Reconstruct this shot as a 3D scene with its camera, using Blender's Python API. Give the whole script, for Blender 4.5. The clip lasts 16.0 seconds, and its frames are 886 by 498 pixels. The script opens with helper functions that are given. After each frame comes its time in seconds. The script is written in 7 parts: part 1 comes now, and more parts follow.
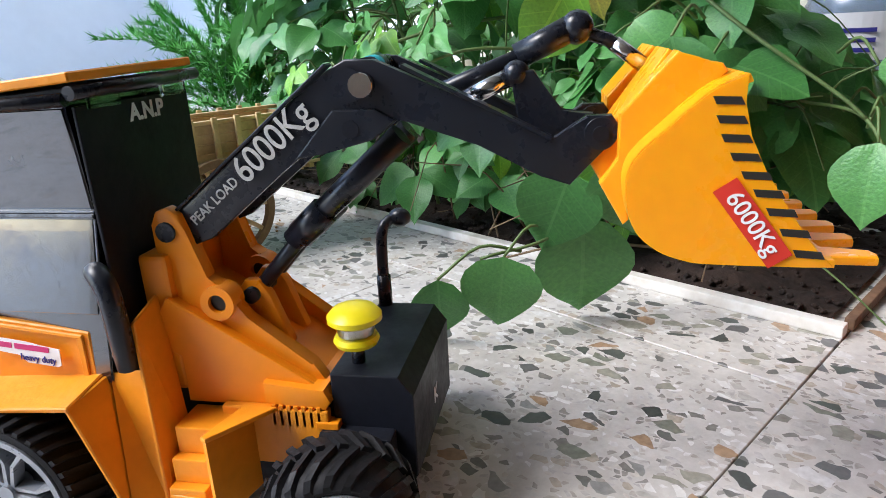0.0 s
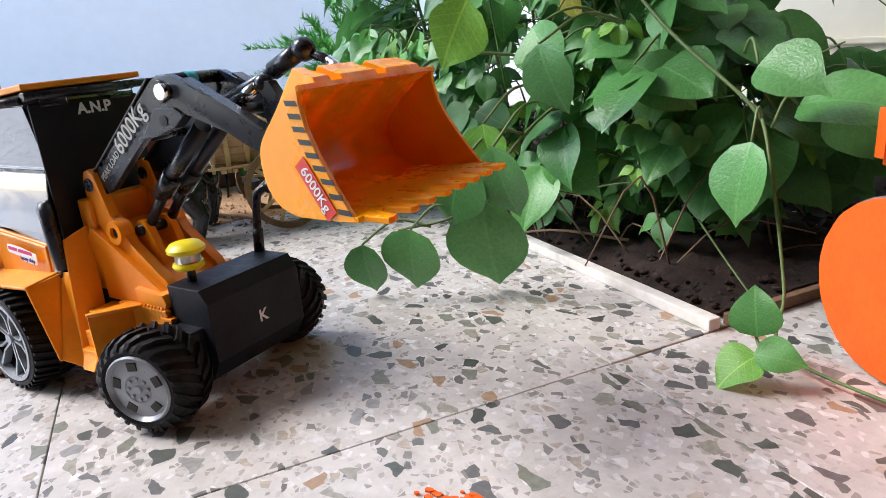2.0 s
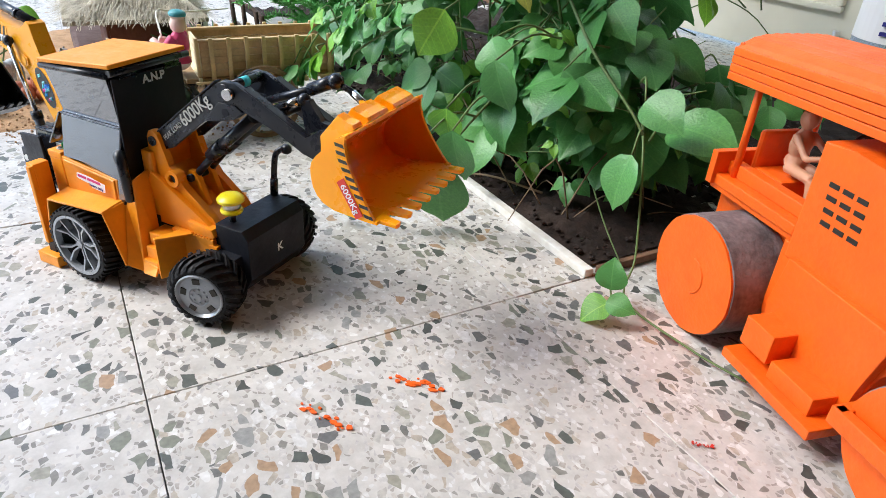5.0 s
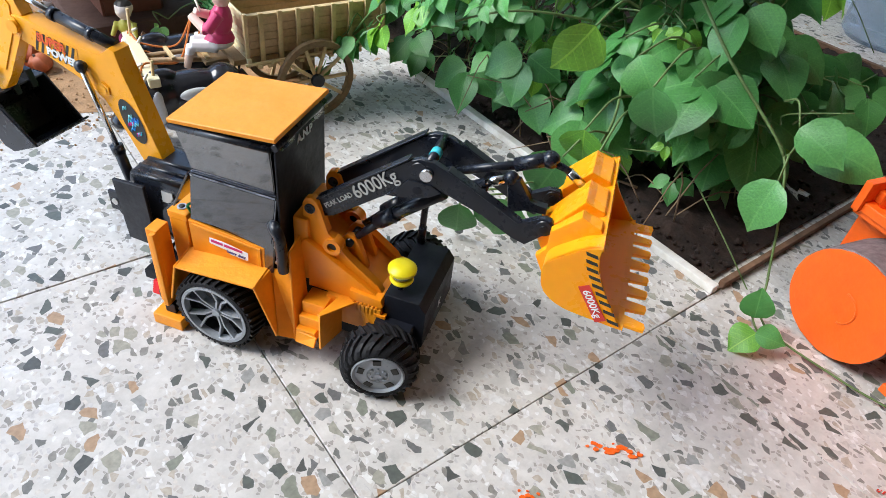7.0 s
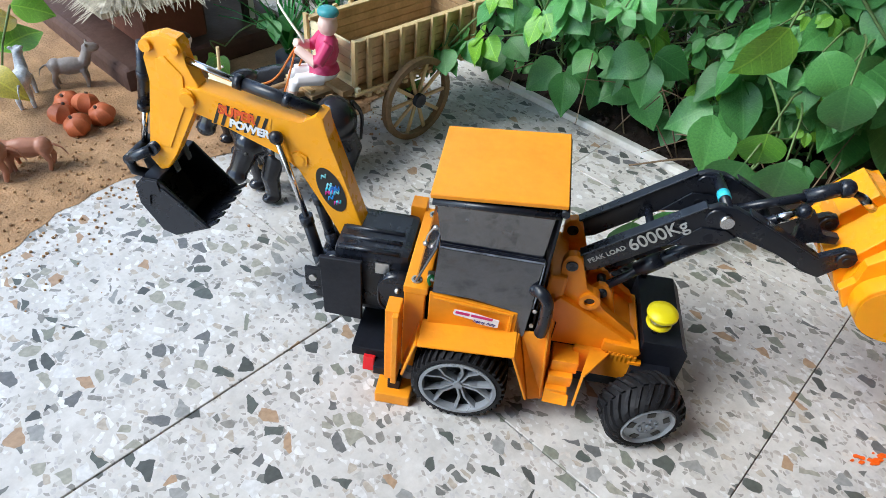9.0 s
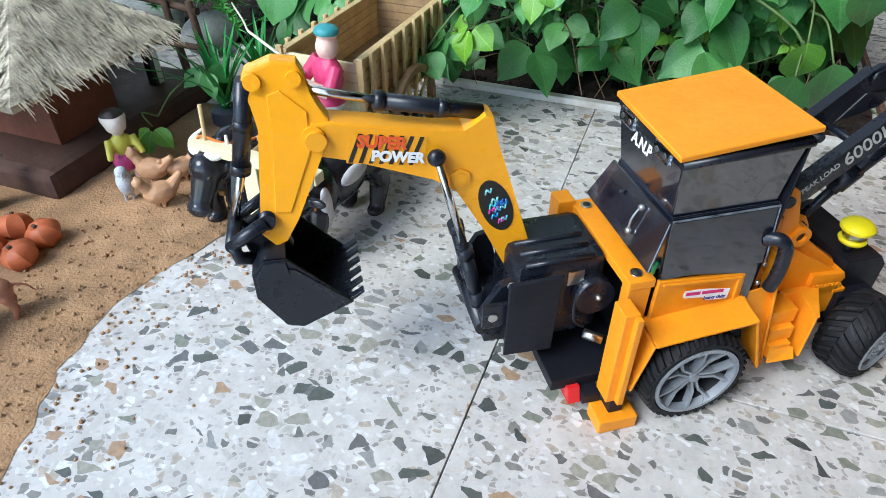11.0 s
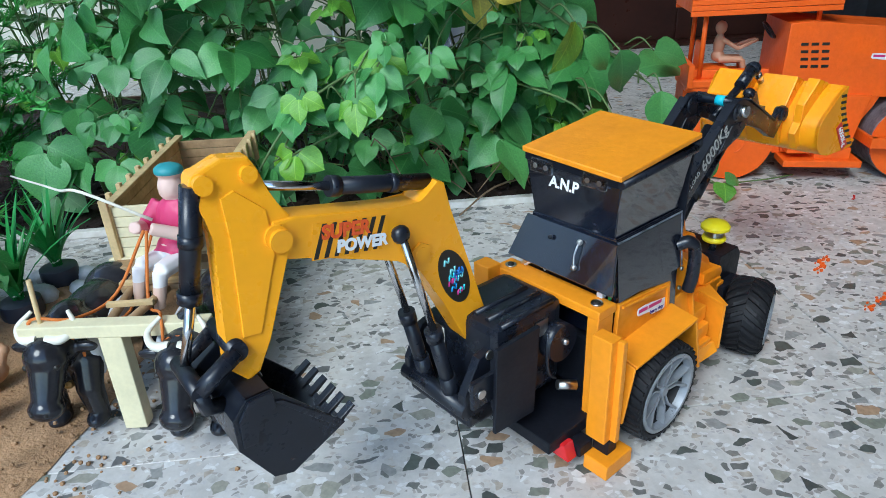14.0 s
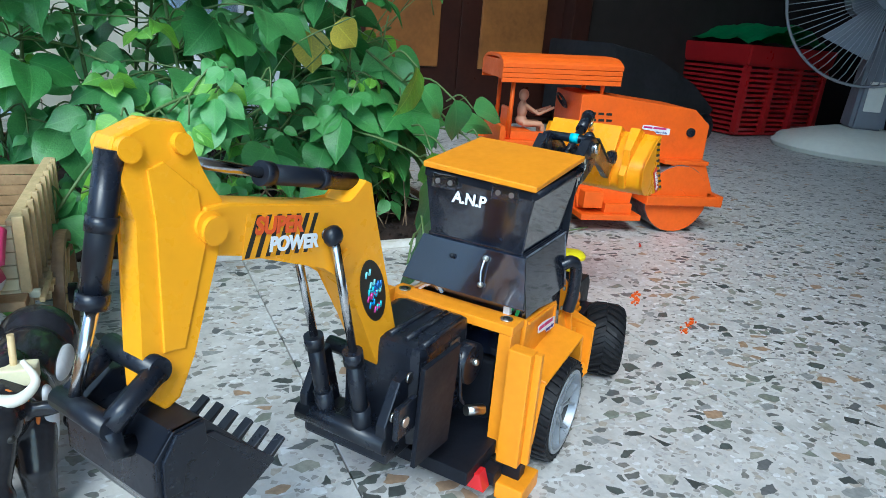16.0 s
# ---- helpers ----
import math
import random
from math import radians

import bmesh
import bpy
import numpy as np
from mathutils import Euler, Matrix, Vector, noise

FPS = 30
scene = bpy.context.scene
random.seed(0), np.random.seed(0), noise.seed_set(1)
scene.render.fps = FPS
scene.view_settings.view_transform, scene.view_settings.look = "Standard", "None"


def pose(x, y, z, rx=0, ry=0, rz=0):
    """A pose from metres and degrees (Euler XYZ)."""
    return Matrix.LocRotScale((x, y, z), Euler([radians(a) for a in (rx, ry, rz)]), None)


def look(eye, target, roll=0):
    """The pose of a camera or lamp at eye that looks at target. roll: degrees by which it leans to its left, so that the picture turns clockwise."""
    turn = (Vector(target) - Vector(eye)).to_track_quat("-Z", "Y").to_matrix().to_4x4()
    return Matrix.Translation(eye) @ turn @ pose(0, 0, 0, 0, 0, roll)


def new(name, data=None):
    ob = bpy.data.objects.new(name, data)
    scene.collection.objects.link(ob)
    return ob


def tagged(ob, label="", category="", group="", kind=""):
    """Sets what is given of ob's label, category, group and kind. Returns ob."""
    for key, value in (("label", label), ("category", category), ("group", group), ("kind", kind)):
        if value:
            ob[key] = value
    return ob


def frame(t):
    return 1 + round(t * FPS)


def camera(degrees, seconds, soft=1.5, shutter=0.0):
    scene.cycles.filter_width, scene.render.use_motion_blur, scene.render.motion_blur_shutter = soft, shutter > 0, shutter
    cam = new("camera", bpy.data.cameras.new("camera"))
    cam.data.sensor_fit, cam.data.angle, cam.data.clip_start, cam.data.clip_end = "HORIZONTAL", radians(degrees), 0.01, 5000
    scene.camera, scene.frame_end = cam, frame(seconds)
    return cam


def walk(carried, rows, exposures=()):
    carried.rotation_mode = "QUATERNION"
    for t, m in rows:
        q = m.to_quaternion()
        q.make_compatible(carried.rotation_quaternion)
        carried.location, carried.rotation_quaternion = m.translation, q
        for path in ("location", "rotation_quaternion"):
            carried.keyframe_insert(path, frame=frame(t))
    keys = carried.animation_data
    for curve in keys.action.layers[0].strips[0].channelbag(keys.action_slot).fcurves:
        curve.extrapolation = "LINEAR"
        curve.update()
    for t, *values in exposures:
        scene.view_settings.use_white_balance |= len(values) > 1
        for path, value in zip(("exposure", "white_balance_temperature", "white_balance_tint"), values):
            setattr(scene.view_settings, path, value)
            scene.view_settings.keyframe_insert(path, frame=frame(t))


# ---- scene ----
cam = camera(68.3, 16.0, soft=0.75)
PATH = [
    (0, (0.205, -0.163, 0.19), (-0.178, 1.695, -0.443), -2.9),
    (0.5, (0.259, -0.159, 0.202), (-0.291, 1.645, -0.465), -1.5),
    (1, (0.327, -0.162, 0.194), (-0.418, 1.584, -0.434), -3.3),
    (1.5, (0.372, -0.157, 0.184), (-0.562, 1.507, -0.416), -5.0),
    (2, (0.43, -0.167, 0.187), (-0.59, 1.445, -0.416), -4.8),
    (2.5, (0.473, -0.185, 0.199), (-0.538, 1.429, -0.414), -3.7),
    (3, (0.512, -0.214, 0.211), (-0.477, 1.41, -0.41), -3.2),
    (3.2, (0.525, -0.226, 0.217), (-0.464, 1.4, -0.398), -3.2),
    (5.3, (0.445, -0.292, 0.337), (-0.235, 1.274, -0.705), 5.3),
    (5.5, (0.432, -0.293, 0.351), (-0.228, 1.268, -0.711), 6.0),
    (6, (0.378, -0.29, 0.383), (-0.183, 1.257, -0.754), 7.1),
    (6.5, (0.32, -0.284, 0.406), (-0.144, 1.233, -0.811), 7.0),
    (7, (0.232, -0.273, 0.399), (-0.131, 1.212, -0.89), 7.8),
    (7.5, (0.164, -0.262, 0.404), (-0.161, 1.2, -0.921), 5.8),
    (8, (0.098, -0.251, 0.409), (-0.181, 1.191, -0.948), 5.7),
    (8.5, (0.062, -0.261, 0.413), (-0.189, 1.172, -0.959), 5.4),
    (9, (0.005, -0.265, 0.404), (-0.133, 1.206, -0.944), 5.7),
    (9.5, (-0.056, -0.261, 0.39), (-0.143, 1.198, -0.975), 4.3),
    (9.7, (-0.079, -0.245, 0.39), (-0.149, 1.176, -1.016), 2.4),
    (11.8, (-0.244, -0.199, 0.3), (0.379, 1.354, -0.794), -0.8),
    (12, (-0.245, -0.194, 0.297), (0.408, 1.372, -0.761), -1.3),
    (12.5, (-0.25, -0.175, 0.299), (0.525, 1.414, -0.636), -2.7),
    (13, (-0.266, -0.169, 0.299), (0.654, 1.344, -0.632), -1.4),
    (13.5, (-0.282, -0.167, 0.301), (0.748, 1.281, -0.614), -1.9),
    (14, (-0.308, -0.159, 0.296), (0.834, 1.228, -0.582), -2.7),
    (14.5, (-0.322, -0.143, 0.278), (1.023, 1.108, -0.512), 1.5),
    (15, (-0.339, -0.134, 0.273), (1.116, 1.018, -0.471), 1.1),
    (15.5, (-0.347, -0.116, 0.261), (1.238, 0.894, -0.422), 4.4),
    (16, (-0.351, -0.092, 0.253), (1.315, 0.808, -0.392), 4.7),
]
walk(cam, [(t, look(eye, target, roll)) for t, eye, target, roll in PATH], [(0.0, 2.00, 6400, 12), (1.5, 2.00, 6550, 16), (3.0, 2.05, 6650, 10), (7.0, 1.87, 6420, 8), (9.5, 1.71, 6220, 5), (12.5, 1.60, 5850, 3), (14.5, 1.25, 5650, 0), (15.4, 1.27, 5600, -1), (16.0, 1.52, 5550, -3)])

# ---- world, sun and sky ----
ROOM = 55.4  # degrees by which the floor grid and the walls stand turned
RM = pose(0, 0, 0, 0, 0, ROOM)


def room(u, v, z=0.0):
    return RM @ Vector((u, v, z))


SUN_EL, SUN_AZ = 46.0, 202.0  # degrees: height, and heading counted from the world's +x
world = bpy.data.worlds.new("world")
scene.world = world
world.use_nodes = True
wn = world.node_tree
sky = wn.nodes.new("ShaderNodeTexSky")
sky.sky_type = "NISHITA"
sky.sun_disc = False
sky.sun_elevation = radians(SUN_EL)
sky.sun_rotation = radians(90 - SUN_AZ)
sky.air_density, sky.dust_density, sky.ozone_density = 1.0, 0.4, 1.6
wn.links.new(sky.outputs[0], wn.nodes["Background"].inputs[0])
wn.nodes["Background"].inputs[1].default_value = 0.15
sun = new("sun", bpy.data.lights.new("sun", "SUN"))
sun.data.energy, sun.data.angle, sun.data.color = 1.15, radians(28), (1.0, 0.97, 0.92)
sa, se = radians(SUN_AZ), radians(SUN_EL)
sun.matrix_world = look((4 * math.cos(sa) * math.cos(se), 4 * math.sin(sa) * math.cos(se), 4 * math.sin(se)), (0, 0, 0))


# ---- materials ----
def mat(name, color, rough=0.5, metal=0.0, vary=0.0, scale=40.0, bump=0.0, bscale=200.0, dark=None, spec=0.5, coat=0.0, trans=0.0, ior=1.45, island=0.0):
    """A principled material with two-scale variation of its colour, roughness and relief."""
    m = bpy.data.materials.new(name)
    m.use_nodes = True
    n, l = m.node_tree.nodes, m.node_tree.links
    b = n["Principled BSDF"]
    b.inputs["Base Color"].default_value = (*color, 1)
    b.inputs["Roughness"].default_value, b.inputs["Metallic"].default_value = rough, metal
    b.inputs["Specular IOR Level"].default_value, b.inputs["IOR"].default_value = spec, ior
    b.inputs["Coat Weight"].default_value, b.inputs["Transmission Weight"].default_value = coat, trans
    tc = n.new("ShaderNodeTexCoord")
    if vary:
        big, fine, mix = n.new("ShaderNodeTexNoise"), n.new("ShaderNodeTexNoise"), n.new("ShaderNodeMix")
        big.inputs["Scale"].default_value, fine.inputs["Scale"].default_value = scale, scale * 7
        big.inputs["Detail"].default_value, fine.inputs["Detail"].default_value = 3, 4
        l.new(tc.outputs["Object"], big.inputs["Vector"]), l.new(tc.outputs["Object"], fine.inputs["Vector"])
        add = n.new("ShaderNodeMath")
        add.operation = "MULTIPLY_ADD"
        add.inputs[1].default_value = 0.5
        l.new(fine.outputs[0], add.inputs[0]), l.new(big.outputs[0], add.inputs[2])
        ramp = n.new("ShaderNodeMapRange")
        ramp.inputs[1].default_value, ramp.inputs[2].default_value = 0.5, 1.0
        l.new(add.outputs[0], ramp.inputs[0])
        mix.data_type = "RGBA"
        low = dark or tuple(c * (1 - vary) for c in color)
        mix.inputs[6].default_value, mix.inputs[7].default_value = (*low, 1), (*[min(1, c * (1 + vary * 0.4)) for c in color], 1)
        l.new(ramp.outputs[0], mix.inputs[0]), l.new(mix.outputs[2], b.inputs["Base Color"])
        rr = n.new("ShaderNodeMapRange")
        rr.inputs[3].default_value, rr.inputs[4].default_value = min(1, rough + 0.12), max(0.03, rough - 0.1)
        l.new(ramp.outputs[0], rr.inputs[0]), l.new(rr.outputs[0], b.inputs["Roughness"])
    if bump:
        t, bp = n.new("ShaderNodeTexNoise"), n.new("ShaderNodeBump")
        t.inputs["Scale"].default_value, t.inputs["Detail"].default_value = bscale, 4
        bp.inputs["Strength"].default_value, bp.inputs["Distance"].default_value = bump, 0.002
        l.new(tc.outputs["Object"], t.inputs["Vector"]), l.new(t.outputs[0], bp.inputs["Height"]), l.new(bp.outputs[0], b.inputs["Normal"])
    return m


def terrazzo(name):
    """Pale cement with angular stone chips of two sizes, ground flat and dull-polished; each slab takes its own patch of the pattern."""
    m = bpy.data.materials.new(name)
    m.use_nodes = True
    n, l = m.node_tree.nodes, m.node_tree.links
    b = n["Principled BSDF"]
    tc, oi, sh = n.new("ShaderNodeTexCoord"), n.new("ShaderNodeObjectInfo"), n.new("ShaderNodeVectorMath")
    comb = n.new("ShaderNodeCombineXYZ")
    mul = n.new("ShaderNodeMath")
    mul.operation, mul.inputs[1].default_value = "MULTIPLY", 53.0
    l.new(oi.outputs["Random"], mul.inputs[0]), l.new(mul.outputs[0], comb.inputs[0]), l.new(mul.outputs[0], comb.inputs[1])
    l.new(tc.outputs["Object"], sh.inputs[0]), l.new(comb.outputs[0], sh.inputs[1])
    sh.operation = "ADD"
    wob, wmix = n.new("ShaderNodeTexNoise"), n.new("ShaderNodeVectorMath")
    wob.inputs["Scale"].default_value = 90
    l.new(sh.outputs[0], wob.inputs["Vector"])
    wmix.operation = "MULTIPLY_ADD"
    wmix.inputs[1].default_value = (0.006, 0.006, 0.006)
    l.new(wob.outputs["Color"], wmix.inputs[0]), l.new(sh.outputs[0], wmix.inputs[2])

    def chips(scale, gap, keep, colours, under, wide=1.0, rnd=1.0):
        mp = n.new("ShaderNodeMapping")
        mp.inputs["Scale"].default_value = (scale, scale * wide, 0.0)
        mp.inputs["Rotation"].default_value = (0, 0, scale)
        l.new(wmix.outputs[0], mp.inputs["Vector"])
        v, e = n.new("ShaderNodeTexVoronoi"), n.new("ShaderNodeTexVoronoi")
        for k in (v, e):
            k.voronoi_dimensions = "2D"
            k.inputs["Scale"].default_value, k.inputs["Randomness"].default_value = 1.0, rnd
            l.new(mp.outputs[0], k.inputs["Vector"])
        e.feature = "DISTANCE_TO_EDGE"
        sep = n.new("ShaderNodeSeparateColor")
        l.new(v.outputs["Color"], sep.inputs[0])
        g, k1, both = n.new("ShaderNodeMapRange"), n.new("ShaderNodeMath"), n.new("ShaderNodeMath")
        g.inputs[1].default_value, g.inputs[2].default_value = gap, gap + 0.025
        l.new(e.outputs["Distance"], g.inputs[0])
        k1.operation, k1.inputs[1].default_value = "LESS_THAN", keep
        l.new(sep.outputs[0], k1.inputs[0])
        both.operation = "MULTIPLY"
        l.new(g.outputs[0], both.inputs[0]), l.new(k1.outputs[0], both.inputs[1])
        r = n.new("ShaderNodeValToRGB")
        r.color_ramp.interpolation = "CONSTANT"
        while len(r.color_ramp.elements) < len(colours):
            r.color_ramp.elements.new(0.5)
        for k, c in enumerate(colours):
            r.color_ramp.elements[k].position = k / len(colours)
            r.color_ramp.elements[k].color = (*c, 1)
        l.new(sep.outputs[1], r.inputs[0])
        grain, gm = n.new("ShaderNodeTexNoise"), n.new("ShaderNodeMix")
        grain.inputs["Scale"].default_value, grain.inputs["Detail"].default_value = 260, 4
        l.new(sh.outputs[0], grain.inputs["Vector"])
        gm.data_type, gm.blend_type = "RGBA", "OVERLAY"
        gm.inputs[0].default_value = 0.45
        l.new(r.outputs[0], gm.inputs[6]), l.new(grain.outputs[0], gm.inputs[7])
        mx = n.new("ShaderNodeMix")
        mx.data_type = "RGBA"
        l.new(both.outputs[0], mx.inputs[0]), l.new(under, mx.inputs[6]), l.new(gm.outputs[2], mx.inputs[7])
        return mx.outputs[2]

    cloud, cr = n.new("ShaderNodeTexNoise"), n.new("ShaderNodeValToRGB")
    cloud.inputs["Scale"].default_value, cloud.inputs["Detail"].default_value = 38, 8
    cloud.inputs["Roughness"].default_value = 0.7
    l.new(sh.outputs[0], cloud.inputs["Vector"]), l.new(cloud.outputs[0], cr.inputs[0])
    cr.color_ramp.elements[0].position, cr.color_ramp.elements[0].color = 0.3, (0.42, 0.40, 0.375, 1)
    cr.color_ramp.elements[1].position, cr.color_ramp.elements[1].color = 0.68, (0.63, 0.605, 0.575, 1)
    out = chips(320, 0.10, 0.38, [(0.47, 0.45, 0.44), (0.62, 0.61, 0.60), (0.38, 0.35, 0.32), (0.52, 0.48, 0.44), (0.30, 0.28, 0.26)], cr.outputs[0], 0.8)
    out = chips(165, 0.12, 0.27, [(0.50, 0.48, 0.46), (0.22, 0.21, 0.19), (0.66, 0.65, 0.63), (0.40, 0.35, 0.29), (0.44, 0.42, 0.39), (0.15, 0.15, 0.14)], out, 0.75)
    out = chips(96, 0.13, 0.27, [(0.09, 0.10, 0.09), (0.30, 0.29, 0.24), (0.13, 0.13, 0.13), (0.58, 0.57, 0.56), (0.20, 0.21, 0.17), (0.36, 0.24, 0.15), (0.27, 0.27, 0.26), (0.07, 0.075, 0.07)], out, 0.72)
    l.new(out, b.inputs["Base Color"])
    smear, sr = n.new("ShaderNodeTexNoise"), n.new("ShaderNodeMapRange")
    smear.inputs["Scale"].default_value, smear.inputs["Detail"].default_value = 14, 5
    l.new(sh.outputs[0], smear.inputs["Vector"]), l.new(smear.outputs[0], sr.inputs[0])
    sr.inputs[3].default_value, sr.inputs[4].default_value = 0.28, 0.52
    l.new(sr.outputs[0], b.inputs["Roughness"])
    bp = n.new("ShaderNodeBump")
    bp.inputs["Strength"].default_value, bp.inputs["Distance"].default_value = 0.12, 0.001
    l.new(cloud.outputs[0], bp.inputs["Height"]), l.new(bp.outputs[0], b.inputs["Normal"])
    return m


YELLOW = mat("orange_yellow_painted_wood", (0.88, 0.305, 0.011), 0.38, vary=0.12, scale=30, bump=0.12, bscale=300)
# Deeper than PLAST: shade and orange bounce light are put into this colour.
HOODP = mat("deep_orange_plastic", (0.90, 0.275, 0.006), 0.32, vary=0.08, scale=25)
PLAST = mat("yellow_plastic", (0.92, 0.385, 0.010), 0.30, vary=0.06, scale=25)
BUCKET = mat("orange_yellow_plastic", (0.96, 0.350, 0.004), 0.28, vary=0.06, scale=25)
for socket, value in (("Subsurface Weight", 0.35), ("Subsurface Scale", 0.006), ("Subsurface Radius", (1.0, 0.35, 0.05))):
    BUCKET.node_tree.nodes["Principled BSDF"].inputs[socket].default_value = value
BLACK = mat("black_gloss_plastic", (0.011, 0.0135, 0.021), 0.30, vary=0.3, scale=60, spec=0.5)
CABBLK = mat("black_gloss_board", (0.0035, 0.0050, 0.0115), 0.17, vary=0.3, scale=40, bump=0.06, bscale=90, dark=(0.006, 0.0085, 0.018), coat=1.0, spec=0.9, ior=1.70)
MATT = mat("matt_black_board", (0.009, 0.0105, 0.016), 0.45, vary=0.3, scale=50, bump=0.1, bscale=200, spec=0.25)
RUBBER = mat("black_rubber", (0.012, 0.012, 0.014), 0.6, vary=0.3, scale=60, bump=0.15, bscale=300, spec=0.25)
RIM = mat("grey_silver_plastic_rim", (0.32, 0.34, 0.37), 0.35, metal=0.35, vary=0.15, scale=60)
CHROME = mat("chrome_rod", (0.62, 0.62, 0.63), 0.16, metal=1.0)
STEEL = mat("dull_steel_screw", (0.55, 0.54, 0.52), 0.3, metal=1.0)
WHITE = mat("white_print", (0.80, 0.80, 0.80), 0.5)
STRIPE = mat("black_print", (0.02, 0.018, 0.015), 0.45)
REDP = mat("red_print", (0.62, 0.035, 0.02), 0.4)
REDTX = mat("orange_red_print", (0.75, 0.10, 0.02), 0.45)
PINKTX = mat("magenta_print", (0.55, 0.03, 0.16), 0.5)
BLUETX = mat("dark_blue_print", (0.03, 0.03, 0.22), 0.5)
REDLENS = mat("red_plastic_lens", (0.60, 0.02, 0.025), 0.2)
LIME = mat("yellow_bottle_cap", (0.78, 0.66, 0.01), 0.35, vary=0.06)
CYAN = mat("cyan_tape", (0.05, 0.52, 0.62), 0.5)
CLEAR = mat("clear_plastic", (0.9, 0.9, 0.9), 0.08, trans=1.0)
GREENW = mat("green_wire", (0.03, 0.35, 0.10), 0.5)
ORANGE = mat("orange_red_paint", (0.85, 0.122, 0.007), 0.42, vary=0.12, scale=30, bump=0.25, bscale=250)
DRUMGREY = mat("scuffed_grey_drum", (0.19, 0.155, 0.16), 0.6, vary=0.65, scale=38, bump=0.5, bscale=240)
CREAM = mat("cream_painted_door", (0.78, 0.74, 0.60), 0.5, vary=0.06, scale=4)
WALLW = mat("pale_blue_white_wall", (0.77, 0.80, 0.84), 0.8, vary=0.06, scale=3, bump=0.1, bscale=60)
DKWOOD = mat("dark_brown_varnished_wood", (0.045, 0.014, 0.009), 0.35, vary=0.4, scale=9)
TEAK = mat("orange_brown_wood_panel", (0.30, 0.115, 0.030), 0.4, vary=0.35, scale=12)
EDGEW = mat("white_painted_edging", (0.74, 0.73, 0.70), 0.5, vary=0.25, scale=20, dark=(0.56, 0.52, 0.46))
BOARD = mat("weathered_brown_board", (0.20, 0.11, 0.065), 0.75, vary=0.45, scale=25, bump=0.3)
SOIL = mat("dark_garden_soil", (0.026, 0.014, 0.0095), 0.95, vary=0.75, scale=55, bump=1.0, bscale=150)
SAND = mat("fine_brown_sand", (0.42, 0.25, 0.13), 0.95, vary=0.35, scale=50, bump=0.7, bscale=420)
TILE = terrazzo("chip_terrazzo")
JOINT = mat("dark_cement_joint", (0.25, 0.23, 0.21), 0.9, vary=0.3, scale=60)


# ---- mesh helpers ----
def part(name, bm, material, parent=None, label="", smooth=False, m=None):
    me = bpy.data.meshes.new(name)
    bmesh.ops.recalc_face_normals(bm, faces=bm.faces)
    bm.to_mesh(me)
    bm.free()
    me.materials.append(material)
    if smooth:
        me.shade_smooth()
        me.set_sharp_from_angle(angle=radians(38))
    ob = new(name, me)
    if parent is not None:
        ob.parent = parent
    if m is not None:
        ob.matrix_basis = m
    if label:
        ob["label"] = label
    return ob


def weld(ob, voxel, rounds=6):
    """Melts overlapping lumps of a moulded figure into one smooth skin."""
    md = ob.modifiers.new("skin", "REMESH")
    md.mode, md.voxel_size = "VOXEL", voxel
    sm = ob.modifiers.new("soft", "SMOOTH")
    sm.factor, sm.iterations = 0.5, rounds
    me = bpy.data.meshes.new_from_object(ob.evaluated_get(bpy.context.evaluated_depsgraph_get()))
    ob.modifiers.clear()
    me.name = ob.name
    ob.data = me
    me.shade_smooth()
    return ob


def thing(name, label, category, m=None, group="", kind=""):
    ob = new(name)
    ob.empty_display_size = 0.02
    if m is not None:
        ob.matrix_basis = m
    return tagged(ob, label, category, group, kind)


def box(x0, x1, y0, y1, z0, z1, bevel=0.0, bm=None):
    """A box between two corners, its edges rounded off."""
    own = bm is None
    bm = bmesh.new() if own else bm
    r = bmesh.ops.create_cube(bm, size=1.0, matrix=Matrix.Translation(((x0 + x1) / 2, (y0 + y1) / 2, (z0 + z1) / 2)) @ Matrix.Diagonal((abs(x1 - x0), abs(y1 - y0), abs(z1 - z0), 1)))
    if bevel:
        es = list({e for v in r["verts"] for e in v.link_edges})
        bmesh.ops.bevel(bm, geom=es, offset=bevel, segments=2, affect="EDGES", profile=0.6)
    return bm


def plate(outline, y0, y1, bevel=0.0, bm=None, axis="y"):
    """An outline in the x-z plane (or x-y, y-z), drawn out along the third axis."""
    bm = bmesh.new() if bm is None else bm
    put = {"y": lambda a, b, d: (a, d, b), "z": lambda a, b, d: (a, b, d), "x": lambda a, b, d: (d, a, b)}[axis]
    lo = [bm.verts.new(put(a, b, y0)) for a, b in outline]
    hi = [bm.verts.new(put(a, b, y1)) for a, b in outline]
    f = [bm.faces.new(lo), bm.faces.new(hi)]
    k = len(lo)
    for i in range(k):
        f.append(bm.faces.new((lo[i], lo[(i + 1) % k], hi[(i + 1) % k], hi[i])))
    if bevel:
        es = list(set(f[0].edges) | set(f[1].edges))
        bmesh.ops.bevel(bm, geom=es, offset=bevel, segments=2, affect="EDGES", profile=0.6)
    return bm


def rod(p, q, r, bm=None, seg=14, r2=None):
    """A round bar from p to q."""
    bm = bmesh.new() if bm is None else bm
    p, q = Vector(p), Vector(q)
    d = q - p
    bmesh.ops.create_cone(bm, cap_ends=True, segments=seg, radius1=r, radius2=r if r2 is None else r2, depth=d.length,
                          matrix=Matrix.Translation((p + q) / 2) @ d.to_track_quat("Z", "Y").to_matrix().to_4x4())
    if seg > 7:
        for f in bm.faces:
            if len(f.verts) == 4 and abs(f.normal.dot(d.normalized())) < 0.5:
                f.smooth = True
    return bm


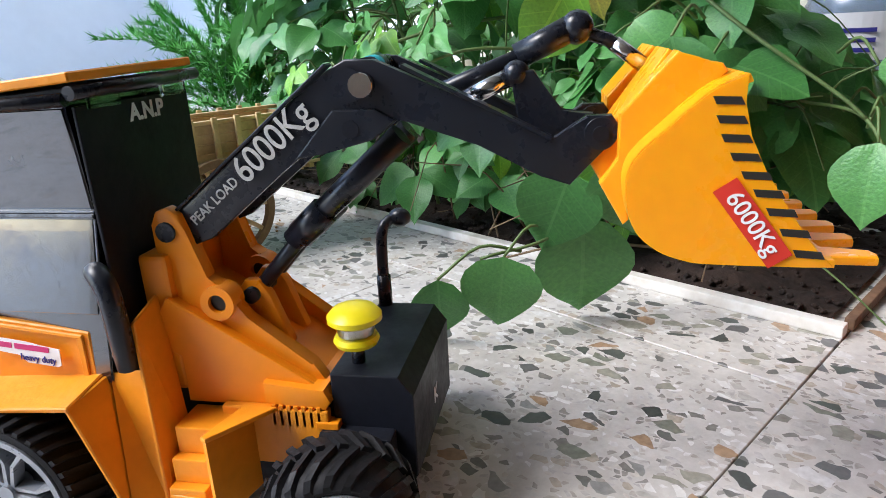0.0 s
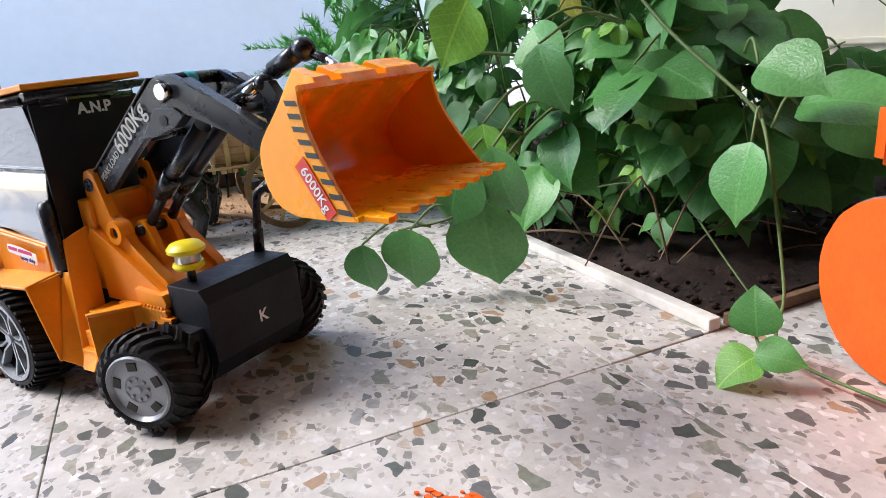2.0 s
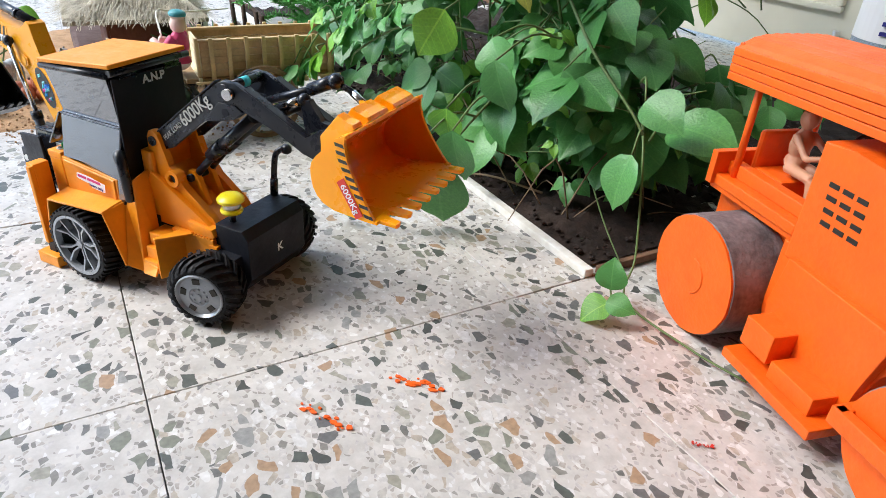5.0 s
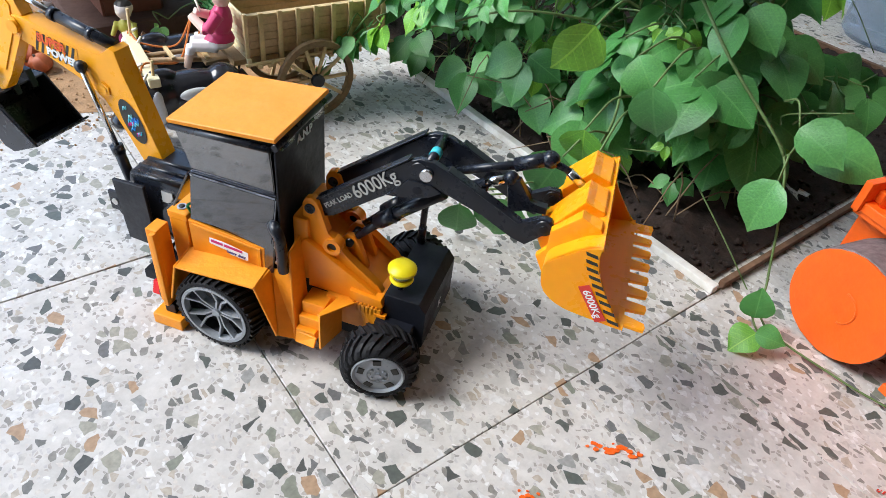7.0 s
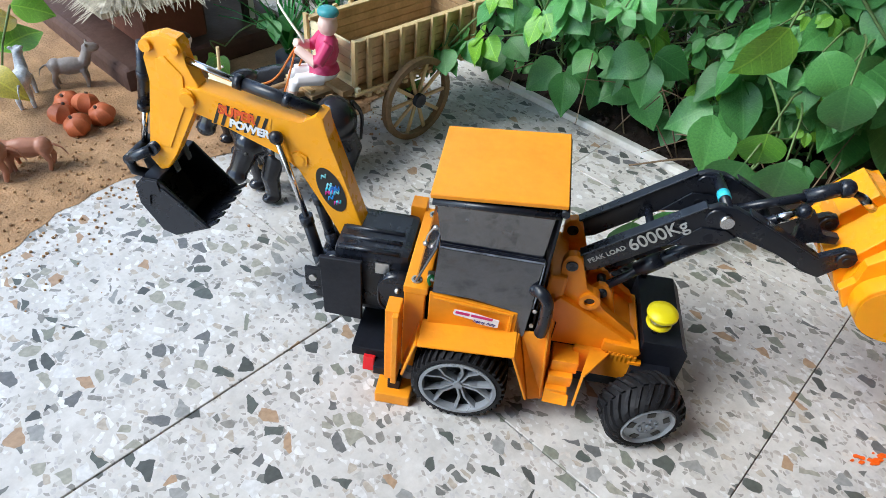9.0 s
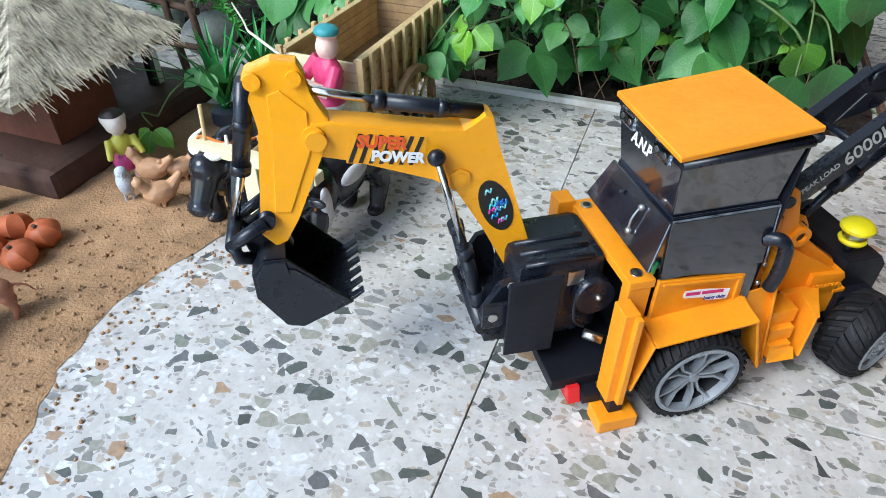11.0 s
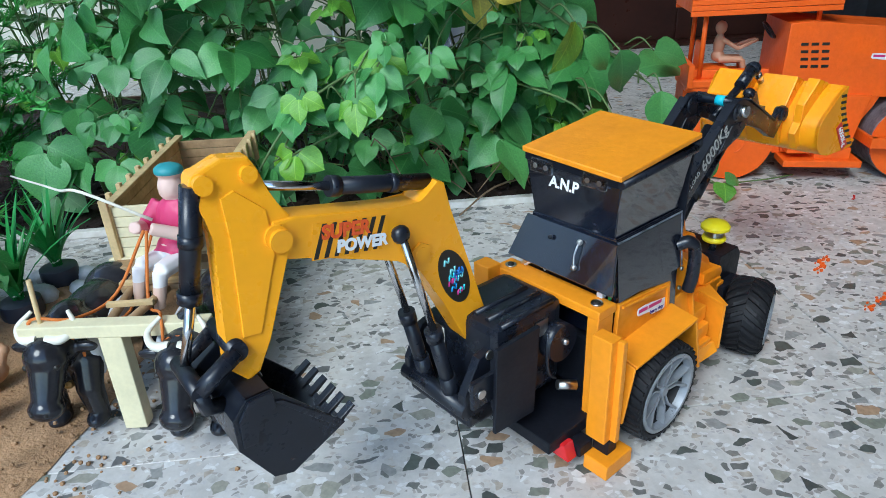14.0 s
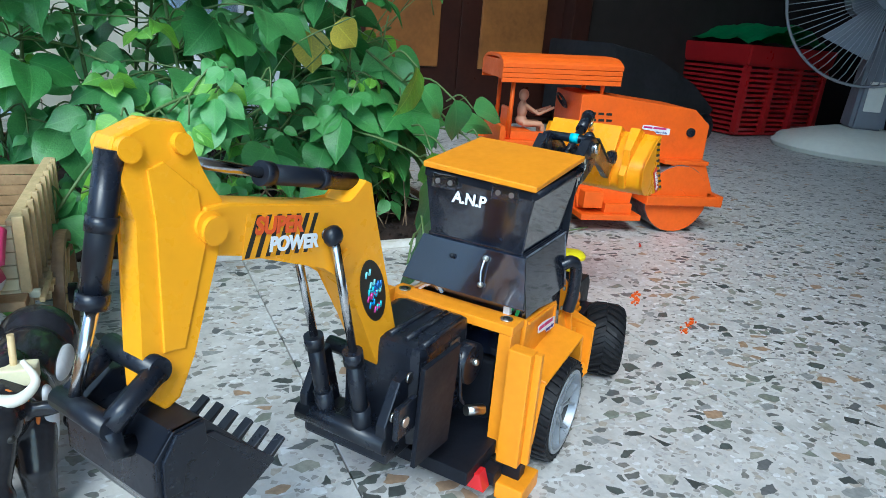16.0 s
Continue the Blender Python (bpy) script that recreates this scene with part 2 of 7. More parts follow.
def ball(c, r, bm=None, sub=2, squash=(1, 1, 1)):
    bm = bmesh.new() if bm is None else bm
    bmesh.ops.create_icosphere(bm, subdivisions=sub, radius=1.0, matrix=Matrix.Translation(c) @ Matrix.Diagonal((r * squash[0], r * squash[1], r * squash[2], 1)))
    return bm


def tube(points, r, bm=None, seg=8, taper=1.0):
    """A round tube along a line of points, its width running from r to r * taper."""
    bm = bmesh.new() if bm is None else bm
    pts = [Vector(p) for p in points]
    rings = []
    side = None
    for i, p in enumerate(pts):
        d = (pts[min(i + 1, len(pts) - 1)] - pts[max(i - 1, 0)]).normalized()
        if side is None:
            side = d.orthogonal().normalized()
        side = (side - d * side.dot(d)).normalized()
        up = d.cross(side)
        rr = r * (1 + (taper - 1) * i / max(1, len(pts) - 1))
        rings.append([bm.verts.new(p + (side * math.cos(a) + up * math.sin(a)) * rr) for a in (2 * math.pi * k / seg for k in range(seg))])
    for a, b in zip(rings, rings[1:]):
        for k in range(seg):
            bm.faces.new((a[k], a[(k + 1) % seg], b[(k + 1) % seg], b[k])).smooth = True
    bm.faces.new(rings[0]), bm.faces.new(rings[-1])
    return bm


def arc(points, n=6):
    """Smooths a line of points (Catmull-Rom)."""
    p = [Vector(q) for q in points]
    p = [2 * p[0] - p[1]] + p + [2 * p[-1] - p[-2]]
    out = []
    for i in range(1, len(p) - 2):
        for k in range(n):
            t = k / n
            out.append(0.5 * (2 * p[i] + (p[i + 1] - p[i - 1]) * t + (2 * p[i - 1] - 5 * p[i] + 4 * p[i + 1] - p[i + 2]) * t * t + (3 * p[i] - p[i - 1] - 3 * p[i + 1] + p[i + 2]) * t ** 3))
    return out + [p[-2]]


def lathe(profile, bm=None, seg=32, m=None):
    """A profile of (radius, height) turned about z."""
    bm = bmesh.new() if bm is None else bm
    m = m or Matrix.Identity(4)
    rings = []
    for r, z in profile:
        rings.append([bm.verts.new(m @ Vector((r * math.cos(2 * math.pi * k / seg), r * math.sin(2 * math.pi * k / seg), z))) for k in range(seg)] if r > 1e-6 else [bm.verts.new(m @ Vector((0, 0, z)))])
    for a, b in zip(rings, rings[1:]):
        for k in range(seg):
            j = (k + 1) % seg
            if len(a) == 1 and len(b) > 1:
                bm.faces.new((a[0], b[k], b[j]))
            elif len(b) == 1 and len(a) > 1:
                bm.faces.new((a[k], a[j], b[0]))
            elif len(a) > 1:
                bm.faces.new((a[k], a[j], b[j], b[k]))
    return bm


def text(name, body, size, m, material, parent=None, bold=0.0, squeeze=1.0, depth=0.0001):
    cu = bpy.data.curves.new(name, "FONT")
    cu.body, cu.size, cu.align_x, cu.align_y, cu.offset, cu.extrude = body, size, "CENTER", "CENTER", bold, depth
    tmp = bpy.data.objects.new(name, cu)
    me = bpy.data.meshes.new_from_object(tmp)
    bpy.data.objects.remove(tmp)
    me.name = name
    me.materials.clear()
    me.materials.append(material)
    me.transform(Matrix.Diagonal((squeeze, 1, 1, 1)))
    ob = new(name, me)
    if parent is not None:
        ob.parent = parent
    ob.matrix_basis = m
    return ob


def facing(origin, right, up):
    """A pose whose x runs along right and whose y runs along up."""
    r = Vector(right).normalized()
    u = Vector(up)
    u = (u - r * u.dot(r)).normalized()
    w = r.cross(u)
    return Matrix(((r.x, u.x, w.x, origin[0]), (r.y, u.y, w.y, origin[1]), (r.z, u.z, w.z, origin[2]), (0, 0, 0, 1)))

# ---- floor, walls and ceiling ----
GU, GV, STEP = 0.026, -0.170, 0.300  # a crossing of the floor joints in the room's frame, and the slab's side

ground = part("ground", box(-60, 60, -60, 60, -0.40, -0.30), mat("dusty_ground", (0.62, 0.61, 0.59), 0.9, vary=0.3, scale=2), None)
tagged(ground, "pale dusty concrete yard outside the veranda", "ground", kind="structure")
floor = thing("floor", "pale chip terrazzo floor slabs with thin dark joints", "floor", RM, kind="structure")
part("bed", box(-2.6, 2.6, -4.2, 3.4, -0.30, -0.0035), JOINT, floor, "dark cement joint bed under the slabs")
slab_mesh = None
far = bmesh.new()
G = 0.00042
for i in range(-9, 9):
    for j in range(-14, 12):
        u, v = GU + i * STEP, GV + j * STEP
        near = -5 <= i <= 6 and -9 <= j <= 6
        if near:
            if slab_mesh is None:
                bm = box(G, STEP - G, G, STEP - G, -0.012, 0.0, 0.0)
                es = [e for e in bm.edges if all(vv.co.z > -0.001 for vv in e.verts)]
                bmesh.ops.bevel(bm, geom=es, offset=0.0004, segments=1, affect="EDGES")
                ob = part("floor_slab", bm, TILE, floor)
                slab_mesh = ob.data
            else:
                ob = new("floor_slab", slab_mesh)
                ob.parent = floor
            ob.location = (u, v, 0.0003 * math.sin(i * 2.1 + j * 3.7) - 0.0003)
        else:
            box(u + G, u + STEP - G, v + G, v + STEP - G, -0.012, -0.0003, bm=far)
tagged(part("far_slabs", far, TILE, floor), kind="stuff")

WALL_U = 1.385
wall = part("wall_east", box(WALL_U, WALL_U + 0.15, 1.11, 3.15, -0.3, 2.7), WALLW, None, m=RM)
tagged(wall, "plain pale blue-white plastered wall", "wall", kind="structure")
wall2 = part("wall_east_lintel", box(WALL_U, WALL_U + 0.15, 0.15, 1.11, 2.06, 2.7), WALLW, None, m=RM)
tagged(wall2, "pale blue-white wall over the cream door", "wall", kind="structure")
wall3 = part("wall_east_end", box(WALL_U, WALL_U + 0.15, -0.235, 0.15, -0.3, 2.7), WALLW, None, m=RM)
tagged(wall3, "pale wall between the two doors", "wall", kind="structure")
ceiling = part("ceiling", box(-0.85, 2.75, -4.3, 2.35, 2.7, 2.82), mat("cream_ceiling_paint", (0.72, 0.67, 0.60), 0.9, vary=0.05, scale=3), None, m=RM)
tagged(ceiling, "cream flat veranda ceiling", "ceiling", kind="structure")
wall4 = part("wall_west", box(-2.6, WALL_U, 3.0, 3.15, -0.3, 1.75), WALLW, None, m=RM)
tagged(wall4, "low pale blue-white compound wall", "wall", kind="structure")
# Unseen wall added to block daylight; its tan warms the fill light.
WARMW = mat("warm_tan_plaster", (0.55, 0.44, 0.33), 0.85, vary=0.08, scale=3, bump=0.1, bscale=60)
wall6 = part("wall_south", box(-0.82, -0.70, -4.3, 0.05, -0.3, 2.7), WARMW, None, m=RM)
tagged(wall6, "plain tan wall, unseen, added to shade the dim end of the veranda", "wall", kind="structure")
wall5 = part("wall_over_doors", box(WALL_U, WALL_U + 0.15, -1.022, -0.235, 2.10, 2.7), WALLW, None, m=RM)
tagged(wall5, "pale wall over the wooden door", "wall", kind="structure")

# ---- the toy backhoe loader ----
def slab(a, b, c, d, t, bm=None):
    """A flat board on four corners, t thick to one side."""
    bm = bmesh.new() if bm is None else bm
    a, b, c, d = (Vector(p) for p in (a, b, c, d))
    nn = (b - a).cross(d - a).normalized() * t
    lo, hi = [bm.verts.new(p) for p in (a, b, c, d)], [bm.verts.new(p + nn) for p in (a, b, c, d)]
    bm.faces.new(lo), bm.faces.new(hi)
    for i in range(4):
        bm.faces.new((lo[i], lo[(i + 1) % 4], hi[(i + 1) % 4], hi[i]))
    bmesh.ops.bevel(bm, geom=list(bm.edges), offset=min(0.0005, abs(t) * 0.25), segments=1, affect="EDGES") if len(bm.faces) == 6 else None
    return bm


def frustum(lo, hi, z0, z1, bevel=0.0):
    """A box whose foot and head are two different rectangles (x0, x1, y0, y1)."""
    bm = bmesh.new()
    ring = lambda r, z: [bm.verts.new(p) for p in ((r[0], r[2], z), (r[1], r[2], z), (r[1], r[3], z), (r[0], r[3], z))]
    a, b = ring(lo, z0), ring(hi, z1)
    bm.faces.new(a), bm.faces.new(b)
    for i in range(4):
        bm.faces.new((a[i], a[(i + 1) % 4], b[(i + 1) % 4], b[i]))
    if bevel:
        bmesh.ops.bevel(bm, geom=list(bm.edges), offset=bevel, segments=2, affect="EDGES")
    return bm


def wheel(parent, centre, r, width, rim_r, steer, front, out=-1):
    """A lugged rubber tyre with its rim; its axle runs along y, the show face towards out."""
    w = new("wheel")
    w.parent = parent
    w.matrix_basis = pose(*centre, 0, 0, steer) @ (pose(0, 0, 0, 90) if out < 0 else pose(0, 0, 0, -90))
    h = width / 2
    if front:  # a balloon tyre with round shoulders
        prof = [(rim_r, -h * 0.9), (r * 0.74, -h), (r * 0.83, -h * 0.90), (r * 0.90, -h * 0.62), (r * 0.925, 0), (r * 0.90, h * 0.62), (r * 0.83, h * 0.90), (r * 0.74, h), (rim_r, h * 0.94), (rim_r, -h * 0.9)]
        stations, count, half = ((0.02, 0.0, 0.995), (0.55, 0.17, 0.985), (0.88, 0.30, 0.905), (1.0, 0.36, 0.80)), 22, 0.062
    else:
        prof = [(rim_r, -h), (r * 0.87, -h), (r * 0.925, -h * 0.8), (r * 0.935, 0), (r * 0.925, h * 0.8), (r * 0.90, h), (rim_r * 1.04, h * 1.02), (rim_r, h * 0.9), (rim_r, -h)]
        stations, count, half = ((0.02, 0.0, 1.0), (0.55, 0.09, 0.995), (0.98, 0.15, 0.965)), 36, 0.036
    part("tyre", lathe(prof, seg=40), RUBBER, w, "black rubber tyre", smooth=True)
    for side in (-1, 1):
        lm = bmesh.new()
        rings = []
        for zz, da, rr in stations:
            rings.append([lm.verts.new((r * rr * up * math.cos(da + dd), r * rr * up * math.sin(da + dd), side * h * zz)) for dd, up in ((-half * 1.25, 0.89), (-half * 0.8, 1.0), (half * 0.8, 1.0), (half * 1.25, 0.89))])
        for a, b in zip(rings, rings[1:]):
            for k in range(4):
                lm.faces.new((a[k], a[(k + 1) % 4], b[(k + 1) % 4], b[k]))
        lm.faces.new(rings[0]), lm.faces.new(rings[-1])
        first = part("lug", lm, RUBBER, w)
        for k in range(count):
            ob = first if k == 0 else new("lug", first.data)
            ob.parent = w
            ob.matrix_basis = pose(0, 0, 0, 0, 0, 360 * (k + (0.5 if side > 0 else 0)) / count)
    if front:
        dish = lathe([(rim_r, -h * 0.5), (rim_r, h * 0.97), (rim_r * 0.95, h * 1.03), (rim_r * 0.90, h * 0.95), (rim_r * 0.86, h * 0.88), (rim_r * 0.42, h * 0.95), (rim_r * 0.38, h * 0.90), (rim_r * 0.16, h * 0.92), (0, h * 0.93)], seg=40)
    else:
        dish = lathe([(rim_r, -h * 0.5), (rim_r, h * 0.98), (rim_r * 0.93, h * 1.02), (rim_r * 0.90, h * 0.85), (rim_r * 0.88, h * 0.15), (0, h * 0.15)], seg=40)
    if front:
        for k in range(5):
            a = 2 * math.pi * k / 5 + 0.4
            part("rim_hole", box(-rim_r * 0.15, rim_r * 0.15, -rim_r * 0.12, rim_r * 0.12, 0, 0.0012, 0.0003), STRIPE, w, m=pose(rim_r * 0.66 * math.cos(a), rim_r * 0.66 * math.sin(a), h * 0.912 - 0.0006, 0, 0, math.degrees(a) + 90))
        for k in range(8):
            a = 2 * math.pi * k / 8
            rod((rim_r * 0.3 * math.cos(a), rim_r * 0.3 * math.sin(a), h * 0.85), (rim_r * 0.3 * math.cos(a), rim_r * 0.3 * math.sin(a), h * 0.99), rim_r * 0.055, dish, 8)
        rod((0, 0, h * 0.85), (0, 0, h * 1.02), rim_r * 0.12, dish, 10)
        part("rim", dish, RIM, w, "grey plastic rim with five slots", smooth=True)
    else:
        part("rim_well", dish, mat("dark_grey_wheel_dish", (0.016, 0.017, 0.020), 0.5, vary=0.2, scale=60), w, "dark grey wheel dish", smooth=True)
        ringm = lathe([(rim_r * 1.0, h * 0.7), (rim_r * 1.0, h * 1.04), (rim_r * 0.91, h * 1.04), (rim_r * 0.88, h * 0.7), (rim_r, h * 0.7)], seg=40)
        for k in range(5):
            a = 2 * math.pi * k / 5
            at = lambda rr, da, zz: Vector((rim_r * rr * math.cos(a + da), rim_r * rr * math.sin(a + da), h * zz))
            for p0, p1, w0, w1 in ((at(0.10, 0.5, 0.74), at(0.52, 0.13, 0.84), 0.030, 0.026), (at(0.10, -0.5, 0.74), at(0.52, -0.13, 0.84), 0.030, 0.026), (at(0.50, 0.13, 0.83), at(0.94, 0.30, 0.98), 0.026, 0.036), (at(0.50, -0.13, 0.83), at(0.94, -0.30, 0.98), 0.026, 0.036)):
                d = (p1 - p0).normalized()
                n2 = Vector((-d.y, d.x, 0)) * rim_r
                dn = Vector((0, 0, -h * 0.35))
                vs = [ringm.verts.new(p) for p in (p0 - n2 * w0, p0 + n2 * w0, p1 + n2 * w1, p1 - n2 * w1, p0 - n2 * w0 + dn, p0 + n2 * w0 + dn, p1 + n2 * w1 + dn, p1 - n2 * w1 + dn)]
                for f in ((0, 1, 2, 3), (0, 4, 5, 1), (1, 5, 6, 2), (2, 6, 7, 3), (3, 7, 4, 0)):
                    ringm.faces.new([vs[q] for q in f])
        rod((0, 0, h * 0.2), (0, 0, h * 0.85), rim_r * 0.12, ringm, 16)
        part("rim", ringm, RIM, w, "grey rim with five split spokes", smooth=True)
    return w


def sticker(parent, m, w, h):
    """A white label: a magenta line that cannot be told, and two blue words."""
    ring = [(w * 0.5 * x, h * 0.5 * y) for x, y in ((-1, 0.05), (-0.97, 0.9), (-0.5, 1.0), (0.05, 0.94), (0.55, 0.72), (0.98, 0.62), (1, -0.85), (0.9, -1), (0.1, -0.95), (-0.12, -0.35), (-0.9, -0.2))]
    part("sticker", plate(ring, 0, 0.0003, axis="z"), WHITE, parent, "white die-cut sticker with magenta and blue print", m=m)
    x = -0.45
    for k in (0.30, 0.04, 0.46):
        if k > 0.1:
            part("print_bar", box(w * x, w * (x + k), h * 0.10, h * 0.34, 0.0003, 0.0005), PINKTX, parent, m=m)
        x += k
    text("sticker_words", "heavy duty", h * 0.40, m @ pose(w * 0.20, -h * 0.24, 0.0005), BLUETX, parent, bold=0.00004, squeeze=0.95)


YC = 0.0625
hoe = thing("toy_backhoe_loader", "orange-yellow and black toy backhoe loader on a terrazzo floor", "toy digger", pose(0.002, 0.001, 0))

# cab
part("roof", slab((-0.0345, 0.0262, 0.1732), (0.0435, 0.0262, 0.1800), (0.0435, 0.0995, 0.1815), (-0.0345, 0.0965, 0.1760), 0.0034), YELLOW, hoe, "flat orange-yellow roof board")
cab = part("cab_upper", frustum((-0.0265, 0.0365, 0.0325, 0.0925), (-0.0315, 0.0380, 0.0280, 0.0965), 0.1345, 0.1738, 0.0006), CABBLK, hoe, "black gloss upper cab box")
part("cab_lower", frustum((-0.0300, 0.0350, 0.0250, 0.1000), (-0.0270, 0.0385, 0.0310, 0.0940), 0.070, 0.1362, 0.0006), CABBLK, hoe, "black gloss lower cab box, flared to its foot")
part("side_sheet", slab((-0.0290, 0.0304, 0.1535), (0.0365, 0.0304, 0.1535), (0.0372, 0.0274, 0.1715), (-0.0305, 0.0274, 0.1700), -0.0006), CABBLK, cab, "glossy black tape sheet")
part("side_sheet", slab((-0.0285, 0.0250, 0.0985), (0.0355, 0.0250, 0.0985), (0.0375, 0.0302, 0.1330), (-0.0268, 0.0302, 0.1330), -0.0006), CABBLK, cab, "glossy black tape sheet")
part("side_sheet", slab((-0.0266, 0.0301, 0.1335), (0.0378, 0.0301, 0.1335), (0.0380, 0.0318, 0.1360), (-0.0264, 0.0318, 0.1360), -0.0006), CABBLK, cab)
WORN = mat("worn_grey_tape_edge", (0.20, 0.22, 0.26), 0.6, vary=0.7, scale=120, dark=(0.01, 0.011, 0.014))
part("worn_edge", slab((-0.0268, 0.0294, 0.1338), (0.0382, 0.0294, 0.1338), (0.0382, 0.0297, 0.1350), (-0.0268, 0.0297, 0.1350), -0.0005), WORN, cab, "scuffed pale edge of the tape")
part("worn_edge", slab((0.0366, 0.0247, 0.0990), (0.0376, 0.0247, 0.0990), (0.0388, 0.0298, 0.1330), (0.0380, 0.0298, 0.1330), -0.0007), WORN, cab)
part("cab_front", slab((0.0392, 0.030, 0.066), (0.0392, 0.096, 0.066), (0.0402, 0.0955, 0.172), (0.0402, 0.0285, 0.172), 0.0015), MATT, hoe, "matt black front board")
part("roof_lining", slab((-0.0320, 0.0290, 0.1680), (0.0395, 0.0290, 0.1735), (0.0395, 0.0965, 0.1750), (-0.0320, 0.0965, 0.1705), 0.0050), MATT, hoe)
part("eaves_rod", rod((0.0425, 0.026, 0.1765), (0.0425, 0.102, 0.1780), 0.0024), BLACK, hoe)
part("eaves_rod", rod((-0.033, 0.0268, 0.1712), (0.040, 0.0268, 0.1745), 0.0023), BLACK, hoe)
for y in (0.044, 0.082):
    hg = part("hinge", box(-0.0345, -0.0322, y - 0.008, y + 0.008, 0.1655, 0.1735, 0.0006), CLEAR, hoe, "small clear plastic hinge")
    part("screw", rod((-0.0348, y - 0.004, 0.1695), (-0.0343, y - 0.004, 0.1695), 0.0016), STEEL, hg)
    part("screw", rod((-0.0348, y + 0.004, 0.1695), (-0.0343, y + 0.004, 0.1695), 0.0016), STEEL, hg)
for y in (0.042, 0.084):
    part("hinge", box(0.0418, 0.0436, y - 0.008, y + 0.008, 0.1705, 0.1755, 0.0005), CLEAR, hoe, "small clear plastic hinge")
text("front_letters", "A.N.P", 0.0088, facing((0.04195, 0.0660, 0.1665), (0, 1, 0), (0, 0, 1)), WHITE, hoe, bold=0.0003)
text("rear_letters", "A.N.P", 0.0088, facing((-0.0315, 0.0665, 0.1612), (0, -1, 0), (0.125, 0, 1)), WHITE, hoe, bold=0.0003)
part("rear_flap", slab((-0.0290, 0.0290, 0.1345), (-0.0400, 0.0225, 0.1080), (-0.0400, 0.1030, 0.1080), (-0.0290, 0.0965, 0.1345), 0.0015), CABBLK, hoe, "black gloss flap flared out over the rear beam")
latch = part("latch", tube(arc([(-0.0336, 0.052, 0.1300), (-0.0372, 0.052, 0.1235), (-0.0388, 0.051, 0.1170)]), 0.0006), STEEL, hoe, "thin steel wire catch")
part("screw", ball((-0.0328, 0.052, 0.130), 0.0019), STEEL, latch)
part("screw", ball((-0.0386, 0.051, 0.116), 0.0019), STEEL, latch)
part("screw", ball((-0.0340, 0.073, 0.127), 0.0016), BLACK, latch)
part("handle", tube(arc([(0.0350, 0.0290, 0.1125), (0.0400, 0.0235, 0.1150), (0.0445, 0.0215, 0.1085), (0.0455, 0.0215, 0.0900), (0.0450, 0.0230, 0.0790)], 5), 0.0041, seg=10), BLACK, hoe, "black bent grab handle", smooth=True)
for z in (0.096, 0.082):
    part("screw", rod((0.0385, 0.0262, z), (0.0385, 0.0250, z), 0.0014), STEEL, hoe)

# rear frame
part("rear_beam", box(-0.0475, -0.0315, 0.0245, 0.1075, 0.0945, 0.1003, 0.0008), YELLOW, hoe, "orange-yellow rear cross beam")
for y0, y1 in ((0.0250, 0.0330), (0.0990, 0.1070)):
    part("rear_post", box(-0.0470, -0.0330, y0, y1, 0.018, 0.0945, 0.0008), YELLOW, hoe)
for y in (0.0320, 0.1000):
    b = part("bolt", rod((-0.0400, y, 0.1003), (-0.0400, y, 0.1012), 0.0036, seg=18), STEEL, hoe, "domed steel bolt")
    part("bolt_head", ball((-0.0400, y, 0.1012), 0.0024, squash=(1, 1, 0.4)), STRIPE, b)
wires = part("wire", tube(arc([(-0.033, 0.094, 0.1005), (-0.034, 0.089, 0.1045), (-0.030, 0.084, 0.1050), (-0.029, 0.080, 0.100)]), 0.0011), WHITE, hoe, "loose thin wire")
part("wire", tube(arc([(-0.033, 0.097, 0.1005), (-0.036, 0.091, 0.1050), (-0.031, 0.087, 0.1065), (-0.029, 0.083, 0.101)]), 0.0010), mat("tan_wire", (0.55, 0.35, 0.15), 0.5), hoe)
part("wire", tube(arc([(-0.031, 0.0300, 0.100), (-0.032, 0.0285, 0.1060), (-0.030, 0.0300, 0.1080), (-0.029, 0.0340, 0.102)]), 0.0011), GREENW, hoe)
part("connector", box(-0.0335, -0.0290, 0.0335, 0.0375, 0.0995, 0.1055, 0.0005), WHITE, hoe, "small white plug")
for s in (0, 1):
    fy = lambda y: y if s == 0 else 2 * YC - y
    st = part("stabiliser", box(-0.0560 - 0.002 * s, -0.0465, fy(0.0090), fy(0.0225), 0.0200, 0.0915 + 0.012 * s, 0.0009), YELLOW, hoe, "upright orange-yellow stabiliser leg")
    part("fin", box(-0.0505, -0.0465, fy(0.0050), fy(0.0095), 0.0205, 0.0905, 0.0007), YELLOW, st)
    part("black_block", box(-0.0530, -0.0440, fy(0.0080), fy(0.0190), 0.0105, 0.0205, 0.0008), MATT, st)
    part("foot", box(-0.0610, -0.0360, fy(0.0020), fy(0.0190), 0.0, 0.0105, 0.0010), YELLOW, st, "small yellow foot pad")
part("rear_bar", box(-0.066, -0.054, 0.018, 0.108, 0.0105, 0.0185, 0.0010), MATT, hoe)
for y in (0.0265, 0.0995):
    part("tail_lens", plate([(y - 0.0065, 0.0110), (y + 0.0065, 0.0110), (y + 0.004, 0.0205), (y - 0.003, 0.0215)], -0.0745, -0.0660, 0.0008, axis="x"), REDLENS, hoe, "small red reflector lens")
part("rear_tray", box(-0.0840, -0.0300, 0.0265, 0.0985, 0.0185, 0.0270, 0.0008), MATT, hoe, "black board tray at the tail")

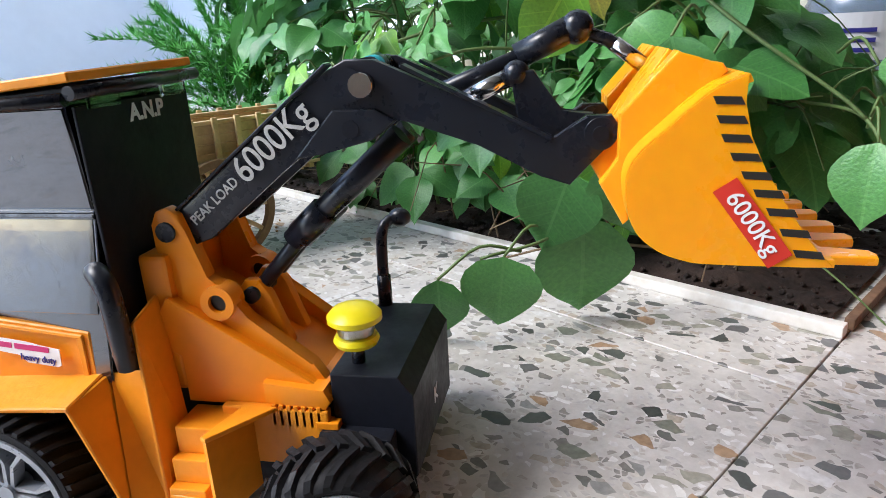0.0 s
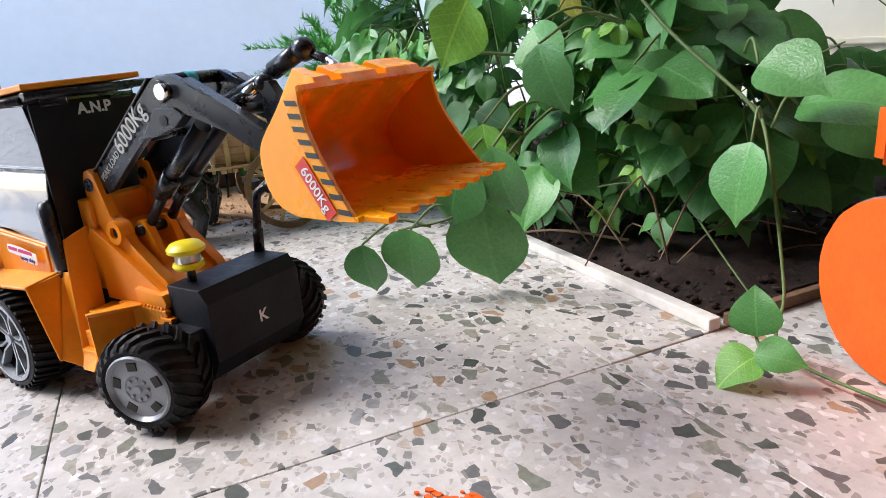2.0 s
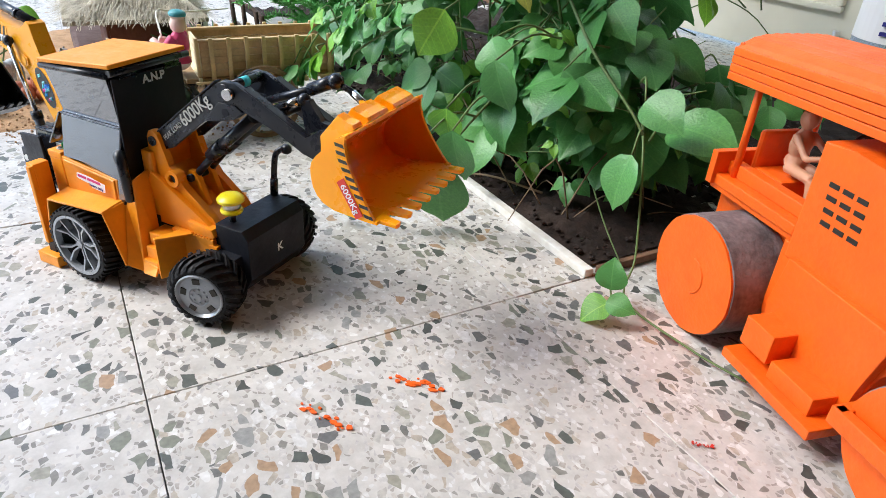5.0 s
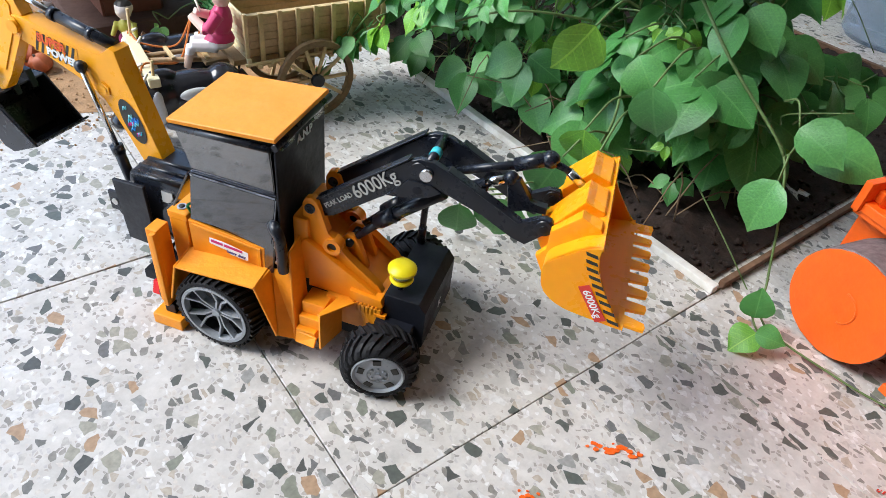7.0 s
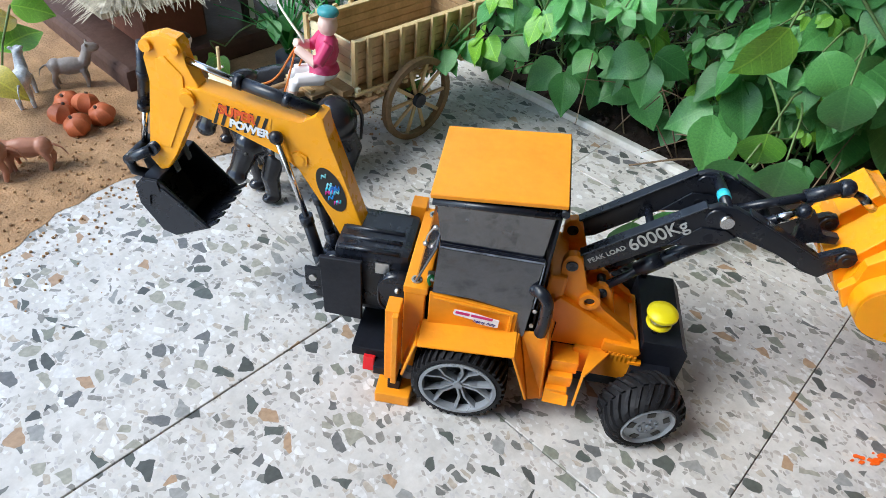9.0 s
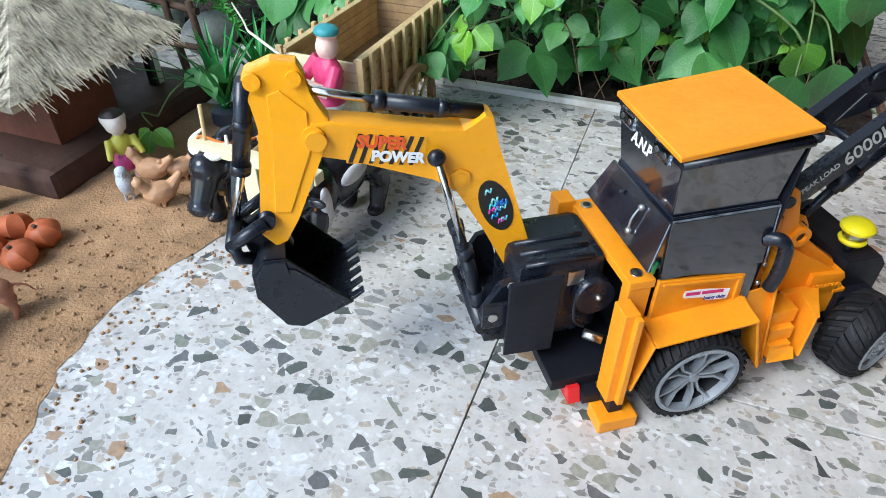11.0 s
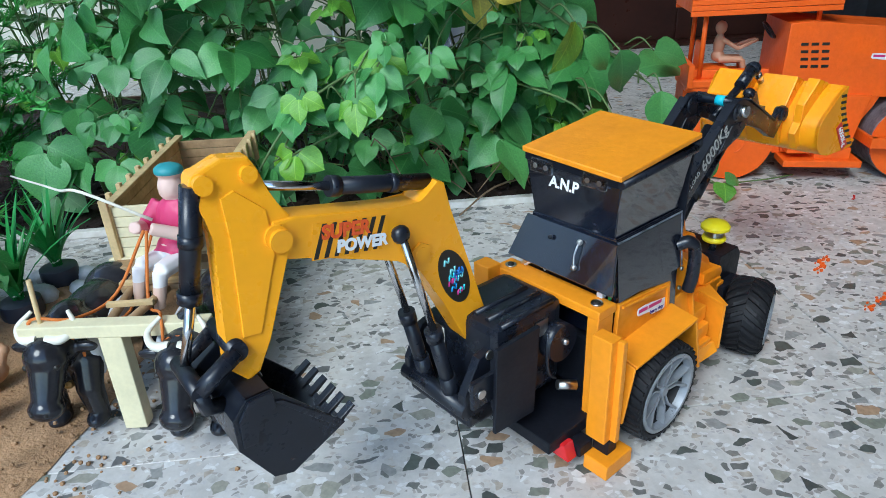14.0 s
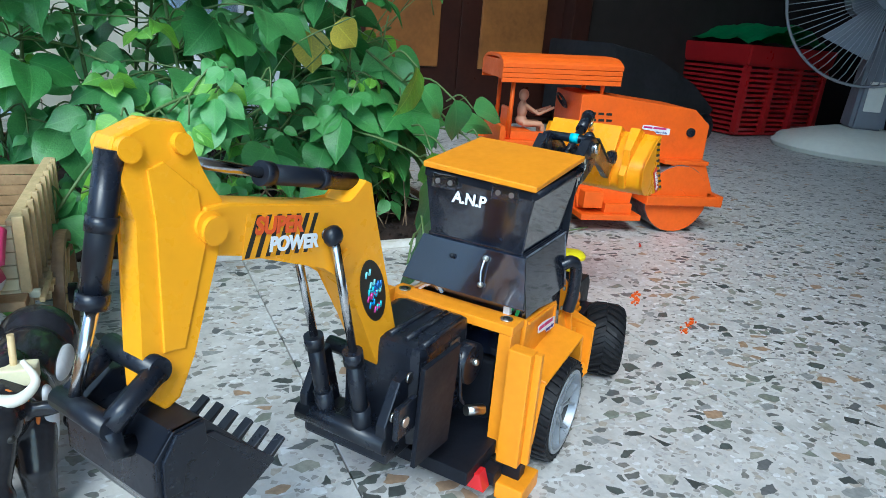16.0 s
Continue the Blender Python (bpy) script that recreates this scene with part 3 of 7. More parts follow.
# chassis and fenders
part("chassis", box(-0.030, 0.115, 0.0405, 0.085, 0.016, 0.066, 0.0020), MATT, hoe)
for s in (0, 1):
    m = Matrix.Identity(4) if s == 0 else Matrix.Translation((0, 2 * YC, 0)) @ Matrix.Diagonal((1, -1, 1, 1))
    f = part("fender", slab((-0.0335, 0.0060, 0.0640), (0.0310, 0.0060, 0.0690), (0.0310, 0.0270, 0.0720), (-0.0335, 0.0270, 0.0680), 0.0022), YELLOW, hoe, "folded orange-yellow board fender", m=m)
    part("fender_rear", slab((-0.0335, 0.0060, 0.0655), (-0.0335, 0.0270, 0.0690), (-0.0430, 0.0270, 0.0300), (-0.0420, 0.0060, 0.0300), 0.0020), YELLOW, f)
    part("fender_front", slab((0.0305, 0.0060, 0.0705), (0.0455, 0.0070, 0.0260), (0.0475, 0.0270, 0.0290), (0.0325, 0.0270, 0.0735), -0.0020), YELLOW, f)
    part("side_panel", slab((-0.0300, 0.0240, 0.0660), (0.0290, 0.0250, 0.0680), (0.0285, 0.0262, 0.0905), (-0.0300, 0.0235, 0.0985), -0.0030), YELLOW, f, "orange-yellow side panel")
    part("panel_rim", slab((-0.0270, 0.0222, 0.0950), (0.0262, 0.0246, 0.0882), (0.0262, 0.0250, 0.0898), (-0.0270, 0.0226, 0.0968), -0.0016), YELLOW, f)
    part("panel_rim", slab((0.0235, 0.0242, 0.0700), (0.0262, 0.0243, 0.0700), (0.0262, 0.0250, 0.0898), (0.0235, 0.0248, 0.0900), -0.0016), YELLOW, f)
    if s == 0:
        sticker(hoe, facing((0.0020, 0.02245, 0.0835), (1, 0.02, -0.10), (0.10, 0.05, 1)), 0.0310, 0.0090)
    part("skirt_board", slab((0.0330, 0.0265, 0.0740), (0.0520, 0.0270, 0.0760), (0.0570, 0.0160, 0.0190), (0.0460, 0.0075, 0.0265), 0.0018), YELLOW, f)
    part("skirt_board", slab((0.0500, 0.0240, 0.0960), (0.0500, 0.0400, 0.1010), (0.0600, 0.0330, 0.0250), (0.0560, 0.0150, 0.0190), 0.0018), YELLOW, f, "tall folded orange board beside the step")
    st = part("step", box(0.0570, 0.0720, 0.0150, 0.0400, 0.0230, 0.0330, 0.0006), YELLOW, f)
    part("tread", box(0.0575, 0.0740, 0.0190, 0.0400, 0.0330, 0.0430, 0.0006), YELLOW, f)
    part("tread", box(0.0580, 0.0760, 0.0235, 0.0400, 0.0430, 0.0540, 0.0006), YELLOW, f)
    part("step_flap", plate([(0.0770, 0.0118), (0.0786, 0.0112), (0.0845, 0.0345), (0.0828, 0.0350)], 0.0225, 0.0570, 0.0005, axis="z"), YELLOW, f)
    part("flap_top", plate([(0.0765, 0.0115), (0.0790, 0.0106), (0.0960, 0.0335), (0.0825, 0.0345)], 0.0572, 0.0592, 0.0005, axis="z"), YELLOW, f)
    part("step_cheek", slab((0.0570, 0.0140, 0.0200), (0.0740, 0.0110, 0.0230), (0.0740, 0.0150, 0.0300), (0.0570, 0.0165, 0.0300), 0.0015), YELLOW, f)
    part("sill", box(0.0720, 0.1150, 0.0345, 0.0385, 0.0330, 0.0575, 0.0008), YELLOW, f)

# loader bracket and hood
bracket = part("bracket", box(0.0440, 0.0560, 0.0400, 0.0860, 0.0600, 0.1160, 0.0020), HOODP, hoe, "orange-yellow plastic loader bracket")
lug = [(0.0505, 0.1180), (0.0505, 0.1270), (0.0530, 0.1320), (0.0575, 0.1335), (0.0620, 0.1310), (0.0640, 0.1250), (0.0690, 0.1060), (0.0740, 0.1045), (0.0790, 0.0990), (0.0830, 0.0900), (0.1080, 0.0730), (0.1130, 0.0650), (0.1080, 0.0580), (0.0760, 0.0680), (0.0600, 0.0820)]
for y0, y1 in ((0.0430, 0.0490), (0.0785, 0.0850)):
    lg = part("lug_plate", plate(lug, y0, y1, 0.0010), HOODP, bracket, smooth=True)
    part("pin", rod((0.0565, y0 - 0.0012, 0.1245), (0.0565, y1 + 0.001, 0.1245), 0.0038), BLACK, lg, "black pivot pin")
    bm = lathe([(0.0036, -0.0045), (0.0068, -0.0045), (0.0070, 0.004), (0.0036, 0.004), (0.0036, -0.0045)], seg=24, m=pose(0.0735, y0 + 0.002, 0.0972, -90))
    part("ring", bm, HOODP, lg, smooth=True)
    part("ring_hole", rod((0.0735, y0 - 0.0005, 0.0972), (0.0735, y1, 0.0972), 0.0035), STRIPE, lg)
for y0 in (0.0530, 0.0680):
    part("ram_lug", plate([(0.0700, 0.0700), (0.0740, 0.0960), (0.0790, 0.1020), (0.0850, 0.1020), (0.0890, 0.0960), (0.0960, 0.0760)], y0, y0 + 0.0050, 0.0010), HOODP, bracket, smooth=True)
part("ram_pin", rod((0.0820, 0.0505, 0.0965), (0.0820, 0.0755, 0.0965), 0.0032), BLACK, bracket)
hood = part("hood", slab((0.0540, 0.0380, 0.1000), (0.1130, 0.0400, 0.0640), (0.1130, 0.0880, 0.0640), (0.0540, 0.0880, 0.1000), -0.0200), HOODP, hoe, "sloping orange plastic hood")
part("hood_side", plate([(0.0560, 0.0560), (0.1100, 0.0560), (0.1140, 0.0600), (0.1130, 0.0640), (0.0560, 0.0990)], 0.0385, 0.0400, 0.0005), HOODP, hood)
part("hood_lip", plate([(0.0900, 0.0590), (0.1140, 0.0575), (0.1165, 0.0610), (0.1140, 0.0660), (0.0900, 0.0680)], 0.0350, 0.0880, 0.0012), HOODP, hood, smooth=True)
for k in range(7):
    part("grille_rib", box(0.0925 + 0.0030 * k, 0.0943 + 0.0030 * k, 0.0345, 0.0380, 0.0500, 0.0590, 0.0004), HOODP, hood)
part("wiring_clip", box(0.1100, 0.1190, 0.0340, 0.0390, 0.0500, 0.0530, 0.0005), HOODP, hood)

# nose box, beacon and exhaust
nose = part("nose_box", plate([(0.1160, 0.0180), (0.1400, 0.0180), (0.1475, 0.0300), (0.1475, 0.0640), (0.1420, 0.0715), (0.1160, 0.0715)], 0.0380, 0.1060, 0.0006), MATT, hoe, "matt black board nose box")
text("front_letter", "K", 0.0100, facing((0.1477, 0.0740, 0.0440), (0, 1, 0), (0, 0, 1)), WHITE, nose, bold=0.0002)
beacon = part("beacon", lathe([(0, 0.0705), (0.0022, 0.0705), (0.0022, 0.0790), (0.0080, 0.0795), (0.0088, 0.0812), (0.0080, 0.0830), (0, 0.0830)], seg=24, m=Matrix.Translation((0.1240, 0.0490, 0))), LIME, hoe, "yellow cap beacon on a black stem", smooth=True)
part("stem", rod((0.1240, 0.0490, 0.0700), (0.1240, 0.0490, 0.0796), 0.0026), BLACK, beacon)
part("clear_body", lathe([(0.0068, 0.0830), (0.0072, 0.0855), (0.0068, 0.0885)], seg=24, m=Matrix.Translation((0.1240, 0.0490, 0))), CLEAR, beacon)
part("coil", lathe([(0, 0.0830), (0.0050, 0.0832), (0.0050, 0.0882), (0, 0.0884)], seg=18, m=Matrix.Translation((0.1240, 0.0490, 0))), STEEL, beacon)
part("cap", lathe([(0, 0.0880), (0.0085, 0.0880), (0.0104, 0.0893), (0.0104, 0.0912), (0.0080, 0.0938), (0.0040, 0.0948), (0, 0.0950)], seg=28, m=Matrix.Translation((0.1240, 0.0490, 0))), LIME, beacon, "yellow domed cap", smooth=True)
ex = part("exhaust", tube(arc([(0.1195, 0.1040, 0.0700), (0.1185, 0.1070, 0.0900), (0.1185, 0.1100, 0.1040), (0.1205, 0.1130, 0.1085), (0.1245, 0.1150, 0.1100)], 5), 0.0026, seg=10), BLACK, hoe, "black bent exhaust pipe", smooth=True)
part("elbow", ball((0.1258, 0.1155, 0.1100), 0.0045, squash=(1.2, 1, 1)), BLACK, ex, smooth=True)
part("sleeve", rod((0.1195, 0.1040, 0.0710), (0.1188, 0.1062, 0.0850), 0.0033), BLACK, ex)

# wheels
part("front_axle", rod((0.1270, 0.020, 0.0292), (0.1270, 0.120, 0.0292), 0.0045), BLACK, hoe)
part("steering_bracket", box(0.1120, 0.1400, 0.0300, 0.0420, 0.0280, 0.0500, 0.0010), MATT, hoe)
part("white_link", tube(arc([(0.1040, 0.0230, 0.0360), (0.1100, 0.0220, 0.0380), (0.1180, 0.0250, 0.0400)]), 0.0024, seg=8), WHITE, hoe, "small white plastic steering link", smooth=True)
wheel(hoe, (-0.003, 0.0160, 0.0335), 0.0335, 0.030, 0.0268, 0, False)
wheel(hoe, (-0.003, 2 * YC - 0.0155, 0.0335), 0.0335, 0.030, 0.0268, 0, False, out=1)
wheel(hoe, (0.1240, 0.0150, 0.0290), 0.0290, 0.030, 0.0192, 17, True)
wheel(hoe, (0.1110, 0.1245, 0.0290), 0.0290, 0.030, 0.0192, 17, True, out=1)
part("rear_axle", rod((-0.003, 0.014, 0.0335), (-0.003, 2 * YC - 0.014, 0.0335), 0.0045), BLACK, hoe)

# loader arms
ARM = [(0.0530, 0.1230), (0.0580, 0.1310), (0.1225, 0.1795), (0.1285, 0.1827), (0.1385, 0.1822), (0.1470, 0.1782), (0.1970, 0.1545), (0.2070, 0.1622), (0.2150, 0.1622), (0.2185, 0.1570), (0.2020, 0.1395), (0.1930, 0.1425), (0.1720, 0.1535), (0.1480, 0.1620), (0.1350, 0.1655), (0.1270, 0.1610), (0.1170, 0.1560), (0.1020, 0.1450), (0.0720, 0.1210), (0.0620, 0.1175)]
arms = []
for y0 in (0.0462, 0.0800):
    a = part("loader_arm", plate(ARM, y0, y0 + 0.0045, 0.0007), BLACK, hoe, "black plastic loader arm with white print", smooth=True)
    part("gusset", plate([(0.1080, 0.1500), (0.1230, 0.1665), (0.1380, 0.1665), (0.1450, 0.1625), (0.1360, 0.1560), (0.1200, 0.1520)], y0 - 0.0010, y0 + 0.0060, 0.0006), BLACK, a)
    part("boss", rod((0.1290, y0 - 0.0016, 0.1745), (0.1290, y0 + 0.0060, 0.1745), 0.0058, seg=20), BLACK, a)
    part("boss", rod((0.2115, y0 - 0.0016, 0.1565), (0.2115, y0 + 0.0060, 0.1565), 0.0052, seg=20), BLACK, a)
    part("boss_pin", rod((0.2115, y0 - 0.0024, 0.1565), (0.2115, y0, 0.1565), 0.0026, seg=14), MATT, a)
    part("eye", rod((0.1290, y0 - 0.0014, 0.1600), (0.1290, y0 + 0.0060, 0.1600), 0.0030, seg=14), MATT, a)
    part("top_flange", slab((0.0600, y0 - 0.0012, 0.1315), (0.1225, y0 - 0.0012, 0.1808), (0.1225, y0 + 0.0060, 0.1808), (0.0600, y0 + 0.0060, 0.1315), 0.0012), BLACK, a)
    part("top_flange", slab((0.1470, y0 - 0.0012, 0.1795), (0.1960, y0 - 0.0012, 0.1543), (0.1960, y0 + 0.0060, 0.1543), (0.1470, y0 + 0.0060, 0.1795), 0.0012), BLACK, a)
    arms.append(a)
ax, az = 0.775, 0.632
GREYW = mat("worn_white_print", (0.50, 0.50, 0.48), 0.5, vary=0.25, scale=200)
part("chrome_pin", rod((0.1345, 0.0415, 0.1745), (0.1345, 0.0470, 0.1745), 0.0040, seg=18), CHROME, arms[0], "short chrome pin")
text("load_number", "6000Kg", 0.0134, facing((0.1005, 0.0449, 0.1562), (ax, 0, az), (-az, 0, ax)), GREYW, arms[0], bold=0.00012, squeeze=0.88)
text("load_caption", "PEAK LOAD", 0.0052, facing((0.0752, 0.0459, 0.1352), (ax, 0, az), (-az, 0, ax)), GREYW, arms[0], bold=0.0001, squeeze=0.9)
tie = part("tie_tube", rod((0.1345, 0.0480, 0.1795), (0.1345, 0.0820, 0.1795), 0.0034), BLACK, hoe)
part("tape_band", rod((0.1345, 0.0580, 0.1795), (0.1345, 0.0645, 0.1795), 0.0038), CYAN, tie, "cyan tape band")
part("tie_tube", rod((0.1680, 0.0490, 0.1625), (0.1680, 0.0810, 0.1625), 0.0030), BLACK, hoe)
part("tie_tube", rod((0.1000, 0.0490, 0.1500), (0.1000, 0.0810, 0.1500), 0.0026), BLACK, hoe)
for y in (0.0565, 0.0710):
    rm = part("lift_ram", rod((0.0990, y, 0.1170), (0.1440, y, 0.1560), 0.0046, seg=16), BLACK, hoe, "black plastic lift ram")
    part("ram_rod", rod((0.0820, y, 0.0965), (0.1090, y, 0.1255), 0.0030), BLACK, rm)
    part("ram_collar", rod((0.1020, y, 0.1190), (0.1130, y, 0.1290), 0.0056, seg=12), BLACK, rm)
dump = part("dump_ram", rod((0.1420, 0.0690, 0.1640), (0.1930, 0.0715, 0.1830), 0.0030, seg=16), BLACK, hoe, "black plastic bucket ram")
part("ram_sleeve", rod((0.1840, 0.0710, 0.1800), (0.2040, 0.0720, 0.1895), 0.0046, seg=14), BLACK, dump)
part("ram_head", ball((0.2045, 0.0720, 0.1890), 0.0060), BLACK, dump, smooth=True)
part("bucket_link", tube([(0.2045, 0.0720, 0.1880), (0.2150, 0.0730, 0.1845), (0.2290, 0.0740, 0.1740)], 0.0024), BLACK, dump)
part("chrome_rod", rod((0.2170, 0.0732, 0.1833), (0.2270, 0.0740, 0.1758), 0.0028), CHROME, dump, "chrome rod end")
mid = part("tilt_link", tube([(0.1600, 0.0600, 0.1640), (0.1830, 0.0630, 0.1745), (0.1890, 0.0640, 0.1700), (0.1930, 0.0640, 0.1600), (0.2080, 0.0640, 0.1580)], 0.0032), BLACK, hoe, "black bucket tilt linkage")
part("chrome_rod", rod((0.1690, 0.0612, 0.1682), (0.1800, 0.0626, 0.1732), 0.0033), CHROME, mid, "short chrome rod")
part("link_head", ball((0.1840, 0.0632, 0.1748), 0.0048), BLACK, mid, smooth=True)
part("link_plate", plate([(0.1860, 0.1500), (0.1820, 0.1760), (0.1900, 0.1760), (0.1990, 0.1620), (0.2100, 0.1610), (0.2100, 0.1560), (0.1960, 0.1560)], 0.0600, 0.0660, 0.0006), BLACK, mid)

LEAN = Matrix.Translation((0.0565, 0.0625, 0)) @ pose(0, 0, 0, 0, 0, 2.0) @ Matrix.Translation((-0.0565, -0.0625, 0))
for ob in hoe.children:
    if ob.name.split(".")[0] in ("loader_arm", "tie_tube", "lift_ram", "dump_ram", "tilt_link"):
        ob.matrix_basis = LEAN @ ob.matrix_basis

# loader bucket
BY0, BY1 = 0.0158, 0.1292
SHELL = [(0.2490, 0.1758), (0.2400, 0.1712), (0.2295, 0.1613), (0.2225, 0.1541), (0.2197, 0.1484), (0.2196, 0.1410), (0.2222, 0.1320), (0.2285, 0.1262), (0.2360, 0.1236), (0.2440, 0.1230), (0.2740, 0.1240)]
bucket = new("loader_bucket")
bucket.parent = hoe
bucket.matrix_basis = Matrix.Translation((0.2020, 0.0730, 0)) @ pose(0, 0, 0, 0, 0, 1.8) @ Matrix.Translation((-0.2045, -0.0725, 0))
bucket["label"] = "orange-yellow plastic loader bucket with black hazard stripes"


def shell(profile, y0, y1, t, bm=None, n=4):
    """A bent sheet along a profile in x-z, t thick, inward to the left of the run."""
    bm = bmesh.new() if bm is None else bm
    pts = arc([(x, 0, z) for x, z in profile], n) if n > 1 else [Vector((x, 0, z)) for x, z in profile]
    rows = []
    for i, p in enumerate(pts):
        d = (pts[min(i + 1, len(pts) - 1)] - pts[max(0, i - 1)]).normalized()
        q = p + Vector((-d.z, 0, d.x)) * t
        rows.append([bm.verts.new((p.x, y0, p.z)), bm.verts.new((p.x, y1, p.z)), bm.verts.new((q.x, y1, q.z)), bm.verts.new((q.x, y0, q.z))])
    for a, b in zip(rows, rows[1:]):
        for k in range(4):
            bm.faces.new((a[k], a[(k + 1) % 4], b[(k + 1) % 4], b[k]))
    bm.faces.new(rows[0]), bm.faces.new(rows[-1])
    return bm


part("shell", shell(SHELL, BY0, BY1, 0.0022), BUCKET, bucket, smooth=True)
CHEEK = [(p.x, p.z) for p in arc([(x, 0, z) for x, z in SHELL], 4)] + [(0.2692, 0.1290), (0.2661, 0.1331), (0.2604, 0.1416), (0.2548, 0.1507), (0.2506, 0.1598), (0.2480, 0.1686), (0.2486, 0.1735)]
for y0, y1 in ((BY0 - 0.0004, BY0 + 0.0021), (BY1 - 0.0021, BY1 + 0.0004)):
    part("cheek", plate(CHEEK, y0, y1, 0.0005), BUCKET, bucket)
for k in range(8):
    y = BY0 + 0.003 + k * (BY1 - BY0 - 0.016) / 7
    part("tooth", plate([(0.2700, y), (0.2860, y + 0.0018), (0.2868, y + 0.0050), (0.2860, y + 0.0082), (0.2700, y + 0.0100)], 0.1235, 0.1262, 0.0006, axis="z"), BUCKET, bucket)
GUSSET = [(0.2335, 0.1816), (0.2385, 0.1790), (0.2455, 0.1778), (0.2470, 0.1755), (0.2400, 0.1708), (0.2225, 0.1537), (0.2200, 0.1480), (0.2200, 0.1400), (0.2222, 0.1312), (0.2205, 0.1294)]
for y0, y1, foot in ((0.0290, 0.0448, True), (0.0522, 0.0785, False), (0.0865, 0.1160, True)):  # gussets leave slots for the two arms
    part("mount", plate(GUSSET + ([(0.2130, 0.1425), (0.2192, 0.1500), (0.2182, 0.1640)] if foot else [(0.2098, 0.1480)]), y0, y1, 0.0008), BUCKET, bucket)
STRIPES = arc([(0.2478, 0, 0.1690), (0.2505, 0, 0.1590), (0.2562, 0, 0.1490), (0.2632, 0, 0.1390), (0.2708, 0, 0.1275)], 2)
for p in STRIPES:
    part("hazard_stripe", plate([(p.x - 0.0074, p.z + 0.0012), (p.x - 0.0006, p.z + 0.0010), (p.x + 0.0005, p.z - 0.0011), (p.x - 0.0064, p.z - 0.0009)], BY0 - 0.0007, BY0 - 0.0003), STRIPE, bucket)
TAPER = 0.174  # the bucket narrows towards its back
for ob in bucket.children:
    for v in ob.data.vertices:
        if v.co.y < 0.030:
            v.co.y += TAPER * (0.274 - v.co.x)
        elif v.co.y > 0.120:
            v.co.y -= TAPER * (0.274 - v.co.x)
lx, lz = 0.592, -0.806
lab = part("load_label", box(-0.0132, 0.0132, -0.0036, 0.0036, 0, 0.0003), REDP, bucket, "red label with white number", m=facing((0.2528, BY0 - 0.0008 + TAPER * 0.0212, 0.1358), (lx, -TAPER * lx, lz), (-lz, TAPER * lz, lx)))
text("label_number", "6000Kg", 0.0066, lab.matrix_basis @ pose(0, 0, 0.0005), WHITE, bucket, bold=0.00005, squeeze=1.0)

# rear boom, stick and digging bucket
boom = new("boom")
boom.parent = hoe
boom["label"] = "yellow plastic boom with hazard print"
BOOM = [(-0.2130, 0.1785), (-0.2070, 0.1870), (-0.1970, 0.1870), (-0.1450, 0.1765), (-0.1310, 0.1745), (-0.1205, 0.1835), (-0.1160, 0.1815), (-0.1140, 0.1660), (-0.1020, 0.1330), (-0.0890, 0.0930), (-0.0900, 0.0800), (-0.0960, 0.0765), (-0.1040, 0.0800), (-0.1200, 0.1130), (-0.1340, 0.1400), (-0.1470, 0.1495), (-0.1900, 0.1650), (-0.2060, 0.1690)]
FB0, FB1 = 0.0770, 0.0925
part("boom_body", plate(BOOM, FB0, FB1, 0.0012), PLAST, boom)
part("pin_boss", rod((-0.2060, 0.0738, 0.1790), (-0.2060, 0.0955, 0.1790), 0.0052, seg=18), PLAST, boom, smooth=True)
part("hex_boss", rod((-0.1335, 0.0757, 0.1480), (-0.1335, 0.0775, 0.1480), 0.0062, seg=6), PLAST, boom)
part("hex_boss", rod((-0.1335, 0.0752, 0.1480), (-0.1335, 0.0770, 0.1480), 0.0036, seg=18), PLAST, boom)
band = part("hazard_band", box(-0.0215, 0.0185, -0.0090, 0.0085, 0, 0.0002), PLAST, boom, m=facing((-0.1700, FB0 - 0.0001, 0.1695), (1, 0, -0.165), (0.165, 0, 1)))
for k in range(7):
    x = -0.0205 + k * 0.0052
    part("hazard_stripe", plate([(x, -0.0085), (x + 0.0022, -0.0085), (x + 0.0060, 0.0080), (x + 0.0038, 0.0080)], 0.0002, 0.0004, axis="z"), STRIPE, boom, m=band.matrix_basis)
text("band_word", "SUPER", 0.0092, band.matrix_basis @ pose(-0.0045, 0.0036, 0.0007), REDTX, boom, bold=0.0004, squeeze=0.98)
text("band_word", "POWER", 0.0080, band.matrix_basis @ pose(0.0045, -0.0040, 0.0009), WHITE, boom, bold=0.0004, squeeze=0.98)
bm = bmesh.new()
bmesh.ops.create_circle(bm, cap_ends=True, segments=32, radius=1.0, matrix=Matrix.Diagonal((0.0088, 0.0185, 1, 1)))
dec = part("oval_decal", bm, STRIPE, boom, "black oval holographic decal", m=facing((-0.1125, FB0 - 0.0004, 0.1270), (0.93, 0, 0.36), (-0.36, 0, 0.93)))
rng = random.Random(5)
for k in range(16):
    c = [(0.05, 0.35, 0.75), (0.10, 0.65, 0.75), (0.65, 0.06, 0.30), (0.05, 0.20, 0.60), (0.30, 0.75, 0.80)][k % 5]
    a = rng.uniform(0, 6.28)
    rr = rng.uniform(0.1, 0.75)
    px, py = 0.0068 * rr * math.cos(a), 0.0160 * rr * math.sin(a)
    part("squiggle", tube(arc([(px - 0.0022, py - 0.0008, 0.0002), (px - 0.0006, py + 0.0018, 0.0002), (px + 0.0008, py - 0.0006, 0.0002), (px + 0.0022, py + 0.0020, 0.0002)], 3), 0.00060, seg=5), mat("holographic_print", c, 0.25, metal=0.4), boom, m=dec.matrix_basis)

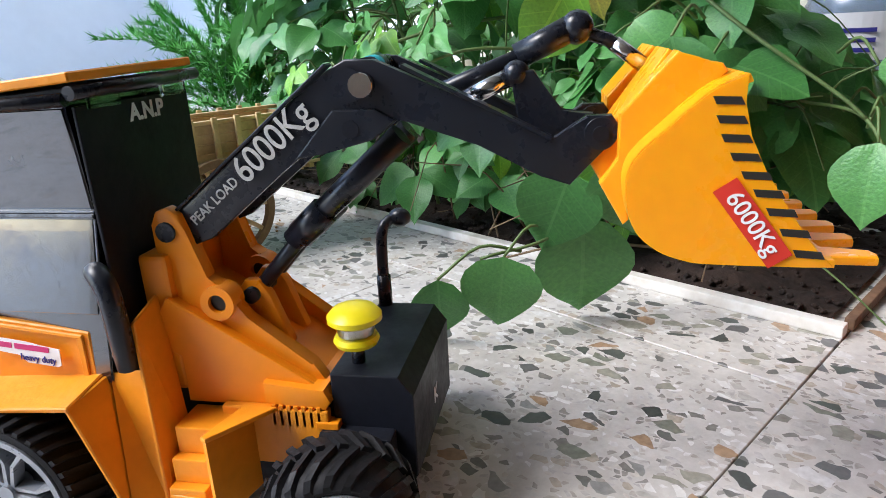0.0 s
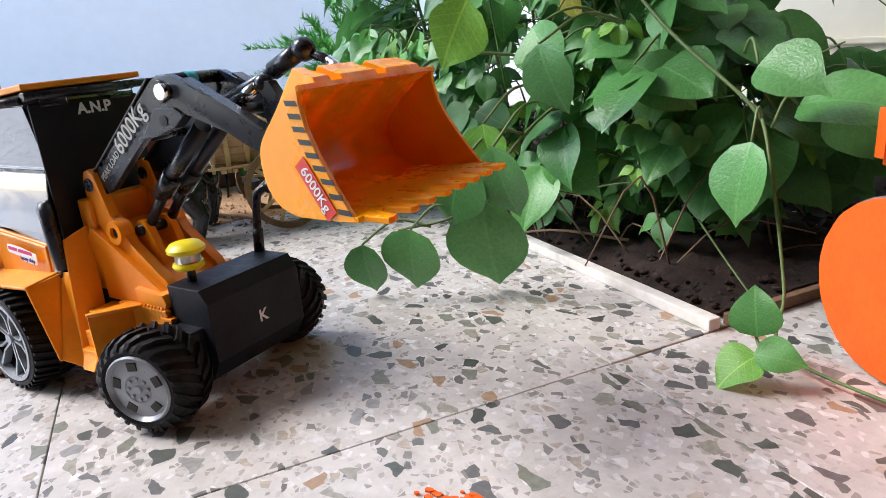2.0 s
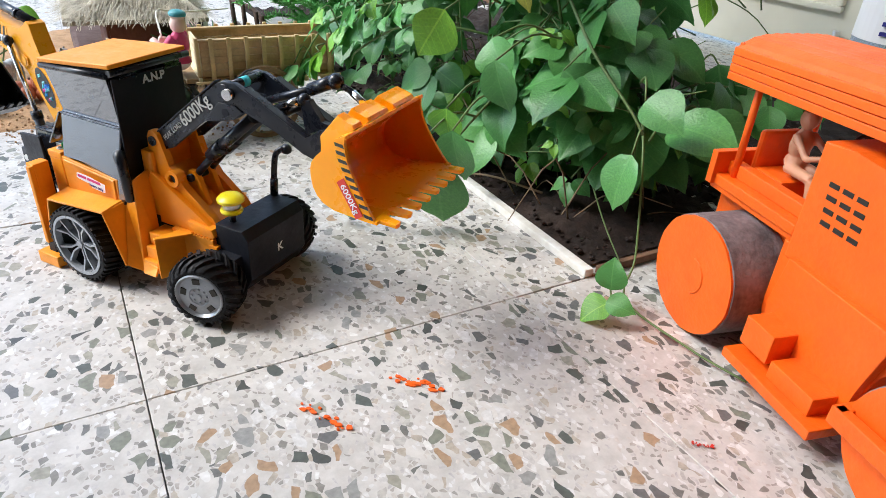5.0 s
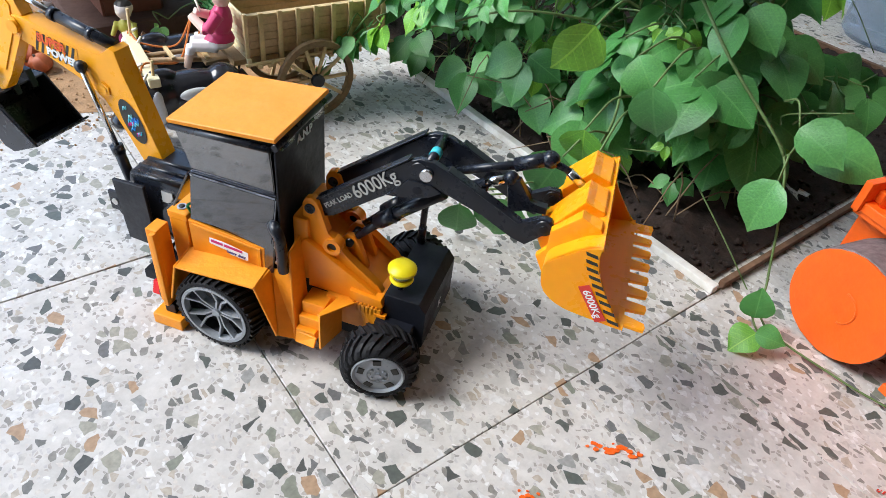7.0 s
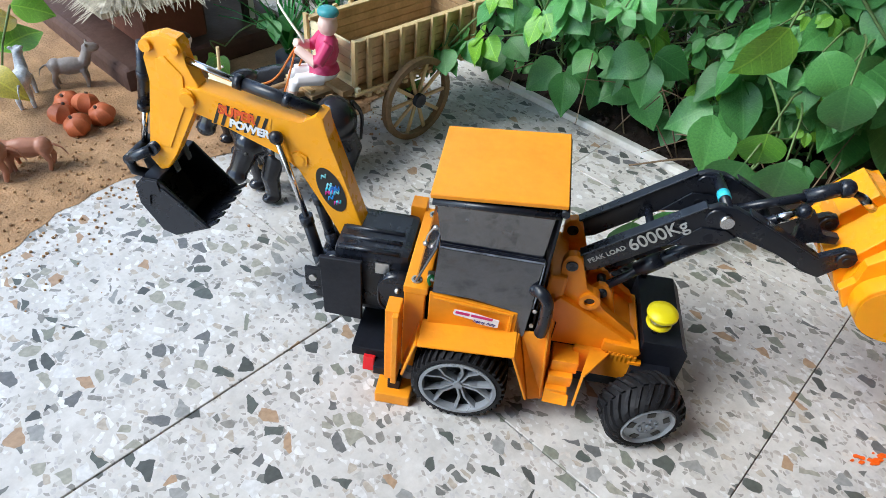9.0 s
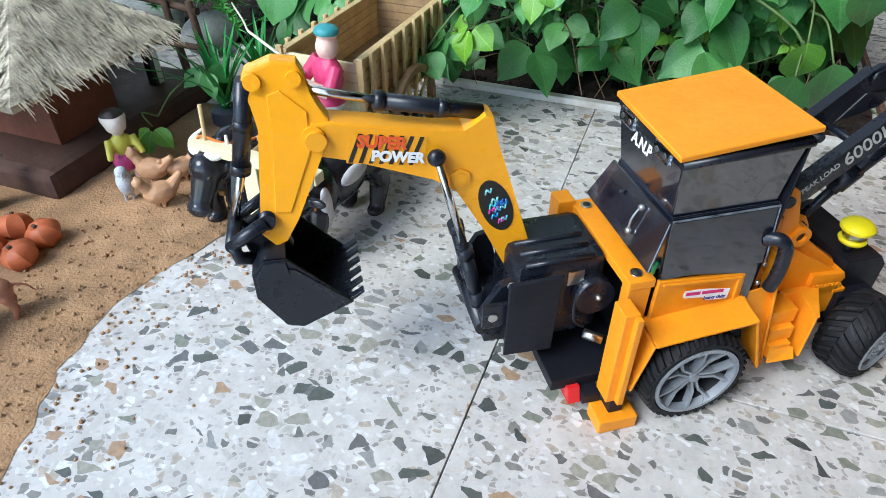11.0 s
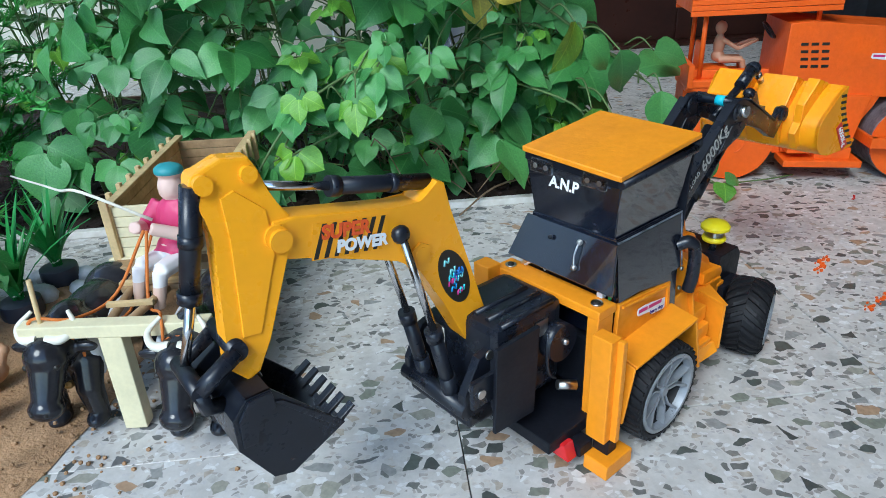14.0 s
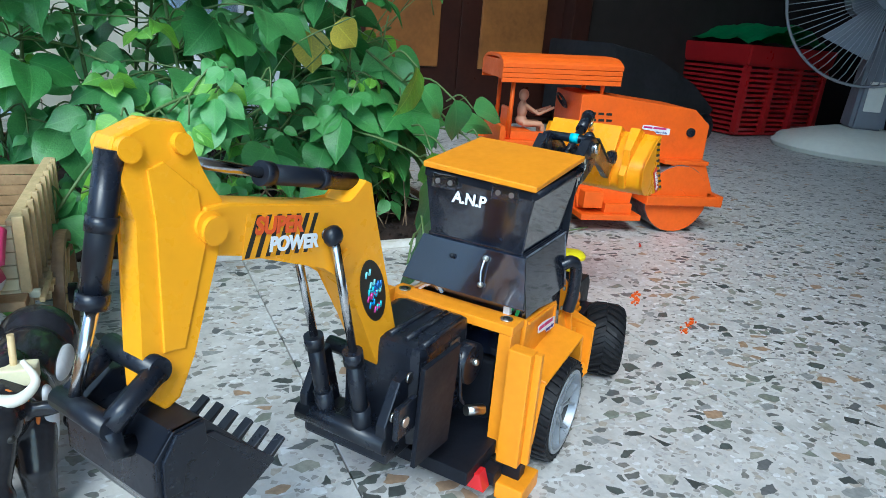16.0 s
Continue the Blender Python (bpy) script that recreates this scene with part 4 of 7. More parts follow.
stick = new("stick")
stick.parent = hoe
stick["label"] = "yellow plastic digging stick"
STICK = [(-0.2370, 0.2080), (-0.2345, 0.2128), (-0.2220, 0.2172), (-0.2105, 0.2155), (-0.2075, 0.2095), (-0.2070, 0.2000), (-0.1985, 0.1880), (-0.2000, 0.1760), (-0.2055, 0.1700), (-0.2195, 0.1380), (-0.2270, 0.1255), (-0.2330, 0.1230), (-0.2400, 0.1310), (-0.2385, 0.1420), (-0.2310, 0.1860)]
part("stick_body", plate(STICK, 0.0752, 0.0856, 0.0014), PLAST, stick)
part("raised_panel", plate([(-0.2260, 0.2020), (-0.2200, 0.2040), (-0.2085, 0.1930), (-0.2090, 0.1740), (-0.2230, 0.1420), (-0.2310, 0.1430), (-0.2260, 0.1850)], 0.0743, 0.0754, 0.0004), PLAST, stick)
for x, z, r in ((-0.2315, 0.2090, 0.0040), (-0.2125, 0.2090, 0.0036), (-0.2070, 0.1805, 0.0056)):
    part("pin_boss", rod((x, 0.0728, z), (x, 0.0872, z), r, seg=18), PLAST, stick, smooth=True)
part("pivot_pin", rod((-0.2355, 0.0708, 0.1400), (-0.2355, 0.0982, 0.1400), 0.0042, seg=18), BLACK, stick)
lk = part("bucket_link", tube([(-0.2355, 0.0720, 0.1400), (-0.2480, 0.0720, 0.1330), (-0.2545, 0.0725, 0.1290)], 0.0036), BLACK, stick, "black bucket link")
part("bucket_link", tube([(-0.2545, 0.0725, 0.1290), (-0.2530, 0.0740, 0.1200), (-0.2450, 0.0780, 0.1160)], 0.0034), BLACK, stick)
part("bucket_link", tube([(-0.2355, 0.0970, 0.1400), (-0.2545, 0.0970, 0.1290), (-0.2450, 0.0960, 0.1160)], 0.0034), BLACK, stick)
part("link_bar", rod((-0.2545, 0.0705, 0.1290), (-0.2545, 0.0990, 0.1290), 0.0038), BLACK, stick)
ram = part("stick_ram", rod((-0.2350, 0.0850, 0.2090), (-0.2455, 0.0850, 0.1600), 0.0044, seg=16), BLACK, hoe, "black ram with a chrome rod")
part("chrome_rod", rod((-0.2440, 0.0850, 0.1640), (-0.2545, 0.0850, 0.1290), 0.0022), CHROME, ram, "chrome rod")
part("ram_collar", rod((-0.2392, 0.0850, 0.1890), (-0.2402, 0.0850, 0.1840), 0.0050, seg=16), BLACK, ram)
part("ram_collar", rod((-0.2445, 0.0850, 0.1650), (-0.2456, 0.0850, 0.1600), 0.0052, seg=16), BLACK, ram)
ram = part("boom_ram", rod((-0.1750, 0.0850, 0.1930), (-0.1210, 0.0850, 0.1815), 0.0042, seg=16), BLACK, hoe, "black ram along the boom")
part("chrome_rod", rod((-0.2120, 0.0850, 0.2030), (-0.1740, 0.0850, 0.1930), 0.0022), CHROME, ram, "chrome rod")
part("ram_collar", rod((-0.1760, 0.0850, 0.1933), (-0.1710, 0.0850, 0.1922), 0.0050, seg=16), BLACK, ram)
part("ram_collar", rod((-0.1440, 0.0850, 0.1864), (-0.1390, 0.0850, 0.1853), 0.0048, seg=16), BLACK, ram)
for y in (0.0730, 0.0980):
    ram = part("lift_ram", rod((-0.1200, y, 0.0520), (-0.1310, y, 0.1020), 0.0042, seg=14), BLACK, hoe, "black ram with a chrome rod")
    part("ram_sleeve", rod((-0.1195, y, 0.0510), (-0.1235, y, 0.0690), 0.0050, seg=14), BLACK, ram)
    part("ram_collar", rod((-0.1298, y, 0.0960), (-0.1312, y, 0.1030), 0.0050, seg=14), BLACK, ram)
    part("chrome_rod", rod((-0.1300, y, 0.1000), (-0.1465, y, 0.1640), 0.0021), CHROME, ram, "chrome rod")
    part("ram_head", ball((-0.1468, y, 0.1640), 0.0050, squash=(1, 0.8, 1)), BLACK, ram, smooth=True)
part("cross_pin", rod((-0.1468, 0.0710, 0.1640), (-0.1468, 0.1000, 0.1640), 0.0028), BLACK, hoe)

dig = new("digging_bucket")
dig.parent = hoe
dig["label"] = "black plastic digging bucket with teeth"
DY0, DY1 = 0.0560, 0.1060
DIG = [(-0.2290, 0.1240), (-0.2400, 0.1240), (-0.2470, 0.1160), (-0.2470, 0.1000), (-0.2345, 0.0780), (-0.2255, 0.0750), (-0.1970, 0.0885)]
part("shell", shell(DIG, DY0, DY1, 0.0016, n=1), BLACK, dig)
for y0, y1 in ((DY0 - 0.0004, DY0 + 0.0014), (DY1 - 0.0014, DY1 + 0.0004)):
    part("cheek", plate(DIG, y0, y1, 0.0004), BLACK, dig)
for y in (0.0740, 0.0900):
    part("ear", plate([(-0.2250, 0.1180), (-0.2290, 0.1320), (-0.2380, 0.1330), (-0.2500, 0.1240), (-0.2475, 0.1120), (-0.2420, 0.1160)], y, y + 0.0060, 0.0008), BLACK, dig)
part("cheek_boss", plate([(-0.2290, 0.1232), (-0.2395, 0.1232), (-0.2450, 0.1150), (-0.2450, 0.1015), (-0.2385, 0.1010), (-0.2370, 0.1110), (-0.2280, 0.1150)], DY0 - 0.0018, DY0 - 0.0003, 0.0005), BLACK, dig)
part("lip_rail", plate([(-0.2290, 0.1180), (-0.2250, 0.1170), (-0.1985, 0.0910), (-0.2010, 0.0880)], DY0 - 0.0014, DY0 - 0.0003, 0.0004), BLACK, dig)
for k in range(6):
    y = DY0 + 0.0004 + k * (DY1 - DY0 - 0.0055) / 5
    part("tooth", plate([(-0.2000, 0.0868), (-0.1905, 0.0940), (-0.1912, 0.0953), (-0.2015, 0.0890)], y, y + 0.0045, 0.0004), BLACK, dig)

# swing gear at the tail
part("guard_plate", slab((-0.1090, 0.0480, 0.0375), (-0.0800, 0.0445, 0.0400), (-0.0790, 0.0425, 0.0995), (-0.1095, 0.0455, 0.0960), 0.0030), MATT, hoe, "matt black guard board")
gear = part("gear_case", box(-0.1020, -0.0480, 0.0500, 0.0980, 0.0420, 0.1010, 0.0060), BLACK, hoe, "black plastic gear case")
part("case_rib", rod((-0.0980, 0.0520, 0.1005), (-0.0560, 0.0520, 0.1005), 0.0018), BLACK, gear)
part("case_rib", rod((-0.0980, 0.0620, 0.1012), (-0.0560, 0.0620, 0.1012), 0.0018), BLACK, gear)
part("case_rib", rod((-0.0980, 0.0720, 0.1012), (-0.0560, 0.0720, 0.1012), 0.0018), BLACK, gear)
part("case_plate", box(-0.0720, -0.0620, 0.0488, 0.0498, 0.0830, 0.0930, 0.0002), STEEL, gear, "small silver plate")
part("motor_hub", rod((-0.0560, 0.0420, 0.0760), (-0.0560, 0.0520, 0.0760), 0.0120, seg=24), BLACK, gear)
part("screw", ball((-0.0545, 0.0415, 0.0765), 0.0022), STEEL, gear)
part("cable", tube(arc([(-0.0640, 0.0470, 0.0850), (-0.0680, 0.0440, 0.0750), (-0.0670, 0.0430, 0.0600), (-0.0600, 0.0440, 0.0520)]), 0.0011), BLACK, gear)
part("shaft", rod((-0.0600, 0.0420, 0.0480), (-0.0500, 0.0360, 0.0460), 0.0032), STEEL, gear)
mount = part("swing_mount", plate([(-0.0900, 0.0400), (-0.1020, 0.0860), (-0.1100, 0.0840), (-0.1215, 0.0640), (-0.1215, 0.0500), (-0.1100, 0.0400)], 0.0560, 0.0620, 0.0010), BLACK, hoe, "black swing bracket")
part("cheek_plate", plate([(-0.0900, 0.0400), (-0.1020, 0.0860), (-0.1100, 0.0840), (-0.1215, 0.0640), (-0.1215, 0.0500), (-0.1100, 0.0400)], 0.1060, 0.1110, 0.0010), BLACK, mount)
part("lower_block", box(-0.1190, -0.0920, 0.0560, 0.1100, 0.0400, 0.0500, 0.0020), BLACK, mount)
part("cross_tube", rod((-0.1190, 0.0560, 0.0530), (-0.1190, 0.1120, 0.0530), 0.0055), BLACK, mount)
part("cross_tube", rod((-0.0960, 0.0560, 0.0830), (-0.0960, 0.1120, 0.0830), 0.0045), BLACK, mount)
for p in ((-0.1170, 0.0550, 0.0690), (-0.1040, 0.0550, 0.0850), (-0.1170, 0.0480, 0.0690)):
    part("screw", rod(p, (p[0], p[1] - 0.0012, p[2]), 0.0028), STEEL, mount)
part("side_ear", box(-0.1230, -0.1050, 0.0480, 0.0510, 0.0600, 0.0780, 0.0010), BLACK, mount)

# the digging gear stands swung a little to the far side
SWING = Matrix.Translation((-0.091, 0.088, 0.001)) @ pose(0, 0, 0, 0, 0, -2.8) @ Matrix.Translation((0.095, -0.090, 0))
for ob in stick.children:  # the stick leans over to the far side
    for v in ob.data.vertices:
        v.co.y += 0.0075 * (v.co.z - 0.165) / 0.045
for ob in (boom, stick, dig, *[o for o in hoe.children if o.name.split(".")[0] in ("stick_ram", "boom_ram", "cross_pin") or (o.name.split(".")[0] == "lift_ram" and min(v[0] for v in o.bound_box) < 0)]):
    ob.matrix_basis = SWING @ ob.matrix_basis

# ---- the toy road roller ----
HEAD = -49.0
ROLLM = pose(0, 0, 0, 0, 0, -47.0) @ Matrix.Translation((0.300, 0.497, 0)) @ pose(0, 0, 0, 0, 0, -2.0) @ Matrix.Translation((-0.300, -0.497, 0))
roller = thing("toy_road_roller", "orange-red painted wooden toy road roller on the terrazzo floor", "toy roller", ROLLM)
RY0, RY1 = 0.497, 0.593
RC = (RY0 + RY1) / 2
hoodb = part("engine_hood", plate([(0.2150, 0.0950), (0.2150, 0.1810), (0.2400, 0.1830), (0.3860, 0.1700), (0.4110, 0.1500), (0.4110, 0.1020), (0.4040, 0.0950)], RY0, RY1, 0.0015), ORANGE, roller, "orange painted engine hood")
for r in range(4):
    for c in range(3):
        x, z = 0.2300 + c * 0.0115 + r * 0.0012, 0.1560 - r * 0.0085
        part("vent_slot", box(x, x + 0.0080, RY0 - 0.0006, RY0 + 0.001, z, z + 0.0032), STRIPE, hoodb)
part("front_knob", rod((0.3830, RY0 - 0.0030, 0.1390), (0.3830, RY0 + 0.001, 0.1390), 0.0062, seg=18), BLACK, hoodb, "round black lamp knob")
sticker(roller, facing((0.3300, RY0 - 0.0004, 0.1400), (1, 0, -0.05), (0.05, 0, 1)), 0.0430, 0.0110)
low = part("chassis", plate([(0.2150, 0.1060), (0.2250, 0.0980), (0.3300, 0.0960), (0.3250, 0.0850), (0.3120, 0.0650), (0.3060, 0.0450), (0.3050, 0.0250), (0.2200, 0.0250), (0.2100, 0.0500), (0.2100, 0.1060)], RY0 + 0.001, RY1 - 0.001, 0.0012), ORANGE, roller)
part("rear_chassis", box(0.1080, 0.2095, RY0 + 0.024, RY1 - 0.024, 0.0500, 0.1060, 0.0012), ORANGE, low)
part("rear_deck", box(0.1080, 0.2095, RY0 + 0.010, RY1 - 0.010, 0.1010, 0.1060, 0.0010), ORANGE, low)
part("side_plate", plate([(0.2280, 0.0280), (0.2200, 0.0600), (0.2260, 0.1000), (0.3180, 0.0980), (0.3080, 0.0500), (0.3060, 0.0280)], RY0 - 0.0060, RY0 + 0.001, 0.0010), ORANGE, low)
part("foot_step", box(0.2280, 0.2560, RY0 - 0.0260, RY0 - 0.0040, 0.0330, 0.0560, 0.0012), ORANGE, low, "orange wooden foot step")
part("foot_board", box(0.2240, 0.3120, RY0 - 0.0340, RY0 + 0.0040, 0.0180, 0.0260, 0.0010), ORANGE, low)
part("foot_block", box(0.2600, 0.3000, RY0 - 0.0260, RY0 - 0.0020, 0.0260, 0.0400, 0.0010), ORANGE, low)
part("ledge", box(0.1080, 0.2080, RY0 + 0.0080, RY0 + 0.0240, 0.1060, 0.1150, 0.0012), ORANGE, low)
part("ledge_rail", box(0.1140, 0.2050, RY0 + 0.0180, RY0 + 0.0280, 0.1150, 0.1260, 0.0012), ORANGE, low)
part("ledge", box(0.0980, 0.2080, RY1 - 0.0120, RY1 + 0.0040, 0.1060, 0.1150, 0.0012), ORANGE, low)
part("back_board", box(0.1080, 0.1150, RY0 + 0.004, RY1 - 0.004, 0.1060, 0.1340, 0.0010), ORANGE, low)
part("seat", box(0.1280, 0.1620, RC - 0.018, RC + 0.018, 0.1060, 0.1260, 0.0030), ORANGE, roller)
part("seat_back", box(0.1240, 0.1300, RC - 0.018, RC + 0.018, 0.1060, 0.1560, 0.0030), ORANGE, roller)
wheelp = part("steering_wheel", lathe([(0.0110 + 0.0016 * math.cos(a), 0.0016 * math.sin(a)) for a in (k * math.pi / 4 for k in range(9))], seg=20, m=pose(0.2060, RC, 0.1680, 0, 55)), BLACK, roller, "small black steering wheel", smooth=True)
part("column", rod((0.2060, RC, 0.1680), (0.2180, RC, 0.1560), 0.0016), BLACK, wheelp)
# canopy: a shallow ridged board on four posts
can = new("canopy")
can.parent = roller
can["label"] = "ridged orange wooden canopy"
CY0, CY1 = 0.5000, 0.6040
n = 22
bm = bmesh.new()
top, bot = [], []
for k in range(n + 1):
    y = CY0 + (CY1 - CY0) * k / n
    rise = 0.0110 * (1 - (2 * k / n - 1) ** 4)
    z = 0.2135 + rise + (0.0006 if k % 2 else 0.0)
    top.append((bm.verts.new((0.1030, y, z)), bm.verts.new((0.2700, y, z + 0.0050))))
    bot.append((bm.verts.new((0.1030, y, z - 0.0040)), bm.verts.new((0.2700, y, z + 0.0010))))
for k in range(n):
    bm.faces.new((top[k][0], top[k][1], top[k + 1][1], top[k + 1][0]))
    bm.faces.new((bot[k][0], bot[k + 1][0], bot[k + 1][1], bot[k][1]))
    for e in (0, 1):
        bm.faces.new((top[k][e], top[k + 1][e], bot[k + 1][e], bot[k][e]))
bm.faces.new((top[0][0], bot[0][0], bot[0][1], top[0][1])), bm.faces.new((top[n][0], top[n][1], bot[n][1], bot[n][0]))
part("roof_board", bm, ORANGE, can)
for y0, y1 in ((CY0 - 0.0010, CY0 + 0.0030), (CY1 - 0.0030, CY1 + 0.0010)):
    for k in range(4):
        part("valance_strip", slab((0.1030, y0, 0.1905 + k * 0.0062), (0.2690, y0, 0.1945 + k * 0.0065), (0.2690, y1, 0.1945 + k * 0.0065), (0.1030, y1, 0.1905 + k * 0.0062), 0.0058), ORANGE, can)
for x in (0.1030, 0.2660):
    part("valance_end", box(x, x + 0.0035, CY0 + 0.003, CY1 - 0.003, 0.1950, 0.2180, 0.0006), ORANGE, can)
for x in (0.1240, 0.2500):
    for y in (RY0 + 0.018, RY1 - 0.014):
        part("post", rod((x, y, 0.1150 if x < 0.2 else 0.1780), (x, y, 0.2160), 0.0030, seg=10), ORANGE, can)


def drum(parent, name, x, r, y0, y1, label):
    """A wide drum about a y axle with a painted disc let into each end."""
    d = part(name, lathe([(r * 0.965, y0), (r, y0 + 0.001), (r, y1 - 0.001), (r * 0.965, y1), (r * 0.965, y0)], seg=64, m=pose(x, 0, r, -90)), DRUMGREY, parent, label, smooth=True)
    for yy, s in ((y0, -1), (y1, 1)):
        rngd = random.Random(int(x * 1000) + s)
        bmd = bmesh.new()
        ring = [(x + r * (0.985 + rngd.uniform(-0.012, 0.006)) * math.cos(a), r + r * (0.985 + rngd.uniform(-0.012, 0.006)) * math.sin(a)) for a in (2 * math.pi * k / 56 for k in range(56))]
        plate(ring, yy + s * 0.0015, yy - s * 0.002, 0, bmd)
        dd = part("end_disc", bmd, ORANGE, d, "flat orange painted end disc")
        bmd = bmesh.new()
        tube([(x + r * 0.30 * math.cos(a), yy + s * 0.0016, r + r * 0.30 * math.sin(a)) for a in (radians(-70 + 10 * k) for k in range(17))], 0.0009, bmd, 6)
        part("hub_ring", bmd, ORANGE, d)
    return d


drum(roller, "rear_drum", 0.1620, 0.0490, 0.4700, 0.5205, "scuffed grey rear drum with orange discs")
drum(roller, "rear_drum", 0.1620, 0.0490, 0.5700, 0.6205, "scuffed grey rear drum with orange discs")
drum(roller, "front_drum", 0.3680, 0.0480, 0.4760, 0.6140, "scuffed grey front drum with orange discs")
fork = part("drum_fork", box(0.3180, 0.4310, 0.4640, 0.4720, 0.0410, 0.0540, 0.0012), ORANGE, roller, "orange wooden drum yoke")
part("fork_arm", box(0.3180, 0.4310, 0.6180, 0.6260, 0.0410, 0.0540, 0.0012), ORANGE, fork)
part("fork_bar", box(0.4230, 0.4340, 0.4640, 0.6260, 0.0400, 0.0560, 0.0012), ORANGE, fork)
part("fork_bar", box(0.3170, 0.3250, 0.4640, 0.6260, 0.0410, 0.0540, 0.0012), ORANGE, fork)
part("king_post", rod((0.3680, RC, 0.0940), (0.3680, RC, 0.1050), 0.0150), ORANGE, fork)
part("king_arch", slab((0.3450, 0.4780, 0.1000), (0.4050, 0.4780, 0.0980), (0.4250, 0.4780, 0.0560), (0.4180, 0.4780, 0.0560), 0.0050), ORANGE, fork)
part("king_arch", box(0.3400, 0.4080, 0.4760, 0.6140, 0.0965, 0.1020, 0.0008), ORANGE, fork)


def blob_union(name, balls, material, label, category, m, group="", rods=()):
    """A small figure as ONE plain mesh: rounded lumps and limbs, welded and smoothed."""
    bm = bmesh.new()
    for c, r, sq in balls:
        ball(c, r, bm, 2, sq)
    for p, q, r0, r1 in rods:
        tube([p, ((Vector(p) + Vector(q)) / 2), q], r0, bm, 8, r1 / r0)
    ob = weld(part(name, bm, material, None, smooth=True, m=m), 0.0012, 3)
    return tagged(ob, label, category, group)


SKIN = mat("tan_plastic_figure", (0.52, 0.27, 0.16), 0.45, vary=0.1)
blob_union("driver_figure", [((0, 0, 0.050), 0.0075, (1, 0.9, 1.15)), ((0, 0, 0.030), 0.0090, (0.8, 1.1, 1.5)), ((0, 0, 0.016), 0.0085, (1, 1.1, 0.9))], SKIN, "plain tan plastic driver figure on the roller seat", "figure",
           ROLLM @ pose(0.1500, RC, 0.1220), rods=(((0, 0.008, 0.038), (0.020, 0.010, 0.026), 0.0032, 0.0026), ((0.020, 0.010, 0.026), (0.044, 0.006, 0.036), 0.0026, 0.0022), ((0, -0.008, 0.038), (0.020, -0.012, 0.026), 0.0032, 0.0026), ((0.020, -0.012, 0.026), (0.044, -0.006, 0.036), 0.0026, 0.0022), ((0, 0.006, 0.012), (0.028, 0.008, 0.012), 0.0050, 0.0042), ((0.028, 0.008, 0.012), (0.032, 0.008, -0.010), 0.0040, 0.0030), ((0, -0.006, 0.012), (0.028, -0.008, 0.012), 0.0050, 0.0042), ((0.028, -0.008, 0.012), (0.032, -0.008, -0.010), 0.0040, 0.0030)))

# ---- the bullock cart ----
BAMBOO = mat("pale_bamboo_stick", (0.62, 0.45, 0.22), 0.5, vary=0.25, scale=60, bump=0.2)
PLY = mat("pale_lolly_stick_wood", (0.60, 0.42, 0.22), 0.55, vary=0.3, scale=45, bump=0.25)
PLYD = mat("weathered_cart_wood", (0.36, 0.23, 0.11), 0.6, vary=0.35, scale=45, bump=0.25)
CREAMW = mat("cream_painted_stick", (0.74, 0.66, 0.42), 0.5, vary=0.12, scale=50)
HIDE = mat("black_glazed_figure", (0.020, 0.020, 0.024), 0.16, vary=0.3, scale=60)
PATCH = mat("grey_white_patch", (0.56, 0.56, 0.57), 0.4, vary=0.2, scale=60)
ROPE = mat("orange_cord", (0.62, 0.18, 0.03), 0.7, vary=0.2, scale=200)
HORN = mat("ivory_horn", (0.74, 0.70, 0.58), 0.4, vary=0.1, scale=80)

CARTM = pose(-0.1510, 0.3065, 0, 0, 0, 53.5)  # the near front foot of the box; x runs backwards along the cart, y to its far side
cart = thing("toy_bullock_cart", "pale wooden toy bullock cart with spoked wheels", "toy cart", CARTM)
CL, CW, Z0, Z1 = 0.168, 0.071, 0.080, 0.122
part("bed", box(-0.020, CL, -0.004, CW + 0.004, Z0 - 0.006, Z0, 0.0008), PLYD, cart)
for k in range(5):
    part("front_plank", box(-0.0022, 0.0008, 0.001, CW - 0.001, Z0 + k * 0.0084, Z0 + k * 0.0084 + 0.0079, 0.0005), CREAMW, cart)
for side, y in ((0, 0.0), (1, CW)):
    for k in range(5):
        part("side_plank", box(0.0, CL, y - 0.0012, y + 0.0012, Z0 + k * 0.0084, Z0 + k * 0.0084 + 0.0079, 0.0005), PLY, cart)
    part("top_rail", box(-0.004, CL + 0.01, y - 0.0035, y + 0.0035, Z1, Z1 + 0.0035, 0.0008), BAMBOO, cart)
    for k in range(8):
        x = 0.010 + k * 0.0212
        yo = -0.0050 if side == 0 else 0.0050
        part("stake", box(x, x + 0.0050, y + yo - 0.0018, y + yo + 0.0018, Z0 - 0.010, Z1 + 0.006, 0.0006), BAMBOO, cart)
    for k in range(14):
        x = 0.003 + k * 0.0121
        part("deck_end", box(x, x + 0.0055, y - 0.014 if side == 0 else y, y if side == 0 else y + 0.014, Z0 - 0.0095, Z0 - 0.0055, 0.0005), BAMBOO, cart)
    part("lower_rail", box(-0.01, CL + 0.006, y - 0.0125 if side == 0 else y + 0.0095, y - 0.0095 if side == 0 else y + 0.0125, Z0 - 0.0055, Z0 - 0.0025, 0.0006), BAMBOO, cart)
for k in range(5):
    part("back_plank", box(CL - 0.001, CL + 0.0015, 0.001, CW - 0.001, Z0 + k * 0.0084, Z0 + k * 0.0084 + 0.0079, 0.0005), PLYD, cart)
part("front_bar", box(-0.0060, -0.0020, -0.010, CW + 0.010, Z0 - 0.0040, Z0 + 0.0010, 0.0006), CREAMW, cart)
part("front_post", box(-0.0060, -0.0022, -0.006, 0.000, Z0 - 0.010, Z1 + 0.006, 0.0006), BAMBOO, cart)
